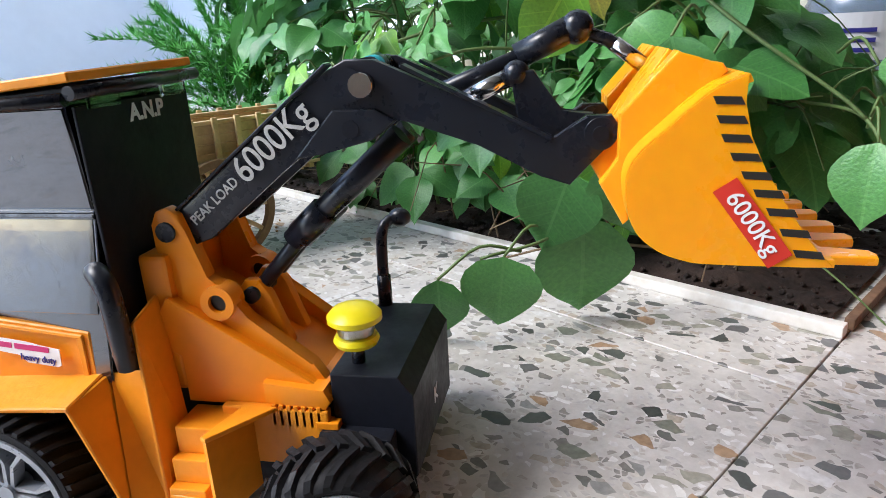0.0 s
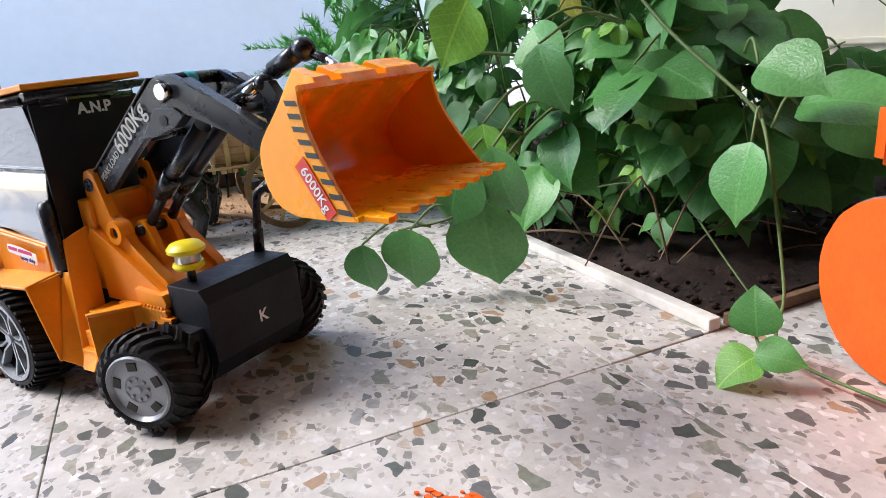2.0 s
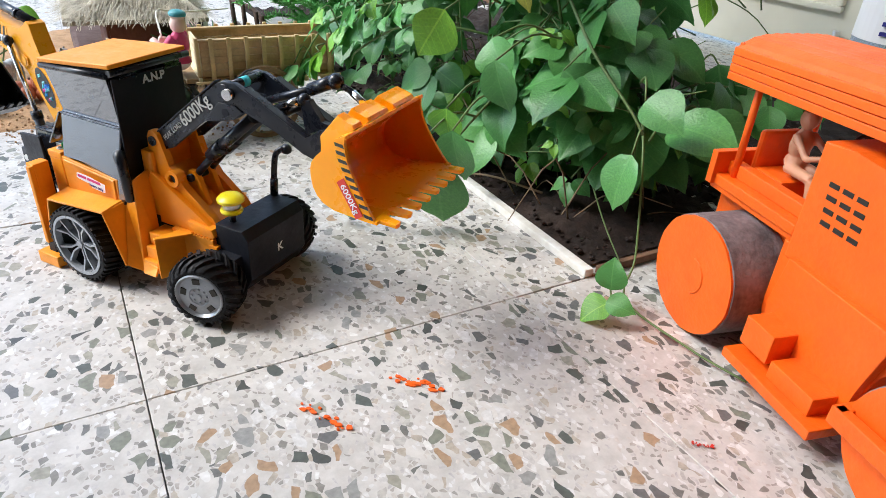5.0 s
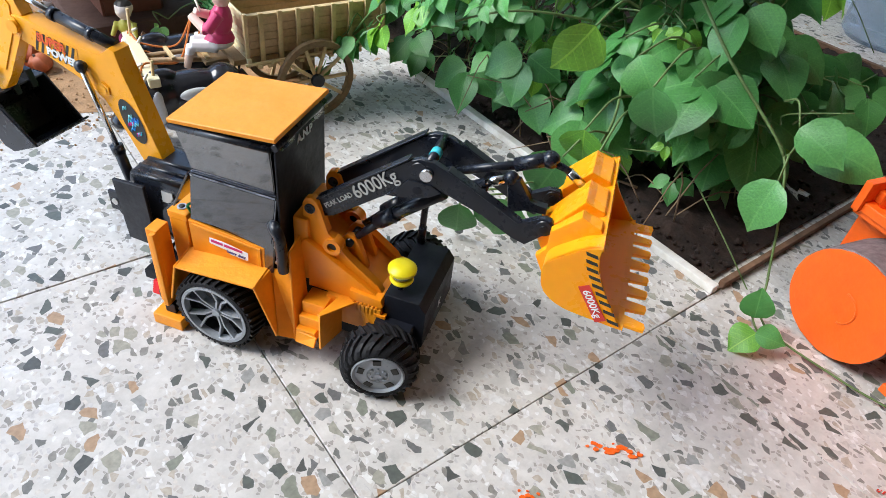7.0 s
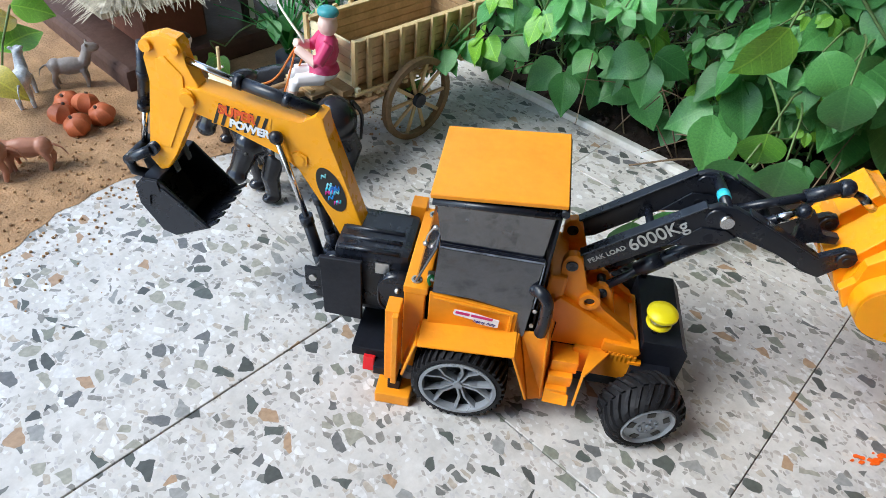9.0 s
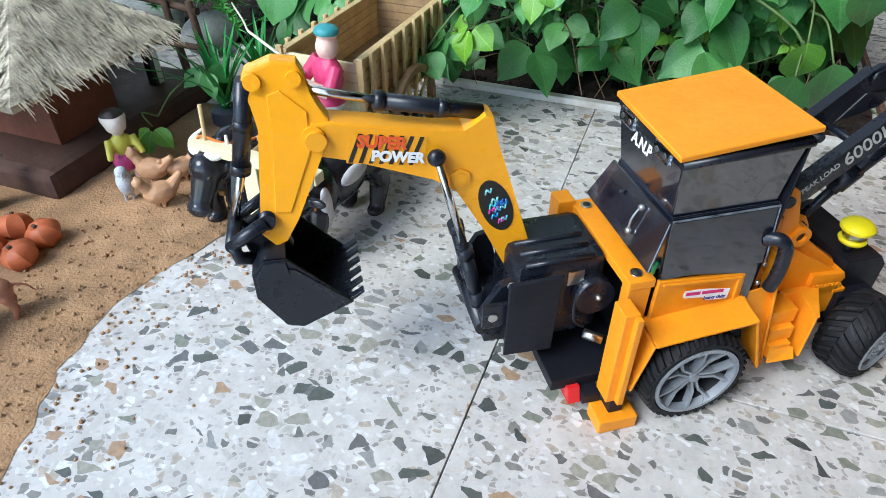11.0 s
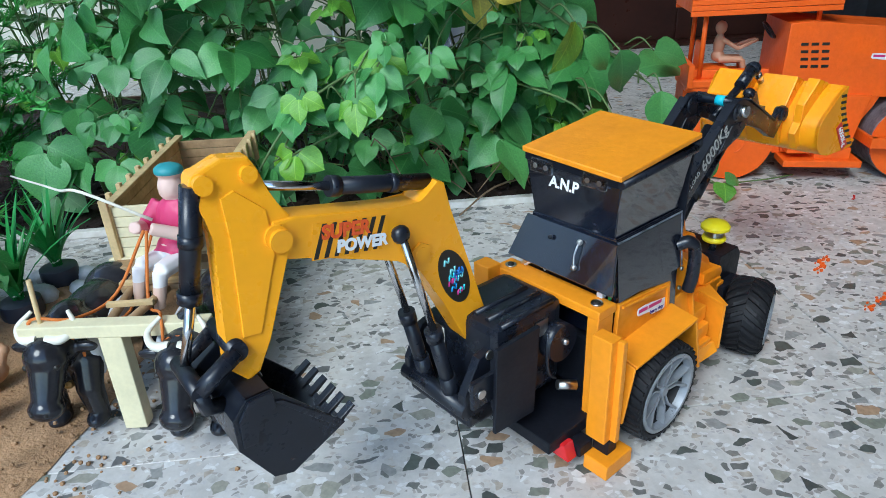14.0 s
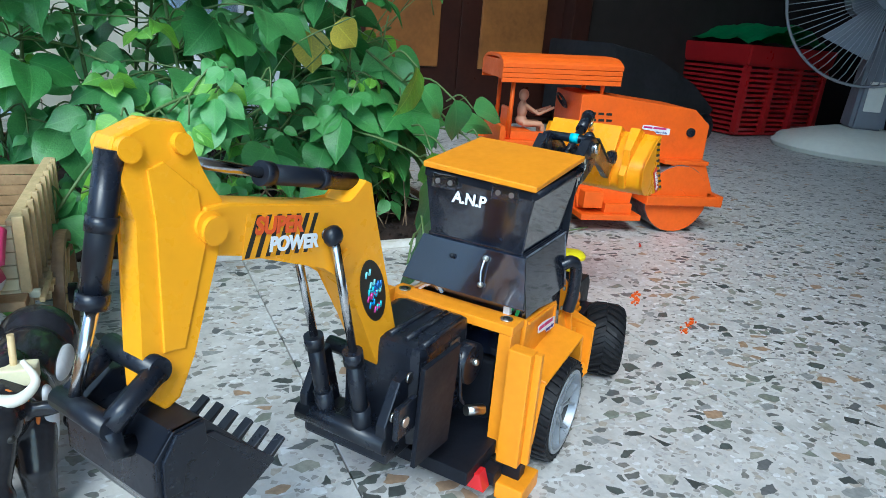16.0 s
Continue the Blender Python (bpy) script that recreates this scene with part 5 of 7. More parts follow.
part("front_post", box(-0.0060, -0.0022, CW, CW + 0.006, Z0 - 0.010, Z1 + 0.006, 0.0006), BAMBOO, cart)
part("seat_board", box(-0.045, -0.006, 0.012, CW - 0.012, Z0 - 0.008, Z0 - 0.004, 0.0006), PLYD, cart)
part("axle", rod((0.070, -0.022, 0.0470), (0.070, CW + 0.022, 0.0470), 0.0030), BLACK, cart)
part("axle_block", box(0.062, 0.078, 0.004, CW - 0.004, 0.0500, Z0 - 0.006, 0.001), PLYD, cart)
WHEELW = mat("brown_wood_wheel", (0.24, 0.15, 0.07), 0.6, vary=0.35, scale=50, bump=0.2)
for y in (-0.0150, CW + 0.0150):
    w = new("cart_wheel")
    w.parent = cart
    w.matrix_basis = pose(0.070, y, 0.0470, 90)
    part("rim", lathe([(0.0400, -0.0035), (0.0465, -0.0035), (0.0470, 0), (0.0465, 0.0035), (0.0400, 0.0035), (0.0400, -0.0035)], seg=48), WHEELW, w, "brown wooden wheel rim", smooth=True)
    for k in range(10):
        a = 2 * math.pi * k / 10
        part("spoke", box(0.006, 0.041, -0.0020, 0.0020, -0.0012, 0.0012, 0.0004), BAMBOO, w, m=pose(0, 0, 0, 0, 0, math.degrees(a)))
    part("hub", rod((0, 0, -0.007), (0, 0, 0.007), 0.0075, seg=16), BLACK, w)
# shafts run forward to the yoke
part("shaft", tube([(0.04, 0.016, 0.0720), (-0.04, 0.026, 0.0730), (-0.0980, 0.038, 0.0760)], 0.0030, seg=8), PLYD, cart)
part("shaft", tube([(0.04, CW - 0.016, 0.0720), (-0.04, CW - 0.018, 0.0730), (-0.0980, CW - 0.022, 0.0760)], 0.0030, seg=8), PLYD, cart)
part("shaft_bar", box(-0.042, -0.037, 0.018, CW - 0.010, 0.0750, 0.0785, 0.0005), BAMBOO, cart)
part("shaft_bar", box(-0.075, -0.071, 0.026, CW - 0.014, 0.0770, 0.0805, 0.0005), BAMBOO, cart)
YM = facing((-0.2440, 0.2480, 0.0785), (0.770, -0.638, -0.01), (0.638, 0.770, 0))
yoke = part("yoke", box(-0.060, 0.060, -0.0055, 0.0055, -0.0045, 0.0045, 0.0010), CREAMW, None, m=YM)
tagged(yoke, "cream painted wooden yoke across the two bulls", "yoke")
part("hanging_leg", box(-0.0110, 0.0040, -0.0050, 0.0060, -0.0780, -0.0046, 0.0010), CREAMW, yoke, "cream wooden prop leg")
part("yoke_pin", rod((-0.048, 0, -0.012), (-0.047, 0.003, 0.034), 0.0016), BAMBOO, yoke)
part("yoke_pin", rod((0.050, 0, -0.012), (0.050, 0.002, 0.020), 0.0016), BAMBOO, yoke)
rope = thing("cord", "orange cord tied from cart to yoke", "cord")
part("strand", tube(arc([(-0.204, 0.288, 0.120), (-0.232, 0.290, 0.080), (-0.262, 0.272, 0.082), (-0.284, 0.282, 0.086), (-0.288, 0.280, 0.070)], 6), 0.0011, seg=6), ROPE, rope)
part("strand", tube(arc([(-0.203, 0.286, 0.120), (-0.216, 0.275, 0.074), (-0.218, 0.245, 0.080), (-0.222, 0.226, 0.086), (-0.226, 0.220, 0.070)], 6), 0.0011, seg=6), ROPE, rope)
part("strand", tube(arc([(-0.198, 0.296, 0.112), (-0.225, 0.295, 0.062), (-0.255, 0.262, 0.080)], 6), 0.0010, seg=6), ROPE, rope)
whip = part("whip_stick", tube(arc([(-0.196, 0.292, 0.124), (-0.2290, 0.3190, 0.1466), (-0.236, 0.352, 0.141), (-0.240, 0.390, 0.136), (-0.2515, 0.467, 0.128)], 4), 0.0013, seg=6, taper=0.6), HORN, None)
tagged(whip, "thin pale wooden goad stick held by the cart driver", "stick")


def bull(x, y, heading, group):
    """A glazed black bull with pale patches, horns and a cord, its head hung low over its fore hooves, which stand at (x, y)."""
    bm = bmesh.new()
    ball((-0.048, 0, 0.056), 0.0260, bm, 3, (1.75, 0.82, 0.92))
    ball((-0.081, 0, 0.058), 0.0230, bm, 3, (0.95, 0.98, 1.08))
    ball((-0.018, 0, 0.056), 0.0225, bm, 3, (1.0, 0.98, 1.12))
    ball((-0.020, 0, 0.077), 0.0120, bm, 2, (1.3, 0.8, 0.7))
    tube(arc([(-0.016, 0, 0.060), (-0.004, 0, 0.063), (0.008, 0, 0.063)], 4), 0.0180, bm, 12, 0.76)
    ball((0.009, 0, 0.063), 0.0138, bm, 3, (1.0, 1.0, 1.0))
    tube(arc([(0.010, 0, 0.061), (0.017, 0, 0.048), (0.024, 0, 0.037)], 4), 0.0122, bm, 14, 0.70)
    ball((0.0255, 0, 0.0345), 0.0098, bm, 3, (0.95, 1.15, 0.85))
    ball((-0.004, 0, 0.044), 0.0090, bm, 2, (1.0, 0.45, 1.4))
    for s in (-1, 1):
        ball((0.000, s * 0.0190, 0.0640), 0.0066, bm, 2, (0.5, 1.6, 0.7))
        ball((0.0150, s * 0.0085, 0.0625), 0.0040, bm, 2, (1.1, 0.7, 0.8))
        tube([(-0.010, s * 0.012, 0.050), (-0.001, s * 0.0135, 0.030), (-0.003, s * 0.0135, 0.008)], 0.0108, bm, 12, 0.62)
        ball((0.000, s * 0.0135, 0.0060), 0.0085, bm, 2, (1.2, 0.92, 0.68))
        tube([(-0.082, s * 0.013, 0.052), (-0.092, s * 0.0145, 0.030), (-0.085, s * 0.0145, 0.008)], 0.0122, bm, 12, 0.56)
        ball((-0.083, s * 0.0145, 0.0060), 0.0084, bm, 2, (1.2, 0.92, 0.68))
    tube(arc([(-0.100, 0, 0.074), (-0.110, 0.003, 0.056), (-0.108, 0.004, 0.028)], 4), 0.0028, bm, 6, 0.7)
    b = part("toy_bull", bm, HIDE, None, smooth=True, m=pose(x, y, 0, 0, 0, heading))
    weld(b, 0.0013, 4)
    tagged(b, "glossy black toy bull with pale patches and ivory horns", "toy bull", group)
    for s in (-1, 1):
        part("patch", ball((-0.050, s * 0.0190, 0.062), 0.0130, sub=3, squash=(1.35, 0.34, 0.55)), PATCH, b, smooth=True)
        part("patch", ball((-0.086, s * 0.0175, 0.046), 0.0095, sub=3, squash=(0.6, 0.62, 1.5)), PATCH, b, smooth=True)
        part("patch", ball((-0.012, s * 0.0188, 0.052), 0.0105, sub=3, squash=(0.62, 0.40, 1.75)), PATCH, b, smooth=True)
        part("horn", tube(arc([(0.0085, s * 0.0030, 0.0745), (0.0080, s * 0.0130, 0.0750), (0.0010, s * 0.0185, 0.0800), (-0.0065, s * 0.0120, 0.0870)], 5), 0.0036, seg=10, taper=0.35), HORN, b, smooth=True)
        part("eye", ball((0.0172, s * 0.0098, 0.0600), 0.0022, sub=2), STRIPE, b)
        part("nostril", ball((0.0335, s * 0.0045, 0.0350), 0.0013, sub=1), STRIPE, b)
    part("neck_cord", tube([(-0.002 + 0.003 * math.cos(a), 0.0165 * math.sin(a), 0.0580 + 0.0190 * math.cos(a)) for a in (k * math.pi / 8 for k in range(17))], 0.0010, seg=6), ROPE, b)
    part("bell", ball((-0.0010, 0, 0.0345), 0.0045), mat("dull_brass", (0.35, 0.22, 0.08), 0.4, metal=0.8), b)
    return b


bull(-0.2770, 0.2790, 228, "bulls at the yoke")
bull(-0.2180, 0.2120, 228, "bulls at the yoke")

# painted clay cart driver, one plain mesh with colours by region
PINK = mat("painted_clay_figure", (0.56, 0.05, 0.14), 0.45)
nt = PINK.node_tree
tcn, sx = nt.nodes.new("ShaderNodeTexCoord"), nt.nodes.new("ShaderNodeSeparateXYZ")
rp = nt.nodes.new("ShaderNodeValToRGB")
rp.color_ramp.interpolation = "CONSTANT"
nt.links.new(tcn.outputs["Object"], sx.inputs[0])
mr = nt.nodes.new("ShaderNodeMapRange")
mr.inputs[1].default_value, mr.inputs[2].default_value = -0.02, 0.09
nt.links.new(sx.outputs[2], mr.inputs[0]), nt.links.new(mr.outputs[0], rp.inputs[0])
cols = [(0.0, (0.68, 0.47, 0.36)), (0.20, (0.76, 0.72, 0.70)), (0.36, (0.56, 0.045, 0.14)), (0.69, (0.72, 0.50, 0.42)), (0.855, (0.05, 0.28, 0.30))]
while len(rp.color_ramp.elements) < len(cols):
    rp.color_ramp.elements.new(0.5)
for e, (p, c) in zip(rp.color_ramp.elements, cols):
    e.position, e.color = p, (*c, 1)
fore, up, both, skin = nt.nodes.new("ShaderNodeMath"), nt.nodes.new("ShaderNodeMath"), nt.nodes.new("ShaderNodeMath"), nt.nodes.new("ShaderNodeMix")
fore.operation = up.operation = "GREATER_THAN"
both.operation, skin.data_type = "MULTIPLY", "RGBA"
fore.inputs[1].default_value, up.inputs[1].default_value = 0.0150, 0.0245  # bare forearms below the sleeves
nt.links.new(sx.outputs[0], fore.inputs[0]), nt.links.new(sx.outputs[2], up.inputs[0])
nt.links.new(fore.outputs[0], both.inputs[0]), nt.links.new(up.outputs[0], both.inputs[1])
nt.links.new(both.outputs[0], skin.inputs[0]), nt.links.new(rp.outputs[0], skin.inputs[6])
skin.inputs[7].default_value = (0.72, 0.50, 0.42, 1)
nt.links.new(skin.outputs[2], nt.nodes["Principled BSDF"].inputs["Base Color"])
blob_union("cart_driver_figure", [((0, 0, 0.064), 0.0098, (1, 0.95, 1.15)), ((0, 0, 0.076), 0.0105, (1.02, 1, 0.55)), ((0, 0, 0.040), 0.0135, (0.85, 1.2, 1.35)), ((0.002, 0, 0.020), 0.0140, (1.1, 1.2, 0.8))], PINK, "painted clay cart driver in a pink shirt with teal turban", "figure",
           pose(-0.1800, 0.2990, 0.0770, 0, -4, 203), rods=(((0, 0.014, 0.051), (0.011, 0.021, 0.034), 0.0066, 0.0058), ((0.011, 0.021, 0.034), (0.029, 0.007, 0.043), 0.0054, 0.0046), ((0, -0.014, 0.051), (0.011, -0.021, 0.034), 0.0066, 0.0058), ((0.011, -0.021, 0.034), (0.029, -0.009, 0.041), 0.0054, 0.0046), ((0.004, 0.007, 0.014), (0.030, 0.010, 0.012), 0.0080, 0.0066), ((0.030, 0.010, 0.012), (0.036, 0.010, -0.014), 0.0056, 0.0040), ((0.004, -0.007, 0.014), (0.030, -0.010, 0.012), 0.0080, 0.0066), ((0.030, -0.010, 0.012), (0.036, -0.010, -0.014), 0.0056, 0.0040)))

# ---- soil bed and plants ----
BU, BV = 0.405, -0.170  # the bed's outer corner in the room's frame
bed = thing("soil_bed", "dark soil bed edged by a white strip and a brown board", "planting bed", RM)
rng = random.Random(11)
bm = bmesh.new()
NU, NV = 90, 130
grid = []
for i in range(NU + 1):
    row = []
    for j in range(NV + 1):
        u, v = BU + 0.010 + 0.70 * i / NU, BV + 0.012 + 1.30 * j / NV
        z = 0.004 + 0.010 * noise.noise((u * 7, v * 7, 0)) + 0.007 * noise.noise((u * 38, v * 38, 3)) + 0.007 * noise.noise((u * 110, v * 110, 5))
        edge = min((u - BU) / 0.04, (v - BV) / 0.04, 1)
        row.append(bm.verts.new((u, v, z * edge + 0.002 + rng.uniform(0, 0.0015))))
    grid.append(row)
for i in range(NU):
    for j in range(NV):
        bm.faces.new((grid[i][j], grid[i + 1][j], grid[i + 1][j + 1], grid[i][j + 1]))
part("soil", bm, SOIL, bed, "loose dark garden soil", smooth=True)
bm = bmesh.new()
for k in range(1500):
    u, v = BU + 0.015 + rng.random() ** 1.4 * 0.60, BV + 0.015 + rng.random() ** 1.3 * 0.9
    r = rng.uniform(0.0010, 0.0042)
    ball((u, v, 0.006 + 0.006 * noise.noise((u * 7, v * 7, 0)) + r * 0.2), r, bm, 1, (1, rng.uniform(0.6, 1.2), rng.uniform(0.5, 0.9)))
tagged(part("soil_grit", bm, SOIL, bed), kind="stuff")
part("white_strip", box(BU - 0.003, BU + 0.007, BV, 1.15, 0.0, 0.0080, 0.0010), EDGEW, bed, "white painted edging strip, dirty on top")
part("side_board", box(BU + 0.013, BU + 0.715, BV - 0.002, BV + 0.004, 0.0, 0.0080, 0.0008), BOARD, bed, "thin weathered brown edging board")
part("back_board", box(BU + 0.705, BU + 0.715, BV + 0.008, 1.15, 0.0, 0.0120, 0.0010), BOARD, bed)


def leaf_material(name, base, tint):
    """Green blade with paler veins, a little light through it; every leaf differs a little."""
    m = bpy.data.materials.new(name)
    m.use_nodes = True
    n, l = m.node_tree.nodes, m.node_tree.links
    b = n["Principled BSDF"]
    b.inputs["Roughness"].default_value = 0.38
    b.inputs["Specular IOR Level"].default_value = 0.58
    tc, sp, oi = n.new("ShaderNodeTexCoord"), n.new("ShaderNodeSeparateXYZ"), n.new("ShaderNodeObjectInfo")
    l.new(tc.outputs["UV"], sp.inputs[0])

    def mth(op, a, b2=None):
        k = n.new("ShaderNodeMath")
        k.operation = op
        for i, q in enumerate((a, b2)):
            if q is None:
                continue
            if isinstance(q, (int, float)):
                k.inputs[i].default_value = q
            else:
                l.new(q, k.inputs[i])
        return k.outputs[0]

    ax = mth("ABSOLUTE", mth("SUBTRACT", sp.outputs[0], 0.5))
    mid = mth("LESS_THAN", ax, 0.014)
    ph = mth("FRACT", mth("MULTIPLY", mth("SUBTRACT", sp.outputs[1], mth("MULTIPLY", ax, 0.75)), 6.5))
    lat = mth("MULTIPLY", mth("LESS_THAN", ph, 0.085), 0.55)
    vein = mth("MAXIMUM", mid, lat)
    blot, br = n.new("ShaderNodeTexNoise"), n.new("ShaderNodeMapRange")
    blot.inputs["Scale"].default_value, blot.inputs["Detail"].default_value = 28, 4
    l.new(tc.outputs["Object"], blot.inputs["Vector"]), l.new(blot.outputs[0], br.inputs[0])
    br.inputs[1].default_value, br.inputs[2].default_value = 0.3, 0.7
    c1, c2, c3 = n.new("ShaderNodeMix"), n.new("ShaderNodeMix"), n.new("ShaderNodeMix")
    for c in (c1, c2, c3):
        c.data_type = "RGBA"
    c1.inputs[6].default_value, c1.inputs[7].default_value = (*base, 1), (*tint, 1)
    l.new(oi.outputs["Random"], c1.inputs[0])
    c2.blend_type = "MULTIPLY"
    c2.inputs[0].default_value = 1.0
    shade = n.new("ShaderNodeMix")
    shade.data_type = "RGBA"
    shade.inputs[6].default_value, shade.inputs[7].default_value = (0.78, 0.80, 0.82, 1), (1.1, 1.08, 1.0, 1)
    l.new(br.outputs[0], shade.inputs[0]), l.new(c1.outputs[2], c2.inputs[6]), l.new(shade.outputs[2], c2.inputs[7])
    l.new(mth("MULTIPLY", vein, 0.28), c3.inputs[0]), l.new(c2.outputs[2], c3.inputs[6])
    c3.inputs[7].default_value = (min(1, base[0] * 2.6 + 0.05), min(1, base[1] * 1.9 + 0.06), min(1, base[2] * 2.2 + 0.03), 1)
    l.new(c3.outputs[2], b.inputs["Base Color"])
    bp = n.new("ShaderNodeBump")
    bp.inputs["Strength"].default_value, bp.inputs["Distance"].default_value = 0.22, 0.0012
    l.new(mth("SUBTRACT", br.outputs[0], mth("MULTIPLY", vein, 0.8)), bp.inputs["Height"])
    l.new(bp.outputs[0], b.inputs["Normal"])
    tr, mx, out = n.new("ShaderNodeBsdfTranslucent"), n.new("ShaderNodeMixShader"), n["Material Output"]
    l.new(c3.outputs[2], tr.inputs[0])
    mx.inputs[0].default_value = 0.22
    l.new(b.outputs[0], mx.inputs[1]), l.new(tr.outputs[0], mx.inputs[2]), l.new(mx.outputs[0], out.inputs[0])
    return m


LEAF = leaf_material("bean_leaf_green", (0.061, 0.236, 0.054), (0.142, 0.413, 0.118))
LEAFD = leaf_material("deep_green_leaf", (0.050, 0.189, 0.050), (0.112, 0.330, 0.097))
LEAFL = leaf_material("young_lime_leaf", (0.212, 0.472, 0.045), (0.147, 0.401, 0.059))
LEAFY = leaf_material("yellowing_leaf", (0.620, 0.480, 0.045), (0.560, 0.500, 0.120))
LEAFP = leaf_material("pale_herb_leaf", (0.177, 0.413, 0.094), (0.124, 0.330, 0.083))
STEM = mat("green_stem", (0.12, 0.19, 0.060), 0.55, vary=0.25, scale=60)
DRYST = mat("dry_brown_stem", (0.22, 0.15, 0.09), 0.8, vary=0.3, scale=60)

rows_n = 9
PROFILES = {
    "wide": [0.0, 0.205, 0.330, 0.395, 0.405, 0.372, 0.305, 0.205, 0.088, 0.0],
    "round": [0.0, 0.306, 0.441, 0.486, 0.477, 0.436, 0.36, 0.252, 0.126, 0.0],
    "slim": [0.0, 0.17, 0.27, 0.32, 0.315, 0.28, 0.225, 0.155, 0.08, 0.0],
    "skew": [0.0, 0.225, 0.350, 0.405, 0.395, 0.345, 0.265, 0.170, 0.075, 0.0],
}


def leaf_mesh(name, kind, curl, fold, wave, material, seed, skew=0.0):
    """One bean leaflet a metre long: a pointed blade, folded along its rib, its edge waved, its tip bent down."""
    prof = PROFILES[kind]
    bm = bmesh.new()
    uvl = bm.loops.layers.uv.new()
    rg = random.Random(seed)
    cross = (-1.0, -0.62, -0.27, 0.0, 0.27, 0.62, 1.0)
    vs, uvs = [], {}
    n = len(prof) - 1
    for i, w in enumerate(prof):
        t = i / n
        row = []
        ang = curl * t
        yy = math.sin(ang) / curl if curl else t
        zz = -(1 - math.cos(ang)) / curl if curl else 0
        for c in cross:
            if w < 1e-6 and c != 0:
                row.append(None)
                continue
            s = 1 + (skew if c > 0 else -skew)
            x = c * w * s
            back = -0.055 * (abs(c) ** 2) * max(0.0, 1 - t * 4) if i else 0
            z = zz + fold * abs(x) - 0.35 * fold * x * x + wave * abs(c) * math.sin(t * 9 + c * 2 + seed)
            v = bm.verts.new((x, yy + back, z))
            uvs[v] = (0.5 + x * 0.9, t)
            row.append(v)
        vs.append(row)
    for a, b in zip(vs, vs[1:]):
        for k in range(len(cross) - 1):
            q = [p for p in (a[k], a[k + 1], b[k + 1], b[k]) if p is not None]
            if len(q) >= 3:
                f = bm.faces.new(q)
                for lp in f.loops:
                    lp[uvl].uv = uvs[lp.vert]
    for k in range(len(cross) - 1):  # close the fans at both ends
        mid0, midn = vs[0][3], vs[-1][3]
        for mid, row in ((mid0, vs[1]), (midn, vs[-2])):
            if row[k] is not None and row[k + 1] is not None and not any(set((mid, row[k], row[k + 1])) <= set(f.verts) for f in mid.link_faces):
                f = bm.faces.new((mid, row[k], row[k + 1]))
                for lp in f.loops:
                    lp[uvl].uv = uvs[lp.vert]
    me = bpy.data.meshes.new(name)
    bmesh.ops.recalc_face_normals(bm, faces=bm.faces)
    bm.to_mesh(me)
    bm.free()
    me.materials.append(material)
    me.shade_smooth()
    return me


LEAVES = {}
for key, mt in (("g", LEAF), ("d", LEAFD), ("l", LEAFL), ("y", LEAFY), ("p", LEAFP)):
    LEAVES[key] = [leaf_mesh("leaf", k, c, f, w, mt, i, sk) for i, (k, c, f, w, sk) in enumerate((
        ("wide", 0.6, 0.18, 0.026, 0.0), ("round", 0.40, 0.10, 0.036, 0.0), ("wide", 0.9, 0.26, 0.034, 0.12), ("skew", 0.7, 0.16, 0.036, -0.14), ("round", 0.75, 0.14, 0.042, 0.08), ("slim", 0.9, 0.25, 0.020, 0.0)))]


def put_leaf(parent, base, along, up, size, key, rg, which=None, width=1.0):
    """Places one leaflet: base of the blade, the way its rib runs, the way its face looks."""
    a = Vector(along).normalized()
    w = Vector(up)
    w = (w - a * w.dot(a)).normalized()
    s = a.cross(w)
    k = rg.randrange(5) if which is None else which
    ob = new("leaf", LEAVES[key][k])
    ob.parent = parent
    m = Matrix(((s.x, a.x, w.x, base[0]), (s.y, a.y, w.y, base[1]), (s.z, a.z, w.z, base[2]), (0, 0, 0, 1)))
    ob.matrix_basis = m @ Matrix.Diagonal((size * width, size, size, 1))
    return ob


def trifoliate(parent, stems, origin, tip, out, size, key, rg):
    """A petiole from origin to tip that carries three leaflets, facing out."""
    o, t, out = Vector(origin), Vector(tip), Vector(out).normalized()
    midp = (o + t) / 2 + Vector((rg.uniform(-0.01, 0.01), rg.uniform(-0.01, 0.01), rg.uniform(0.0, 0.02)))
    tube(arc([o, midp, t], 3), 0.0011, stems, 5, 0.75)
    side = out.cross(Vector((0, 0, 1)))
    side = side.normalized() if side.length > 1e-3 else Vector((1, 0, 0))
    droop = rg.uniform(0.25, 1.1)
    fwd = (out * 0.75 + Vector((0, 0, -droop))).normalized()
    face = (out * rg.uniform(0.45, 1.0) + Vector((0, 0, rg.uniform(0.35, 1.0))) + side * rg.uniform(-0.35, 0.35)).normalized()
    width = 0.74 + 0.24 * (math.sin(t.x * 977 + t.z * 613) * 0.5 + 0.5)  # some plants bear slimmer leaflets
    put_leaf(parent, t + fwd * size * 0.18, fwd + side * rg.uniform(-0.2, 0.2), face, size, key, rg, rg.choice((0, 0, 1, 2)), width)
    for s in (-1, 1):
        d = (side * s + fwd * rg.uniform(0.25, 0.7) + Vector((0, 0, rg.uniform(-0.35, 0.1)))).normalized()
        put_leaf(parent, t + d * 0.004, d, face + side * s * rg.uniform(-0.2, 0.45), size * rg.uniform(0.82, 0.98), key, rg, rg.choice((1, 3, 3, 4)), width)


plants = []
rg = random.Random(21)
GAPS = (((0.190, 0.362, 0.216), 0.066), ((0.192, 0.318, 0.238), 0.056))  # where the yellowing leaves hang free
OUT0 = Vector((-1, 0, 0))
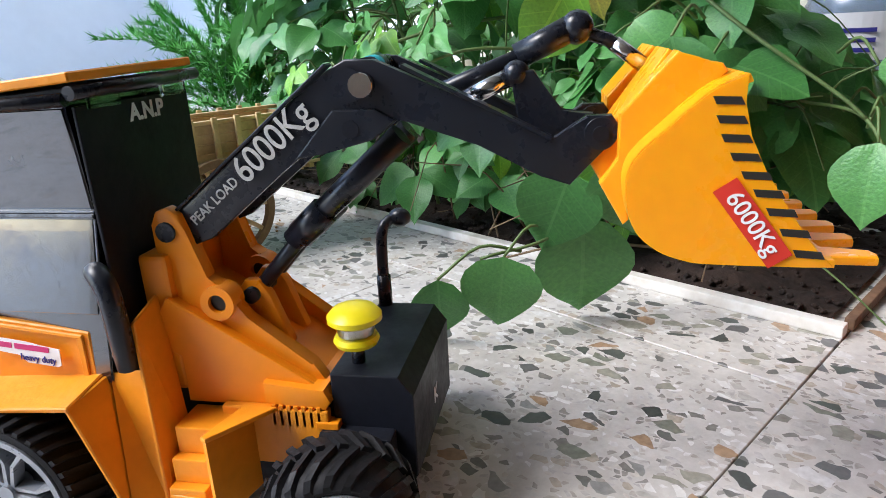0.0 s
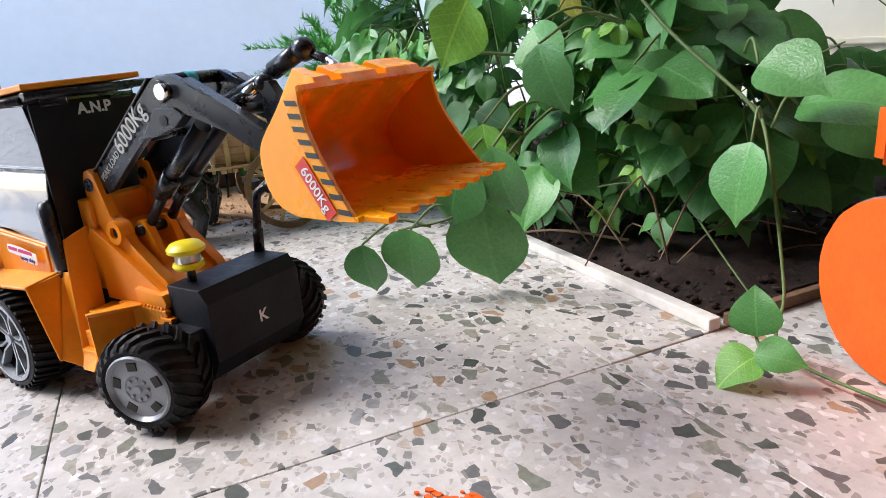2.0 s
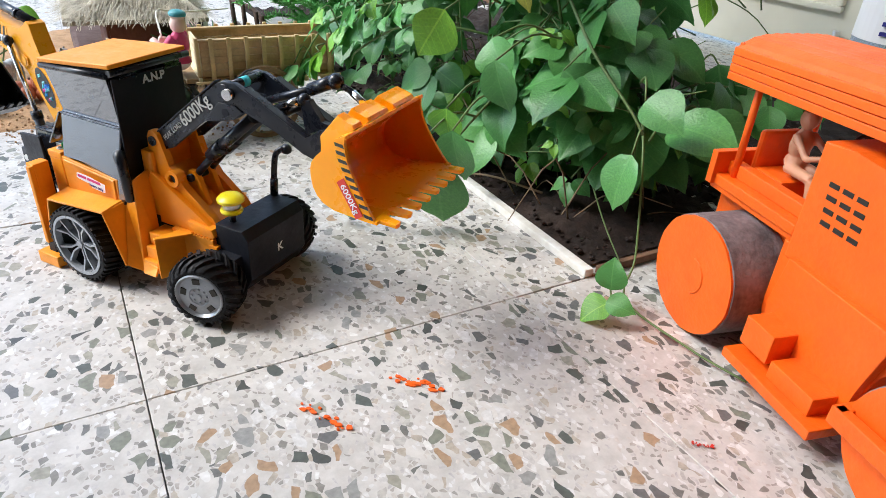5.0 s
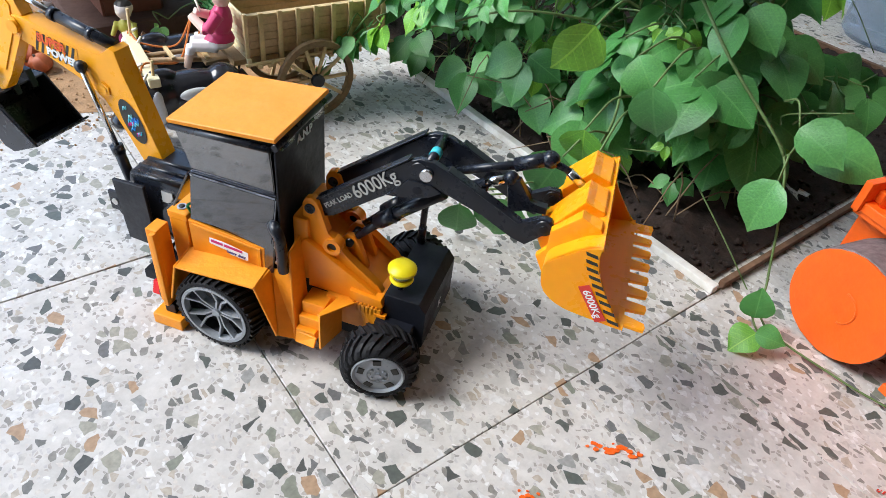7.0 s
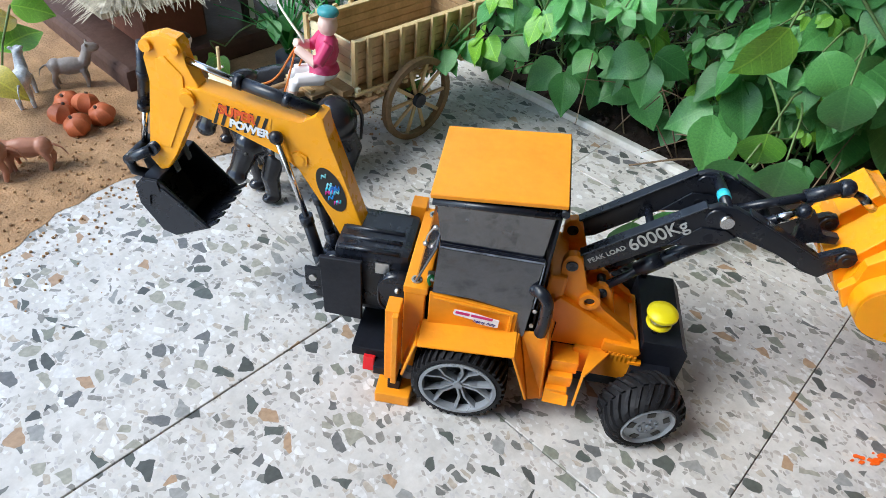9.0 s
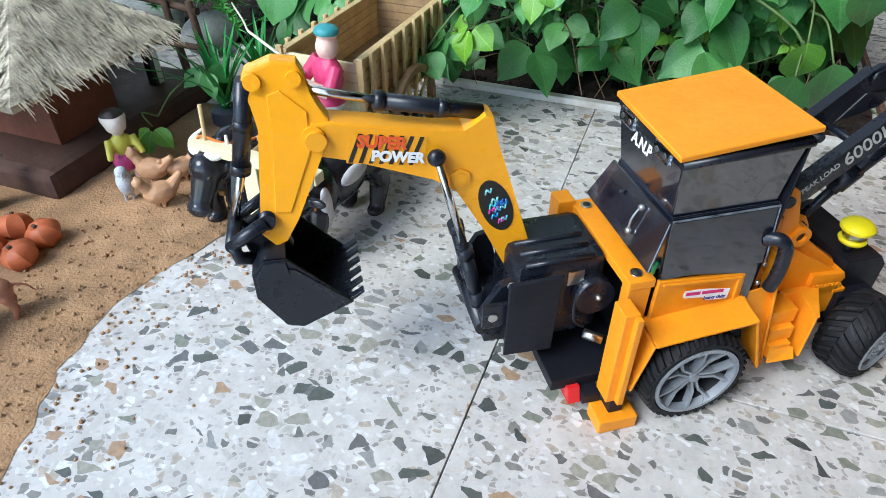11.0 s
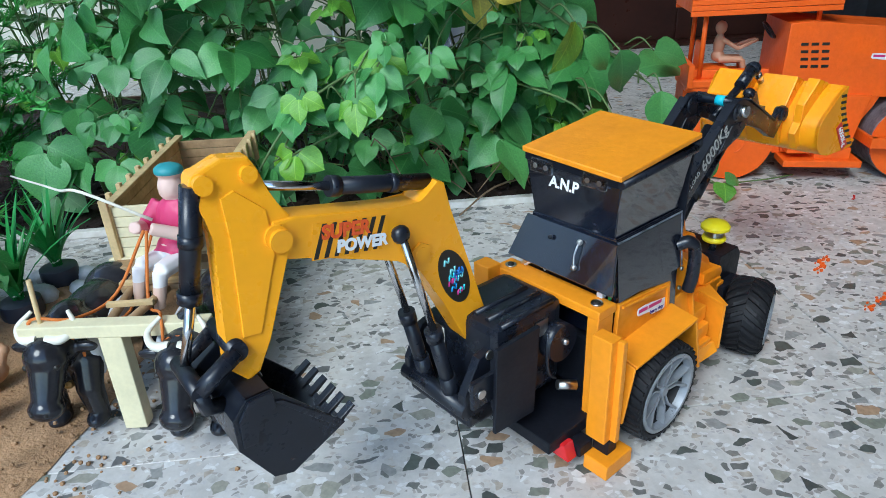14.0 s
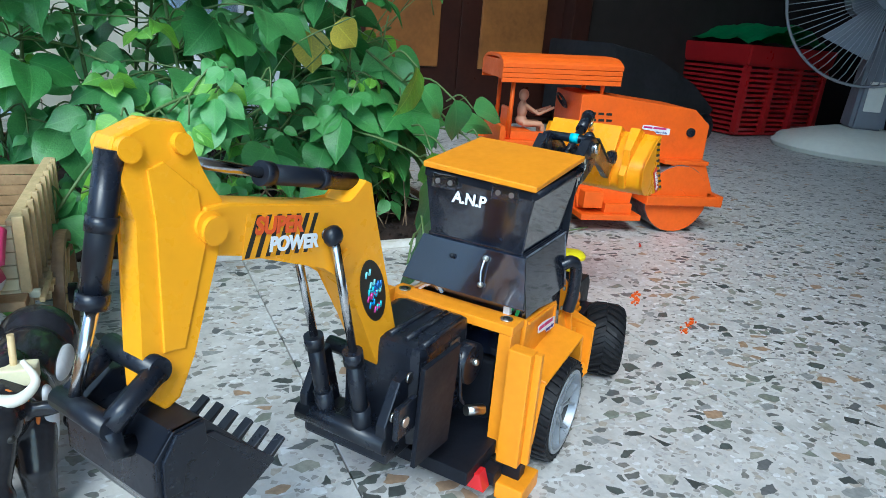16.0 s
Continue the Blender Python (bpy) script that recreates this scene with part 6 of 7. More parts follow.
# roots (u, v) of the plants, their height, how many leaves, and the lowest leaf
ROOTS = [(0.52, -0.02, 0.32, 8, 0.13), (0.50, 0.07, 0.40, 11, 0.08), (0.47, 0.16, 0.42, 12, 0.05), (0.47, 0.25, 0.42, 12, 0.04), (0.48, 0.34, 0.40, 12, 0.05), (0.49, 0.43, 0.38, 11, 0.06), (0.52, 0.52, 0.34, 9, 0.05),
         (0.64, 0.02, 0.26, 8, 0.10), (0.62, 0.10, 0.46, 12, 0.14), (0.62, 0.22, 0.48, 12, 0.16), (0.62, 0.34, 0.48, 12, 0.16), (0.63, 0.46, 0.44, 11, 0.12), (0.77, 0.22, 0.40, 9, 0.12), (0.78, 0.20, 0.52, 11, 0.20), (0.78, 0.36, 0.52, 11, 0.20),
         (0.585, -0.075, 0.19, 7, 0.09), (0.660, -0.075, 0.135, 8, 0.06), (0.720, -0.050, 0.12, 7, 0.05), (0.560, -0.020, 0.26, 7, 0.10)]
for pi, (u, v, hgt, count, low) in enumerate(ROOTS):
    p = thing("bean_plant", "leafy green bean plant rooted in dark soil", "plant", RM, "bean plants in the bed")
    stems = bmesh.new()
    lean = Vector((rg.uniform(-0.10, -0.02), rg.uniform(-0.05, 0.05), 0))
    spine = arc([(u, v, 0), (u + lean.x * 0.3, v + lean.y * 0.4, hgt * 0.35), (u + lean.x * 0.7, v + lean.y, hgt * 0.7), (u + lean.x, v + lean.y * 1.3, hgt)], 5)
    tube(spine, 0.0026, stems, 6, 0.4)
    count = int(count * 1.55)
    for k in range(count):
        f = low / hgt + (1 - low / hgt) * (k + rg.random() * 0.8) / count
        f = min(f, 0.98)
        o = spine[int(f * (len(spine) - 1))]
        ang = math.pi + rg.uniform(-1.25, 1.25) if rg.random() < 0.78 else rg.uniform(0, 6.28)
        reach = rg.uniform(0.045, 0.115) * (1.0 - 0.35 * f)
        out = Vector((math.cos(ang), math.sin(ang), 0))
        tip = o + out * reach + Vector((0, 0, rg.uniform(-0.01, 0.045)))
        if tip.y < -0.13 and tip.z < 0.12:
            continue
        if any((RM @ tip - Vector(c)).length < r for c, r in GAPS):
            continue
        key = rg.choice("gggggdddl") if f > 0.55 else rg.choice("gggddddd")
        if key == "l" and rg.random() < 0.6:
            key = "g"
        trifoliate(p, stems, o, tip, out, rg.uniform(0.034, 0.062) * (1.15 if v < 0.14 else 0.95) * (1.0 if f < 0.8 else 0.88), key, rg)
    for k in range(18 if u < 0.6 else 6):  # young leaves low on the stem
        o = spine[rg.randrange(3, 9)]
        ang = math.pi + rg.uniform(-1.4, 1.4)
        out = Vector((math.cos(ang), math.sin(ang), 0))
        trifoliate(p, stems, o, o + out * rg.uniform(0.02, 0.075) + Vector((0, 0, rg.uniform(-0.01, 0.012))), out, rg.uniform(0.014, 0.030), rg.choice("ggdl"), rg)
    part("stem", stems, STEM, p, "thin green stems")
    plants.append(p)

# low young beans with small leaves, between the tall ones
for k in range(13):
    u, v = 0.515 + 0.055 * (k % 3) + rg.uniform(-0.015, 0.015), -0.055 + 0.034 * k * 0.75 + rg.uniform(-0.015, 0.015)
    p = thing("young_bean_plant", "low young bean plant with small green leaves", "plant", RM, "young beans in the bed")
    stems = bmesh.new()
    hgt = rg.uniform(0.10, 0.17)
    spine = arc([(u, v, 0), (u - 0.01, v + rg.uniform(-0.02, 0.02), hgt * 0.5), (u - 0.03, v + rg.uniform(-0.03, 0.03), hgt)], 6)
    tube(spine, 0.0016, stems, 5, 0.5)
    for q in range(11):
        o = spine[rg.randrange(3, len(spine))]
        ang = math.pi + rg.uniform(-1.7, 1.7)
        out = Vector((math.cos(ang), math.sin(ang), 0))
        trifoliate(p, stems, o, o + out * rg.uniform(0.015, 0.055) + Vector((0, 0, rg.uniform(-0.02, 0.02))), out, rg.uniform(0.016, 0.032), rg.choice("gggdddl"), rg)
    part("stem", stems, STEM, p, "thin green stems")

# the thin bare stalks and dry tangle low in the bed
tangle = thing("dry_stalks", "tangle of thin dry stalks over the soil", "stalks", RM, kind="stuff")
bm = bmesh.new()
for k in range(90):
    u, v = rg.uniform(0.42, 0.66), rg.uniform(-0.12, 0.5)
    a = rg.uniform(0, 6.28)
    h = rg.uniform(0.01, 0.14)
    l = rg.uniform(0.04, 0.13)
    tube(arc([(u, v, 0.004), (u + 0.4 * l * math.cos(a), v + 0.4 * l * math.sin(a), h * 0.8), (u + l * math.cos(a), v + l * math.sin(a), h * rg.uniform(0.3, 1.1))], 3), 0.0010, bm, 4, 0.5)
tagged(part("stalks", bm, DRYST, tangle), kind="stuff")
tendrils = thing("vine_tendrils", "thin pale green twining bean stems among the leaves", "stems", RM, kind="stuff")
bm = bmesh.new()
for k in range(90):
    u, v, z = rg.uniform(0.42, 0.70), rg.uniform(-0.12, 0.55), rg.uniform(0.04, 0.34)
    a, l = rg.uniform(0, 6.28), rg.uniform(0.06, 0.17)
    d = Vector((0.45 * math.cos(a), math.sin(a), rg.uniform(-0.5, 1.0))).normalized() * l
    p = Vector((u, v, z))
    q = Vector((rg.uniform(-0.02, 0.02), rg.uniform(-0.02, 0.02), rg.uniform(-0.01, 0.03)))
    tube(arc([p, p + d * 0.5 + q, p + d], 4), 0.0009, bm, 4, 0.7)
tagged(part("tendril", bm, STEM, tendrils), kind="stuff")
twig = part("fallen_twig", tube(arc([room(0.455, -0.03, 0.016), room(0.420, 0.035, 0.017), room(0.372, 0.085, 0.004)], 4), 0.0016, seg=6, taper=0.6), DRYST, None)
tagged(twig, "dry brown twig across the bed edging", "twig")

# trailing vine with the large leaves that hang out over the floor
vine = thing("trailing_vine", "trailing bean vine with large drooping leaves", "vine")
vs = bmesh.new()


def hang(centre, size, tip, face, key, which, stem_from=None):
    """A leaf by its middle: tip is the way its rib runs, face the way it looks."""
    t = Vector(tip).normalized()
    base = Vector(centre) - t * size * 0.48
    put_leaf(vine, base, t, face, size, key, rg, which)
    if stem_from is not None:
        o = Vector(stem_from)
        tube(arc([o, (o + base) / 2 + Vector((0, 0, 0.012)), base], 4), 0.0012, vs, 5, 0.8)


CAMW = Vector((0.10, -0.55, 0.30))
hang((0.126, 0.201, 0.024), 0.046, (0.02, 0.01, -1), (0.2, -1, 0.15), "d", 0, (0.175, 0.222, 0.058))
hang((0.163, 0.209, 0.034), 0.052, (-0.10, 0.0, -1), (0.1, -1, 0.2), "d", 1, (0.195, 0.235, 0.066))
hang((0.214, 0.235, 0.040), 0.078, (0.05, 0.0, -1), (0.2, -1, 0.25), "d", 0, (0.235, 0.262, 0.095))
hang((0.196, 0.222, 0.083), 0.054, (-0.35, -0.1, -1), (0.1, -1, 0.3), "d", 1, (0.235, 0.262, 0.120))
hang((0.236, 0.218, 0.092), 0.056, (0.15, 0.0, -1), (-0.2, -1, 0.2), "d", 0, (0.250, 0.280, 0.140))
hang((0.218, 0.234, 0.112), 0.040, (0.10, -0.1, -1), (-0.25, -1, 0.35), "l", 4, (0.245, 0.280, 0.150))
hang((0.190, 0.245, 0.190), 0.056, (-0.45, -0.2, -0.85), (0.5, -0.8, 0.5), "l", 3, (0.230, 0.310, 0.215))
hang((0.265, 0.235, 0.158), 0.050, (0.25, -0.1, -0.9), (-0.4, -0.7, 0.7), "d", 0, (0.290, 0.320, 0.190))
hang((0.320, 0.320, 0.150), 0.058, (0.85, -0.2, -0.35), (-0.1, -0.7, 0.7), "d", 2, (0.330, 0.360, 0.180))
hang((0.376, 0.254, 0.092), 0.054, (-0.25, -0.35, -0.85), (-0.5, -0.7, 0.5), "g", 0, (0.385, 0.285, 0.128))
hang((0.432, 0.296, 0.140), 0.072, (0.75, -0.45, 0.25), (-0.25, -0.45, 0.9), "g", 2, (0.390, 0.300, 0.118))
hang((0.445, 0.370, 0.110), 0.060, (0.6, -0.2, -0.5), (-0.2, -0.6, 0.7), "d", 1, (0.400, 0.370, 0.120))
hang((0.395, 0.400, 0.175), 0.060, (0.6, -0.2, -0.1), (-0.1, -0.5, 0.9), "d", 2, (0.350, 0.400, 0.180))
hang((0.253, 0.255, 0.178), 0.046, (0.45, -0.5, -0.5), (-0.6, -0.3, 0.8), "g", 2, (0.285, 0.320, 0.190))
hang((0.400, 0.262, 0.156), 0.050, (0.55, -0.5, -0.1), (-0.5, -0.4, 0.7), "d", 3, (0.370, 0.310, 0.165))
hang((0.218, 0.395, 0.216), 0.052, (0.05, -0.1, -1), (-0.6, -0.7, 0.1), "y", 0, (0.230, 0.410, 0.262))
hang((0.219, 0.350, 0.236), 0.036, (0.5, -0.3, -0.5), (-0.7, -0.5, 0.3), "y", 1, (0.225, 0.380, 0.262))
hang((0.462, 0.500, 0.118), 0.072, (0.75, 0.1, -0.45), (-0.2, -0.7, 0.6), "d", 1, (0.405, 0.480, 0.140))
hang((0.432, 0.470, 0.128), 0.066, (0.30, -0.2, -0.75), (-0.3, -0.8, 0.4), "d", 0, (0.400, 0.480, 0.150))
hang((0.400, 0.440, 0.085), 0.060, (0.35, -0.1, -0.85), (-0.2, -0.8, 0.4), "d", 1, (0.380, 0.450, 0.120))
hang((0.397, 0.197, 0.033), 0.029, (-0.15, 0.1, 0.9), (-0.2, -0.9, 0.5), "g", 1)
hang((0.392, 0.172, 0.012), 0.029, (-0.65, -0.6, -0.25), (-0.15, -0.4, 0.9), "l", 4)
hang((0.412, 0.174, 0.020), 0.027, (0.8, -0.2, 0.15), (-0.1, -0.6, 0.8), "g", 3)
tube(arc([room(0.50, -0.10, 0.13), (0.385, 0.290, 0.125), (0.398, 0.262, 0.080), (0.408, 0.240, 0.030), (0.412, 0.205, 0.008), (0.470, 0.170, 0.004), (0.515, 0.150, 0.004)], 6), 0.0013, vs, 6, 0.7)
tube(arc([room(0.46, -0.02, 0.22), (0.320, 0.330, 0.180), (0.370, 0.300, 0.140), (0.385, 0.290, 0.125)], 6), 0.0016, vs, 6, 0.8)
tube(arc([(0.396, 0.205, 0.020), (0.404, 0.190, 0.012), (0.420, 0.195, 0.006)], 4), 0.0010, vs, 5)
tube(arc([room(0.44, 0.02, 0.14), (0.235, 0.262, 0.120), (0.200, 0.232, 0.070), (0.150, 0.215, 0.055)], 6), 0.0014, vs, 6, 0.7)
tube(arc([room(0.46, 0.12, 0.20), room(0.37, 0.15, 0.19), room(0.31, 0.24, 0.15), room(0.28, 0.31, 0.06)], 6), 0.0016, vs, 6, 0.7)
tube(arc([room(0.47, 0.05, 0.16), room(0.36, 0.10, 0.175), room(0.33, 0.19, 0.13), room(0.35, 0.27, 0.09)], 6), 0.0015, vs, 6, 0.7)
for k in range(16):
    f = k / 15
    c = room(0.35 - 0.06 * f, 0.12 + 0.20 * f, 0.19 - 0.15 * f * f)
    o = room(-1, 0.3, 0) - room(0, 0, 0)
    trifoliate(vine, vs, c, c + Vector((rg.uniform(-0.025, 0.025), rg.uniform(-0.025, 0.0), rg.uniform(-0.01, 0.02))), o, rg.uniform(0.018, 0.040), rg.choice("gggl"), rg)
part("stem", vs, STEM, vine, "pale green trailing stem")

# pale herbs behind the beans, and one feathery fern
for (u, v, hgt) in ((0.98, 0.55, 0.42), (0.95, 0.75, 0.45), (1.02, 0.38, 0.45), (0.85, 0.62, 0.38), (1.00, 0.66, 0.42), (0.80, 0.82, 0.34), (0.98, 0.44, 0.40)):
    p = thing("herb_plant", "pale green bushy herb with small slim leaves", "plant", RM, "herbs behind the beans")
    stems = bmesh.new()
    for s in range(9):
        a = rg.uniform(0, 6.28)
        sp = rg.uniform(0.04, 0.16)
        line = arc([(u, v, 0), (u + 0.35 * sp * math.cos(a), v + 0.35 * sp * math.sin(a), hgt * 0.5), (u + sp * math.cos(a), v + sp * math.sin(a), hgt * rg.uniform(0.75, 1.1))], 5)
        tube(line, 0.0016, stems, 5, 0.5)
        for k in range(12):
            o = line[rg.randrange(3, len(line))]
            an = rg.uniform(0, 6.28)
            d = Vector((math.cos(an), math.sin(an), rg.uniform(-0.3, 0.6)))
            put_leaf(p, o, d, Vector((rg.uniform(-0.6, 0.2), rg.uniform(-0.4, 0.4), 1)), rg.uniform(0.030, 0.060), rg.choice("ppppg"), rg, 5)
    for k in range(5):
        q = Vector((u + rg.uniform(-0.1, 0.1), v + rg.uniform(-0.1, 0.1), hgt * rg.uniform(0.8, 1.05)))
        ball(q, 0.006, stems, 1)
    part("stem", stems, STEM, p)

fern = thing("fern_plant", "bright green feathery fern in the planting bed", "fern", RM)
FERN = mat("bright_fern_green", (0.10, 0.40, 0.07), 0.6, vary=0.25, scale=60)
bm = bmesh.new()
for k in range(120):
    if k and k % 6 == 0:
        part("frond", bm, FERN, fern)
        bm = bmesh.new()
    a = rg.uniform(0, 6.28)
    el = rg.uniform(0.2, 1.35)
    L = rg.uniform(0.10, 0.20)
    base = Vector((0.46 + rg.uniform(-0.03, 0.03), 0.66 + rg.uniform(-0.06, 0.06), rg.uniform(0.02, 0.16)))
    d = Vector((math.cos(a) * math.cos(el), math.sin(a) * math.cos(el), math.sin(el)))
    line = arc([base, base + d * L * 0.55, base + d * L + Vector((0, 0, -L * 0.18))], 7)
    tube(line, 0.0007, bm, 4, 0.5)
    for i, q in enumerate(line[2:]):
        for s in range(9):
            w = Vector((rg.uniform(-1, 1), rg.uniform(-1, 1), rg.uniform(-0.6, 1))).normalized()
            e = q + (w + d * 0.7).normalized() * rg.uniform(0.012, 0.022)
            sd = w.cross(d).normalized() * 0.0014
            bm.faces.new([bm.verts.new(z) for z in (q - sd, q + sd, e)])
part("frond", bm, FERN, fern)

# ---- the little farm: sand, hut, animals ----
rg = random.Random(33)
EDGE_S = [(-0.42, -0.10), (-0.405, 0.05), (-0.394, 0.10), (-0.380, 0.155), (-0.360, 0.197), (-0.325, 0.232), (-0.285, 0.262), (-0.235, 0.312), (-0.190, 0.36), (-0.160, 0.40), (-0.150, 0.47)]
bm = bmesh.new()
rows = []
for p in arc([(x, y, 0) for x, y in EDGE_S], 6):
    row = []
    for k in range(26):
        f = k / 25
        x = p.x + 0.010 * noise.noise((p.y * 40, 2, 1)) - f * 0.62
        y = p.y + f * 0.14
        z = 0.0004 + 0.010 * (1 - math.exp(-f * 14)) + 0.004 * noise.noise((x * 14, y * 14, 1)) * min(1, f * 8) + 0.0018 * noise.noise((x * 60, y * 60, 2)) * min(1, f * 10)
        row.append(bm.verts.new((x, y, max(z, 0.0003))))
    rows.append(row)
for a, b in zip(rows, rows[1:]):
    for k in range(25):
        bm.faces.new((a[k], a[k + 1], b[k + 1], b[k]))
sand = part("sand_patch", bm, SAND, None, smooth=True)
tagged(sand, "spread patch of fine brown sand on the terrazzo", "sand", kind="structure")
bm = bmesh.new()
for k in range(900):
    i = rg.randrange(0, len(EDGE_S) - 1)
    f = rg.random()
    ex, ey = EDGE_S[i][0] * (1 - f) + EDGE_S[i + 1][0] * f, EDGE_S[i][1] * (1 - f) + EDGE_S[i + 1][1] * f
    x, y = ex + rg.gauss(-0.03, 0.05), ey + rg.gauss(0, 0.03)
    r = rg.uniform(0.0006, 0.0018)
    z = 0.0 if x > ex else 0.0004 + 0.010 * (1 - math.exp(-(ex - x) / 0.62 * 14))
    ball((x, y, z + r * 0.4), r, bm, 1)
grains = part("sand_grains", bm, SAND, None)
tagged(grains, "loose coarse sand grains scattered at the edge", "sand", kind="stuff")

HUTM = RM @ Matrix.Translation(RM.inverted() @ Vector((-0.421, 0.391, 0)))
REDB = mat("brick_red_brown_board", (0.17, 0.055, 0.030), 0.6, vary=0.3, scale=20, bump=0.2)
BROWNB = mat("dark_brown_cloth", (0.085, 0.042, 0.030), 0.7, vary=0.3, scale=18, bump=0.2)
hut = thing("toy_hut", "brown toy hut with a straw-thatched roof", "toy house", HUTM)
part("base", box(-0.045, 0.185, -0.030, 0.300, 0.006, 0.036, 0.008), BROWNB, hut, "dark brown raised base")
part("wall", box(0.0, 0.0040, 0.0, 0.170, 0.036, 0.116, 0.0008), REDB, hut, "red-brown board wall")
part("wall", box(0.0042, 0.075, 0.0, 0.0040, 0.036, 0.115, 0.0008), REDB, hut)
part("wall", box(0.075, 0.079, 0.0045, 0.165, 0.036, 0.116, 0.0008), BROWNB, hut, "dark brown inner wall")
part("wall", box(0.0042, 0.135, 0.166, 0.170, 0.036, 0.112, 0.0008), BROWNB, hut)
for x in (0.140,):
    ps = part("post", box(x, x + 0.008, 0.004, 0.012, 0.036, 0.112, 0.0008), WHITE, hut, "white and black porch post")
    part("post_face", box(x - 0.0062, x - 0.0004, 0.0035, 0.0125, 0.036, 0.112, 0.0006), STRIPE, ps)
STRAW = mat("dry_straw", (0.56, 0.50, 0.38), 0.85, vary=0.5, scale=60, dark=(0.20, 0.17, 0.12))
roofb = bmesh.new()
APEX = Vector((0.072, 0.076, 0.166))
EAVE = [Vector(q) for q in ((-0.055, -0.036, 0.106), (0.141, -0.042, 0.106), (0.158, 0.186, 0.106), (-0.050, 0.186, 0.106))]
tops = [roofb.verts.new(q) for q in EAVE]
lows = [roofb.verts.new(q - Vector((0, 0, 0.006))) for q in EAVE]
peak = roofb.verts.new(APEX)
roofb.faces.new(lows[::-1])
for k in range(4):
    roofb.faces.new((tops[k], tops[(k + 1) % 4], peak))
    roofb.faces.new((lows[k], lows[(k + 1) % 4], tops[(k + 1) % 4], tops[k]))
th = part("thatch", roofb, STRAW, hut, "dry straw thatch")
bm = bmesh.new()
for k in range(3600):
    a, b = EAVE[k % 4], EAVE[(k + 1) % 4]
    g, h = rg.random(), 1 - math.sqrt(rg.random())
    p = a.lerp(b, g).lerp(APEX, h)
    down = (a.lerp(b, 0.5) - APEX).normalized()
    nrm = (b - a).cross(APEX - a).normalized()
    across = nrm.cross(down)
    d = (down + across * rg.gauss(0, 0.22) + nrm * rg.uniform(0.0, 0.16)).normalized() * rg.uniform(0.012, 0.030)
    w = across * rg.uniform(0.0005, 0.0010)
    p = p + nrm * rg.uniform(0.0006, 0.0034)
    bm.faces.new([bm.verts.new(q) for q in (p - w, p + w, p + d + w * 0.4, p + d - w * 0.4)])
tagged(part("straw", bm, STRAW, th), kind="stuff")
BARK = mat("dark_bark", (0.085, 0.050, 0.032), 0.85, vary=0.4, scale=60, bump=0.5)
fence = thing("twig_fence", "small fence of dark bark twigs", "fence", RM @ Matrix.Translation(RM.inverted() @ Vector((-0.300, 0.600, 0))))
part("rail", tube(arc([(0.0, 0.0, 0.080), (0.01, 0.10, 0.084), (0.0, 0.24, 0.080)], 4), 0.0045, seg=8), BARK, fence)
part("rail", tube(arc([(0.0, 0.0, 0.036), (0.0, 0.12, 0.036), (0.01, 0.24, 0.034)], 4), 0.0040, seg=8), BARK, fence)
for y in (0.004, 0.040, 0.13, 0.22):
    part("post", tube([(0.004, y, 0), (0.0, y + 0.002, 0.05), (-0.002, y + 0.004, 0.092)], 0.0050, seg=8, taper=0.8), BARK, fence)
STONE = mat("grey_stone", (0.30, 0.31, 0.30), 0.8, vary=0.35, scale=30, bump=0.4)
for (u, v, r) in ((-0.300, 0.700, 0.040), (-0.395, 0.760, 0.050)):
    s = part("stone", ball((0, 0, r * 0.5), r, sub=3, squash=(1.2, 0.9, 0.62)), STONE, None, smooth=True, m=pose(u, v, 0, 0, 0, rg.uniform(0, 180)))
    tagged(s, "rounded grey stone beside the twig fence", "stone")
PEB = mat("pale_pebble", (0.52, 0.54, 0.55), 0.55, vary=0.25, scale=50)
for (x, y, r) in ((-0.292, 0.524, 0.014), (-0.272, 0.548, 0.012), (-0.300, 0.545, 0.011), (-0.262, 0.520, 0.010), (-0.285, 0.565, 0.012), (-0.250, 0.545, 0.011)):
    s = part("pebble", ball((0, 0, r * 0.62), r, sub=2, squash=(1.15, 0.9, 0.72)), PEB, None, smooth=True, m=pose(x + 0.034, y - 0.046, 0.004, 0, 0, rg.uniform(0, 180)))
    tagged(s, "smooth pale grey pebble beside the plastic grass", "pebble", "pebbles by the grass")
GRASS = mat("green_plastic_grass", (0.035, 0.250, 0.050), 0.4, vary=0.25, scale=60)
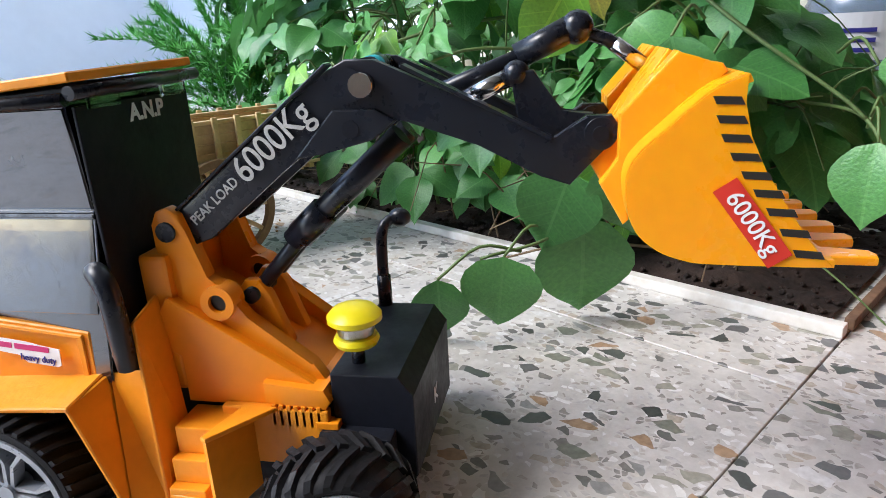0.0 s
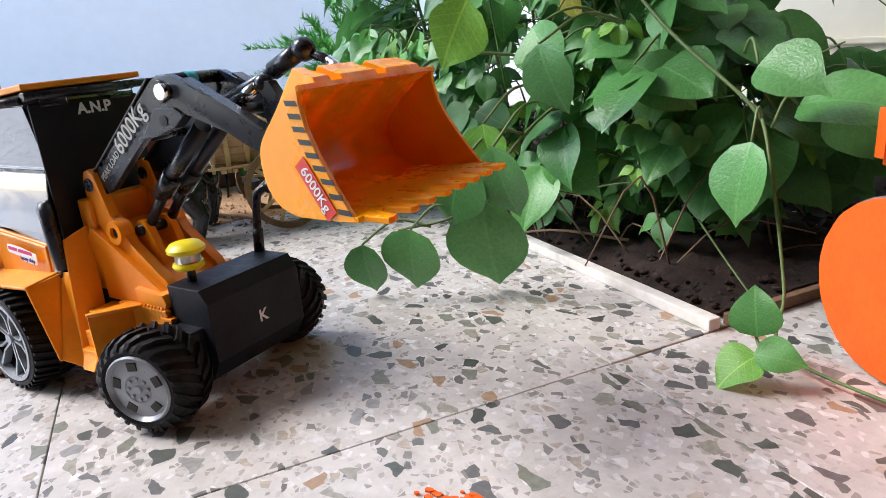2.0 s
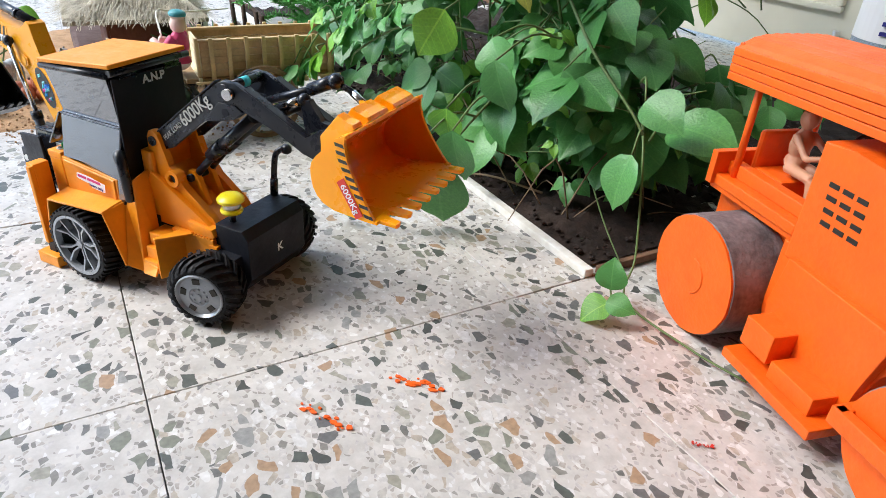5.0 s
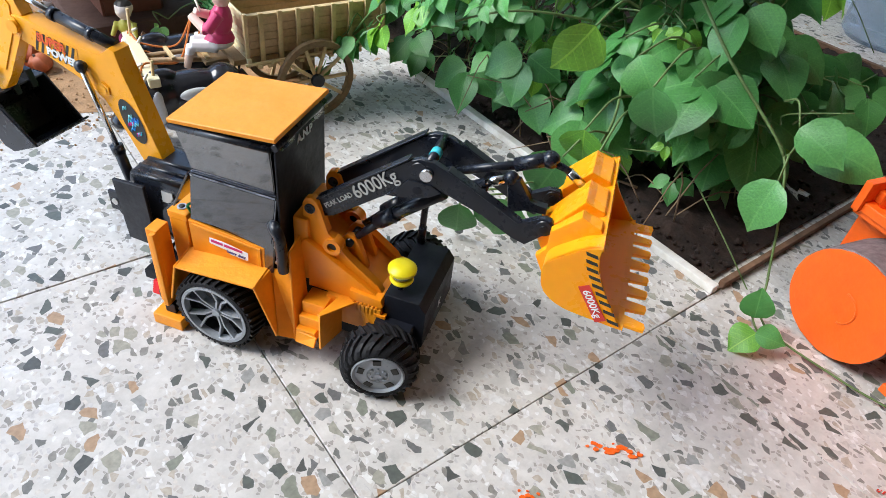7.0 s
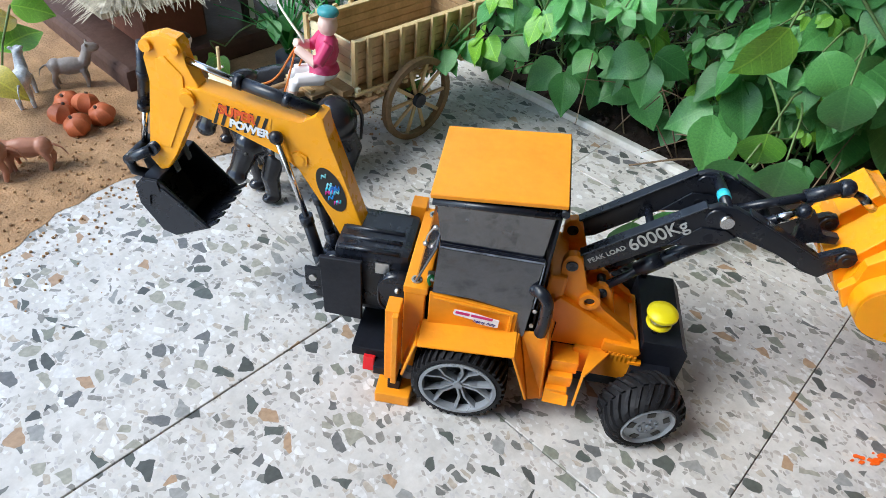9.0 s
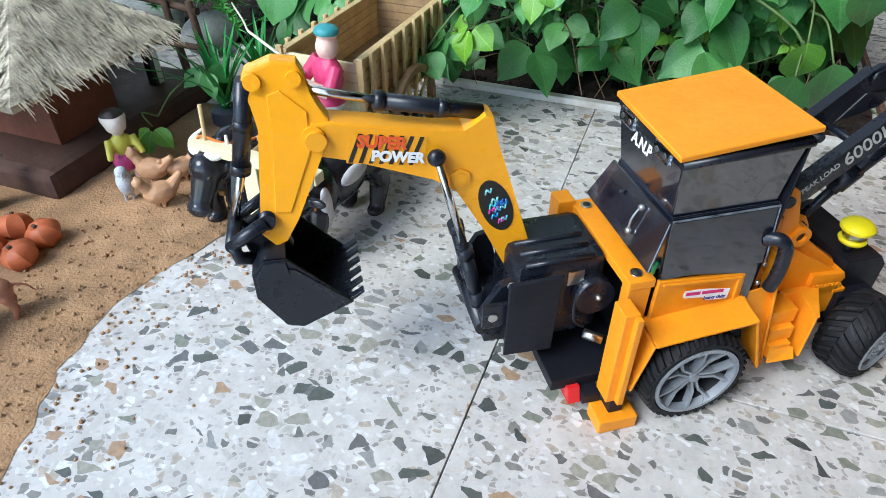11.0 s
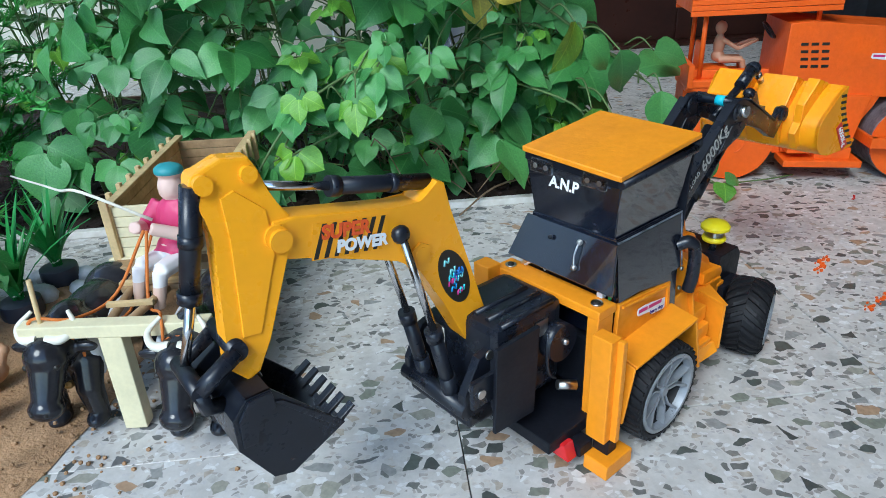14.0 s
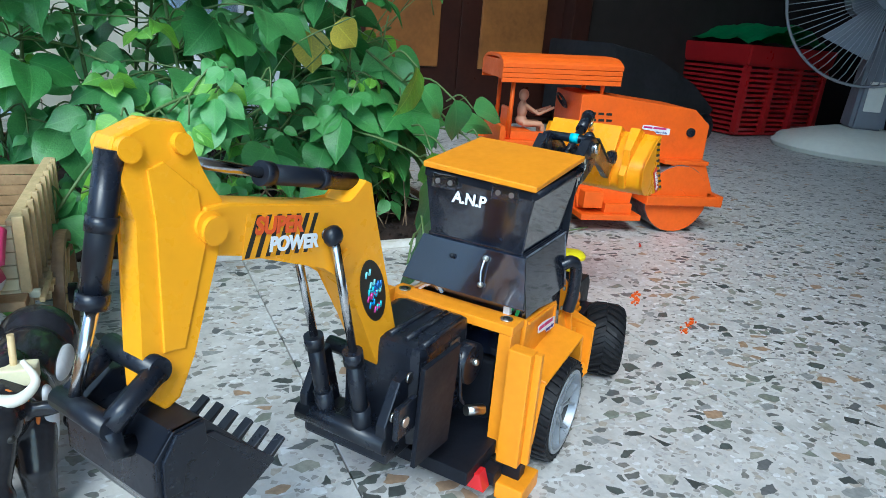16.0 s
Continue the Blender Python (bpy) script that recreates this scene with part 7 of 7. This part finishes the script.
for gx, gy, hh in ((-0.277, 0.457, 0.095), (-0.236, 0.505, 0.088)):
    g = thing("plastic_grass_tuft", "bright green plastic grass tuft in a dark pot", "plastic plant", pose(gx, gy, 0.004), "plastic grass tufts")
    part("pot", lathe([(0, 0), (0.014, 0), (0.017, 0.008), (0.0165, 0.020), (0.012, 0.022), (0, 0.021)], seg=20), mat("dark_blue_grey_pot", (0.03, 0.035, 0.05), 0.4), g, smooth=True)
    part("root_threads", tube([(0.004 * math.cos(k), 0.004 * math.sin(k), 0.022 + 0.001 * k) for k in range(12)], 0.0010, seg=5), WHITE, g)
    for k in range(26):
        a = rg.uniform(0, 6.28)
        L = rg.uniform(0.6, 1.1) * hh
        sp = rg.uniform(0.15, 0.85)
        d = Vector((math.cos(a), math.sin(a), 0))
        sd = Vector((-d.y, d.x, 0)) * rg.uniform(0.0028, 0.0048)
        bm = bmesh.new()
        prev = None
        for i in range(6):
            t = i / 5
            c = Vector((0, 0, 0.018)) + d * (sp * L * t ** 1.4) + Vector((0, 0, L * (t - 0.35 * sp * t * t)))
            w = sd * (1 - t ** 2 * 0.95)
            cur = (bm.verts.new(c - w), bm.verts.new(c + Vector((0, 0, -0.0008))), bm.verts.new(c + w))
            if prev:
                bm.faces.new((prev[0], prev[1], cur[1], cur[0])), bm.faces.new((prev[1], prev[2], cur[2], cur[1]))
            prev = cur
        part("blade", bm, GRASS, g)

# clay girl figure, one plain mesh in painted bands
GIRL = mat("painted_clay_girl", (0.5, 0.5, 0.1), 0.45)
nt = GIRL.node_tree
tcn, sx, rp, mr = nt.nodes.new("ShaderNodeTexCoord"), nt.nodes.new("ShaderNodeSeparateXYZ"), nt.nodes.new("ShaderNodeValToRGB"), nt.nodes.new("ShaderNodeMapRange")
rp.color_ramp.interpolation = "CONSTANT"
mr.inputs[1].default_value, mr.inputs[2].default_value = 0.0, 0.07
nt.links.new(tcn.outputs["Object"], sx.inputs[0]), nt.links.new(sx.outputs[2], mr.inputs[0]), nt.links.new(mr.outputs[0], rp.inputs[0])
cols = [(0.0, (0.60, 0.40, 0.30)), (0.16, (0.42, 0.04, 0.16)), (0.40, (0.52, 0.46, 0.06)), (0.66, (0.72, 0.62, 0.54)), (0.90, (0.02, 0.015, 0.012))]
while len(rp.color_ramp.elements) < len(cols):
    rp.color_ramp.elements.new(0.5)
for e, (p, c) in zip(rp.color_ramp.elements, cols):
    e.position, e.color = p, (*c, 1)
nt.links.new(rp.outputs[0], nt.nodes["Principled BSDF"].inputs["Base Color"])
blob_union("girl_figure", [((0, 0, 0.0560), 0.0098, (0.95, 1, 1.05)), ((-0.004, 0, 0.0600), 0.0105, (0.9, 1.1, 0.9)), ((0, 0, 0.036), 0.0095, (0.85, 1.1, 1.2)), ((0, 0, 0.020), 0.0110, (0.9, 1.15, 1.0))], GIRL, "painted clay girl figure in a yellow blouse on the sand", "figure",
           pose(-0.364, 0.366, 0.008, 0, 0, -70), rods=(((0, 0.010, 0.042), (0.012, 0.014, 0.028), 0.0038, 0.0030), ((0, -0.010, 0.042), (0.012, -0.014, 0.028), 0.0038, 0.0030), ((0, 0.005, 0.016), (0.004, 0.006, 0.000), 0.0048, 0.0040), ((0, -0.005, 0.016), (0.004, -0.006, 0.000), 0.0048, 0.0040)))


def beast(name, x, y, heading, s, material, label, category, neck=0.5, head=1.0, legs=1.0, tail=0.6, group=""):
    """A small moulded four-legged animal in one mesh."""
    bm = bmesh.new()
    ball((0, 0, 0.62 * s * legs), 0.24 * s, bm, 2, (1.9, 0.85, 0.95))
    ball((-0.32 * s, 0, 0.64 * s * legs), 0.21 * s, bm, 2, (0.9, 0.95, 1.0))
    tube([(0.34 * s, 0, 0.66 * s * legs), (0.50 * s, 0, (0.70 + neck * 0.4) * s * legs)], 0.15 * s, bm, 8, 0.75)
    ball((0.58 * s, 0, (0.72 + neck * 0.42) * s * legs), 0.15 * s * head, bm, 2, (1.45, 0.8, 0.85))
    for sx_ in (-1, 1):
        ball((0.50 * s, sx_ * 0.11 * s, (0.84 + neck * 0.42) * s * legs), 0.06 * s, bm, 1, (0.6, 1.2, 1))
        tube([(0.28 * s, sx_ * 0.13 * s, 0.55 * s * legs), (0.32 * s, sx_ * 0.14 * s, 0.28 * s * legs), (0.30 * s, sx_ * 0.14 * s, 0.0)], 0.075 * s, bm, 7, 0.6)
        tube([(-0.34 * s, sx_ * 0.13 * s, 0.55 * s * legs), (-0.42 * s, sx_ * 0.14 * s, 0.28 * s * legs), (-0.36 * s, sx_ * 0.14 * s, 0.0)], 0.085 * s, bm, 7, 0.55)
    tube([(-0.52 * s, 0, 0.70 * s * legs), (-0.68 * s, 0.02 * s, 0.60 * s * legs), (-0.76 * s, 0.03 * s, (0.62 - tail * 0.4) * s * legs)], 0.035 * s, bm, 6, 0.5)
    ob = weld(part(name, bm, material, None, smooth=True, m=pose(x, y, 0.008, 0, 0, heading)), 0.0011, 3)
    return tagged(ob, label, category, group)


TERRA = mat("terracotta_brown_plastic", (0.40, 0.17, 0.10), 0.45, vary=0.15, scale=60)
PALE = mat("white_painted_plastic", (0.62, 0.64, 0.66), 0.45, vary=0.35, scale=90, dark=(0.25, 0.28, 0.33))
TANC = mat("tan_clay", (0.55, 0.30, 0.16), 0.5, vary=0.12, scale=60)
beast("toy_lioness", -0.470, 0.160, 204, 0.054, TERRA, "brown plastic toy wildcat walking on the sand", "toy animal", 0.1, legs=0.85)
beast("toy_lioness", -0.440, 0.188, 200, 0.046, TERRA, "brown plastic toy wildcat beside another one", "toy animal", 0.1, legs=0.8)
beast("toy_goat", -0.514, 0.294, 120, 0.046, PALE, "white spotted toy goat on the sand", "toy animal", 0.7)
beast("toy_deer", -0.485, 0.335, 30, 0.044, mat("grey_brown_plastic", (0.30, 0.26, 0.24), 0.4, vary=0.3, scale=60), "grey-brown plastic toy deer by the hut", "toy animal", 0.8)
bmw = bmesh.new()
ball((0, 0, 0.022), 0.0090, bmw, 2, (0.8, 0.8, 1.5))
ball((0.003, 0, 0.034), 0.0055, bmw, 2)
tube([(0.0, 0.003, 0.012), (0.0, 0.003, 0.0)], 0.0014, bmw, 6)
tube([(0.0, -0.003, 0.012), (0.0, -0.003, 0.0)], 0.0014, bmw, 6)
tube([(0.006, 0, 0.034), (0.014, 0, 0.032)], 0.0016, bmw, 6, 0.4)
tagged(part("toy_bird", bmw, PALE, None, smooth=True, m=pose(-0.361, 0.325, 0.006, 0, 0, -80)), "white toy bird standing on the sand", "toy bird")


def hen(x, y, heading, s):
    bm = bmesh.new()
    ball((0, 0, 0.55 * s), 0.40 * s, bm, 2, (1.25, 0.85, 0.85))
    tube([(0.25 * s, 0, 0.65 * s), (0.46 * s, 0, 0.95 * s)], 0.20 * s, bm, 8, 0.7)
    ball((0.50 * s, 0, 1.02 * s), 0.17 * s, bm, 2)
    ball((0.50 * s, 0, 1.18 * s), 0.09 * s, bm, 1, (1.3, 0.4, 1))
    tube([(-0.35 * s, 0, 0.65 * s), (-0.70 * s, 0, 1.0 * s)], 0.22 * s, bm, 8, 0.35)
    for q in (-1, 1):
        tube([(0.0, q * 0.14 * s, 0.3 * s), (0.02 * s, q * 0.16 * s, 0.0)], 0.07 * s, bm, 6, 0.8)
    ob = weld(part("toy_hen", bm, TANC, None, smooth=True, m=pose(x, y, 0.006, 0, 0, heading)), 0.0009, 3)
    return tagged(ob, "tan plastic toy hen on the sand", "toy bird", "hens on the sand")


hen(-0.332, 0.311, 200, 0.030)
hen(-0.342, 0.352, 160, 0.031)
hen(-0.316, 0.352, 20, 0.028)
hen(-0.352, 0.376, 120, 0.022)
PUMP = mat("orange_red_clay", (0.52, 0.13, 0.045), 0.5, vary=0.2, scale=80)
for k, (x, y, z) in enumerate(((-0.466, 0.318, 0.0), (-0.440, 0.303, 0.0), (-0.428, 0.328, 0.0), (-0.450, 0.338, 0.004), (-0.474, 0.340, 0.0))):
    bm = bmesh.new()
    seg, rings = 28, 10
    rr = []
    for i in range(rings + 1):
        ph = math.pi * i / rings
        rr.append([bm.verts.new((0.0145 * (1 - 0.13 * abs(math.cos(3.5 * th))) * math.sin(ph) * math.cos(th), 0.0145 * (1 - 0.13 * abs(math.cos(3.5 * th))) * math.sin(ph) * math.sin(th), 0.0115 * math.cos(ph) * (1 - 0.25 * math.exp(-(math.sin(ph) * 4) ** 2)))) for th in (2 * math.pi * j / seg for j in range(seg))])
    for a, b in zip(rr, rr[1:]):
        for j in range(seg):
            bm.faces.new((a[j], a[(j + 1) % seg], b[(j + 1) % seg], b[j]))
    pk = part("toy_pumpkin", bm, PUMP, None, smooth=True, m=pose(x + 0.008, y - 0.050, 0.0175 + z, rg.uniform(-25, 25), rg.uniform(-25, 25), rg.uniform(0, 180)))
    tagged(pk, "ribbed orange-red clay pumpkin in a heap on sand", "toy pumpkin", "heap of pumpkins")
    part("stalk", rod((0, 0, 0.006), (0, 0, 0.0120), 0.0016), BARK, pk)
yel = thing("yellow_green_weed", "yellow-green broad-leaved weed beside the sand", "plant")
ys = bmesh.new()
for k in range(9):
    a = rg.uniform(0, 6.28)
    o = Vector((-0.560 + rg.uniform(-0.02, 0.02), 0.280 + rg.uniform(-0.02, 0.02), 0.01))
    t = o + Vector((0.04 * math.cos(a), 0.04 * math.sin(a), rg.uniform(0.03, 0.10)))
    tube([o, (o + t) / 2 + Vector((0, 0, 0.01)), t], 0.0012, ys, 5)
    put_leaf(yel, t, (math.cos(a), math.sin(a), rg.uniform(-0.3, 0.8)), (0.3, -0.6, 0.8), rg.uniform(0.04, 0.065), rg.choice("lyl"), rg, rg.choice((0, 5, 1)))
part("stem", ys, STEM, yel)
# seedling bending over the hut base
sd = thing("bean_seedling", "small bean seedling bending over the hut base", "plant")
ss = bmesh.new()
tube(arc([(-0.262, 0.520, 0.01), (-0.290, 0.470, 0.060), (-0.318, 0.432, 0.062), (-0.336, 0.410, 0.046)], 5), 0.0012, ss, 5, 0.7)
trifoliate(sd, ss, (-0.336, 0.410, 0.046), (-0.342, 0.402, 0.040), (-0.4, -0.9, 0), 0.026, "l", rg)
trifoliate(sd, ss, (-0.292, 0.470, 0.060), (-0.290, 0.458, 0.070), (0.2, -0.9, 0), 0.030, "g", rg)
part("stem", ss, STEM, sd)

# ---- doors and the dim end of the veranda ----
door = thing("door_1", "cream painted panelled door with a steel bolt", "door", RM, kind="structure")
U = WALL_U
part("leaf", box(U + 0.03, U + 0.07, 0.19, 1.07, 0.010, 2.02, 0.003), CREAM, door)
for z0, z1 in ((0.118, 0.131), (0.62, 0.635), (0.67, 0.685), (1.10, 1.115)):
    part("panel_moulding", box(U + 0.018, U + 0.030, 0.27, 0.99, z0, z1, 0.003), CREAM, door)
for v in (0.27, 0.975):
    part("panel_moulding", box(U + 0.018, U + 0.030, v, v + 0.015, 0.132, 0.619, 0.003), CREAM, door)
for v0, v1 in ((0.15, 0.19), (1.07, 1.11)):
    part("jamb", box(U - 0.01, U + 0.10, v0, v1, 0.0, 2.06, 0.004), CREAM, door)
part("head", box(U - 0.01, U + 0.10, 0.19, 1.07, 2.02, 2.06, 0.004), CREAM, door)
bolt = part("bolt_plate", box(U + 0.022, U + 0.030, 0.240, 0.284, 0.014, 0.074, 0.002), STEEL, door, "small steel door bolt")
part("bolt_rod", rod((U + 0.016, 0.262, 0.002), (U + 0.016, 0.262, 0.086), 0.007), STEEL, bolt)
part("bolt_knob", rod((U + 0.016, 0.262, 0.052), (U - 0.010, 0.262, 0.052), 0.007), STEEL, bolt)
part("bolt_strap", box(U + 0.006, U + 0.030, 0.236, 0.288, 0.036, 0.046, 0.002), STEEL, bolt)

wd = thing("door_2", "dark brown wooden double door with orange-brown panels", "door", RM, kind="structure")
for k, v1 in enumerate((-0.285, -0.622)):
    lf = part("leaf_frame", box(U + 0.030, U + 0.060, v1 - 0.3362, v1 - 0.0008, 0.0105, 2.0295, 0.003), DKWOOD, wd, "dark stained frame")
    for z0, z1 in ((0.145, 0.92), (1.02, 1.92)):
        part("panel", box(U + 0.022, U + 0.030, v1 - 0.273, v1 - 0.062, z0, z1, 0.004), TEAK, lf, "grained orange-brown panel")
    part("door_pull", rod((U + 0.005, v1 - (0.305 if k == 0 else 0.03), 0.95), (U + 0.005, v1 - (0.305 if k == 0 else 0.03), 1.10), 0.007), STEEL, lf)
for v0, v1 in ((-0.285, -0.235), (-1.022, -0.959)):
    part("jamb", box(U - 0.02, U + 0.10, v0, v1, 0.0, 2.10, 0.004), DKWOOD, wd)
part("head", box(U - 0.02, U + 0.10, -0.959, -0.285, 2.03, 2.10, 0.004), DKWOOD, wd)
part("threshold", box(U - 0.02, U + 0.10, -0.959, -0.285, 0.0, 0.010, 0.002), DKWOOD, wd)

# Near-black brown: the dim end's shade is put into the wall colour.
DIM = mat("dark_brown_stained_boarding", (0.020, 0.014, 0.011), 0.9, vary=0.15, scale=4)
# The screen wall is unseen, added to keep daylight out of this end.
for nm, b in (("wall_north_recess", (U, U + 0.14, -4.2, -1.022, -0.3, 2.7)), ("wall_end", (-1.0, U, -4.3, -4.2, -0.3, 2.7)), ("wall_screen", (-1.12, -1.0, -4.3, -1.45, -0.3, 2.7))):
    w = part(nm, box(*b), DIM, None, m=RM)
    tagged(w, "near-black wall in the dim end, shade put into its colour", "wall", kind="structure")

WATERB = mat("clear_blue_water_can", (0.62, 0.74, 0.86), 0.12, trans=0.75, vary=0.05)
bottle = part("water_can", lathe([(0, 0.0), (0.100, 0.0), (0.112, 0.012), (0.112, 0.10), (0.106, 0.112), (0.112, 0.124), (0.112, 0.235), (0.106, 0.247), (0.112, 0.26), (0.110, 0.33), (0.06, 0.40), (0.030, 0.42), (0.030, 0.46), (0, 0.46)], seg=40), WATERB, None, smooth=True, m=pose(0.675, 1.105, 0) @ Matrix.Diagonal((0.76, 0.76, 0.84, 1)))
tagged(bottle, "clear bluish plastic water can with a white label", "water can")
lb = part("label", lathe([(0.1128, 0.135), (0.1132, 0.135), (0.1132, 0.222), (0.1128, 0.222), (0.1128, 0.135)], seg=40), WHITE, bottle, "white paper label with blue bars")
for k in range(3):
    part("print_bar", box(-0.030, 0.036, -0.1148, -0.1136, 0.150 + k * 0.018, 0.158 + k * 0.018), BLUETX, lb, m=pose(0, 0, 0, 0, 0, -22))

REDPL = mat("red_plastic_basket", (0.42, 0.012, 0.014), 0.35, vary=0.12, scale=10)
basket = thing("laundry_basket", "red slatted plastic basket with green cloth inside", "basket", pose(2.060, 0.130, 0, 0, 0, -35) @ Matrix.Diagonal((0.82, 0.82, 0.95, 1)))
part("floor", box(-0.20, 0.20, -0.15, 0.15, 0.004, 0.014, 0.004), REDPL, basket)
for k in range(13):
    z = 0.020 + k * 0.0155
    g = 0.02 * k / 13
    part("slat", frustum((-0.205 - g, 0.205 + g, -0.155 - g, 0.155 + g), (-0.207 - g, 0.207 + g, -0.157 - g, 0.157 + g), z, z + 0.0085), REDPL, basket)
part("rim_band", frustum((-0.228, 0.228, -0.178, 0.178), (-0.238, 0.238, -0.188, 0.188), 0.222, 0.285, 0.006), REDPL, basket)
for x in (-0.21, -0.07, 0.07, 0.21):
    for y in (-0.162, 0.162):
        part("rib", box(x - 0.012, x + 0.012, y - 0.012, y + 0.012, 0.014, 0.222, 0.003), REDPL, basket)
GCL = mat("bright_green_cloth", (0.03, 0.36, 0.10), 0.8, vary=0.25, scale=14)
bm = bmesh.new()
gr = []
for i in range(17):
    gr.append([bm.verts.new((-0.21 + 0.42 * i / 16, -0.17 + 0.34 * j / 12, 0.288 + 0.060 * math.exp(-((i - 8) / 6) ** 2) + 0.020 * noise.noise((i * 0.5, j * 0.5, 2)))) for j in range(13)])
for i in range(16):
    for j in range(12):
        bm.faces.new((gr[i][j], gr[i + 1][j], gr[i + 1][j + 1], gr[i][j + 1]))
bmesh.ops.solidify(bm, geom=list(bm.faces), thickness=0.006)
tagged(part("cloth", bm, GCL, None, smooth=True, m=pose(2.060, 0.130, 0, 0, 0, -35) @ Matrix.Diagonal((0.82, 0.82, 0.95, 1))), "crumpled bright green cloth heaped in the basket", "cloth")

FANW = mat("cream_fan_plastic", (0.80, 0.78, 0.66), 0.4, vary=0.1, scale=10)
FANG = mat("grey_fan_plastic", (0.22, 0.23, 0.25), 0.4, vary=0.1, scale=20)
fan = thing("pedestal_fan", "cream and grey pedestal fan with a wire guard", "fan", pose(1.870, -0.205, 0, 0, 0, 195))
part("base", lathe([(0, 0), (0.215, 0), (0.222, 0.012), (0.205, 0.034), (0.12, 0.058), (0.07, 0.070), (0, 0.072)], seg=48), FANW, fan, "round cream base", smooth=True)
part("column", frustum((-0.050, 0.050, -0.045, 0.045), (-0.036, 0.036, -0.034, 0.034), 0.066, 0.330, 0.010), FANG, fan, "grey fan column")
part("control_plate", box(0.046, 0.050, -0.022, 0.022, 0.12, 0.20, 0.002), FANW, fan)
head = new("fan_head")
head.parent = fan
head.matrix_basis = Matrix.Translation((0, -0.045, 0))
part("motor", lathe([(0, -0.12), (0.05, -0.115), (0.065, -0.06), (0.065, 0.0), (0, 0.0)], seg=28, m=pose(0, 0, 0.42, 0, 90)), FANG, head, smooth=True)
WIRE = mat("grey_guard_wire", (0.35, 0.36, 0.37), 0.4, metal=0.5)
guard = part("guard_ring", tube([(0.055, 0.235 * math.cos(a), 0.42 + 0.235 * math.sin(a)) for a in (2 * math.pi * k / 48 for k in range(49))], 0.0040, seg=6), WIRE, head)
for k in range(72):
    a = 2 * math.pi * k / 72
    c, s = math.cos(a), math.sin(a)
    part("guard_wire", tube([(0.118, 0.04 * c, 0.42 + 0.04 * s), (0.112, 0.14 * c, 0.42 + 0.14 * s), (0.085, 0.21 * c, 0.42 + 0.21 * s), (0.055, 0.235 * c, 0.42 + 0.235 * s)], 0.0014, seg=4), WIRE, head)
part("guard_hub", rod((0.114, 0, 0.42), (0.122, 0, 0.42), 0.042, seg=24), FANG, head)
for k in range(3):
    a = 2 * math.pi * k / 3
    part("blade", slab((0.060, 0.03 * math.cos(a), 0.42 + 0.03 * math.sin(a)), (0.050, 0.17 * math.cos(a - 0.3), 0.42 + 0.17 * math.sin(a - 0.3)), (0.080, 0.17 * math.cos(a + 0.5), 0.42 + 0.17 * math.sin(a + 0.5)), (0.070, 0.03 * math.cos(a + 1.2), 0.42 + 0.03 * math.sin(a + 1.2)), 0.002), FANG, head)
part("mains_lead", tube(arc([(-0.20, 0.06, 0.006), (-0.26, 0.10, 0.004), (-0.24, 0.18, 0.004), (-0.32, 0.24, 0.004)], 5), 0.0035, seg=6), BLACK, fan)

CLOTH = mat("black_cloth", (0.010, 0.010, 0.012), 0.85, vary=0.3, scale=12)
case = thing("black_travel_bag", "black soft travel bag on small grey wheels", "bag", pose(1.640, 0.330, 0, 0, 0, -32))
part("body", plate([(-0.30, 0.05), (-0.30, 0.245), (-0.16, 0.225), (0.00, 0.16), (0.10, 0.09), (0.06, 0.04)], -0.14, 0.14, 0.02), CLOTH, case, smooth=True)
for x in (0.055, -0.02):
    for y in (-0.150, 0.120):
        wv = part("castor", lathe([(0, 0), (0.030, 0), (0.040, 0.004), (0.040, 0.026), (0.030, 0.030), (0, 0.030)], seg=20, m=pose(x, y, 0.040, -90)), MATT, case)
        part("castor_hub", rod((x, y - 0.002, 0.040), (x, y + 0.032, 0.040), 0.018), FANG, wv)
desk = thing("dark_desk", "dark wooden desk hung with black cloth", "desk", RM @ pose(1.00, -3.10, 0))
part("top", box(-0.30, 0.32, -0.75, 0.95, 0.60, 0.64, 0.004), DKWOOD, desk)
part("cloth_skirt", box(0.10, 0.14, -0.74, 0.94, 0.02, 0.60, 0.004), CLOTH, desk)
for x in (-0.27, 0.27):
    for y in (-0.70, 0.88):
        part("leg", box(x - 0.02, x + 0.02, y - 0.02, y + 0.02, 0.0, 0.60, 0.003), DKWOOD, desk)

# dried splashes of orange paint on the floor
rg = random.Random(8)
for (x, y, L, a, nm) in ((0.3055, 0.030, 0.046, 12, "orange"), (0.266, -0.030, 0.040, 0, "orange"), (0.495, 0.072, 0.014, 20, "red")):
    sp = thing("paint_splash", "dried " + nm + " paint splash on the terrazzo floor", "paint stain", pose(x, y, 0.0004, 0, 0, a), "paint splashes")
    for k in range(22):
        c = (rg.uniform(-0.5, 0.5) * L, rg.gauss(0, 0.055) * L)
        r0 = rg.uniform(0.010, 0.040) * L
        ring = [(c[0] + r0 * rg.uniform(0.7, 1.3) * 1.6 * math.cos(2 * math.pi * j / 12), c[1] + r0 * rg.uniform(0.7, 1.3) * math.sin(2 * math.pi * j / 12)) for j in range(12)]
        part("drop", plate(ring, -0.0002, 0.0003 + 0.00005 * k, axis="z"), ORANGE if nm == "orange" else REDP, sp)
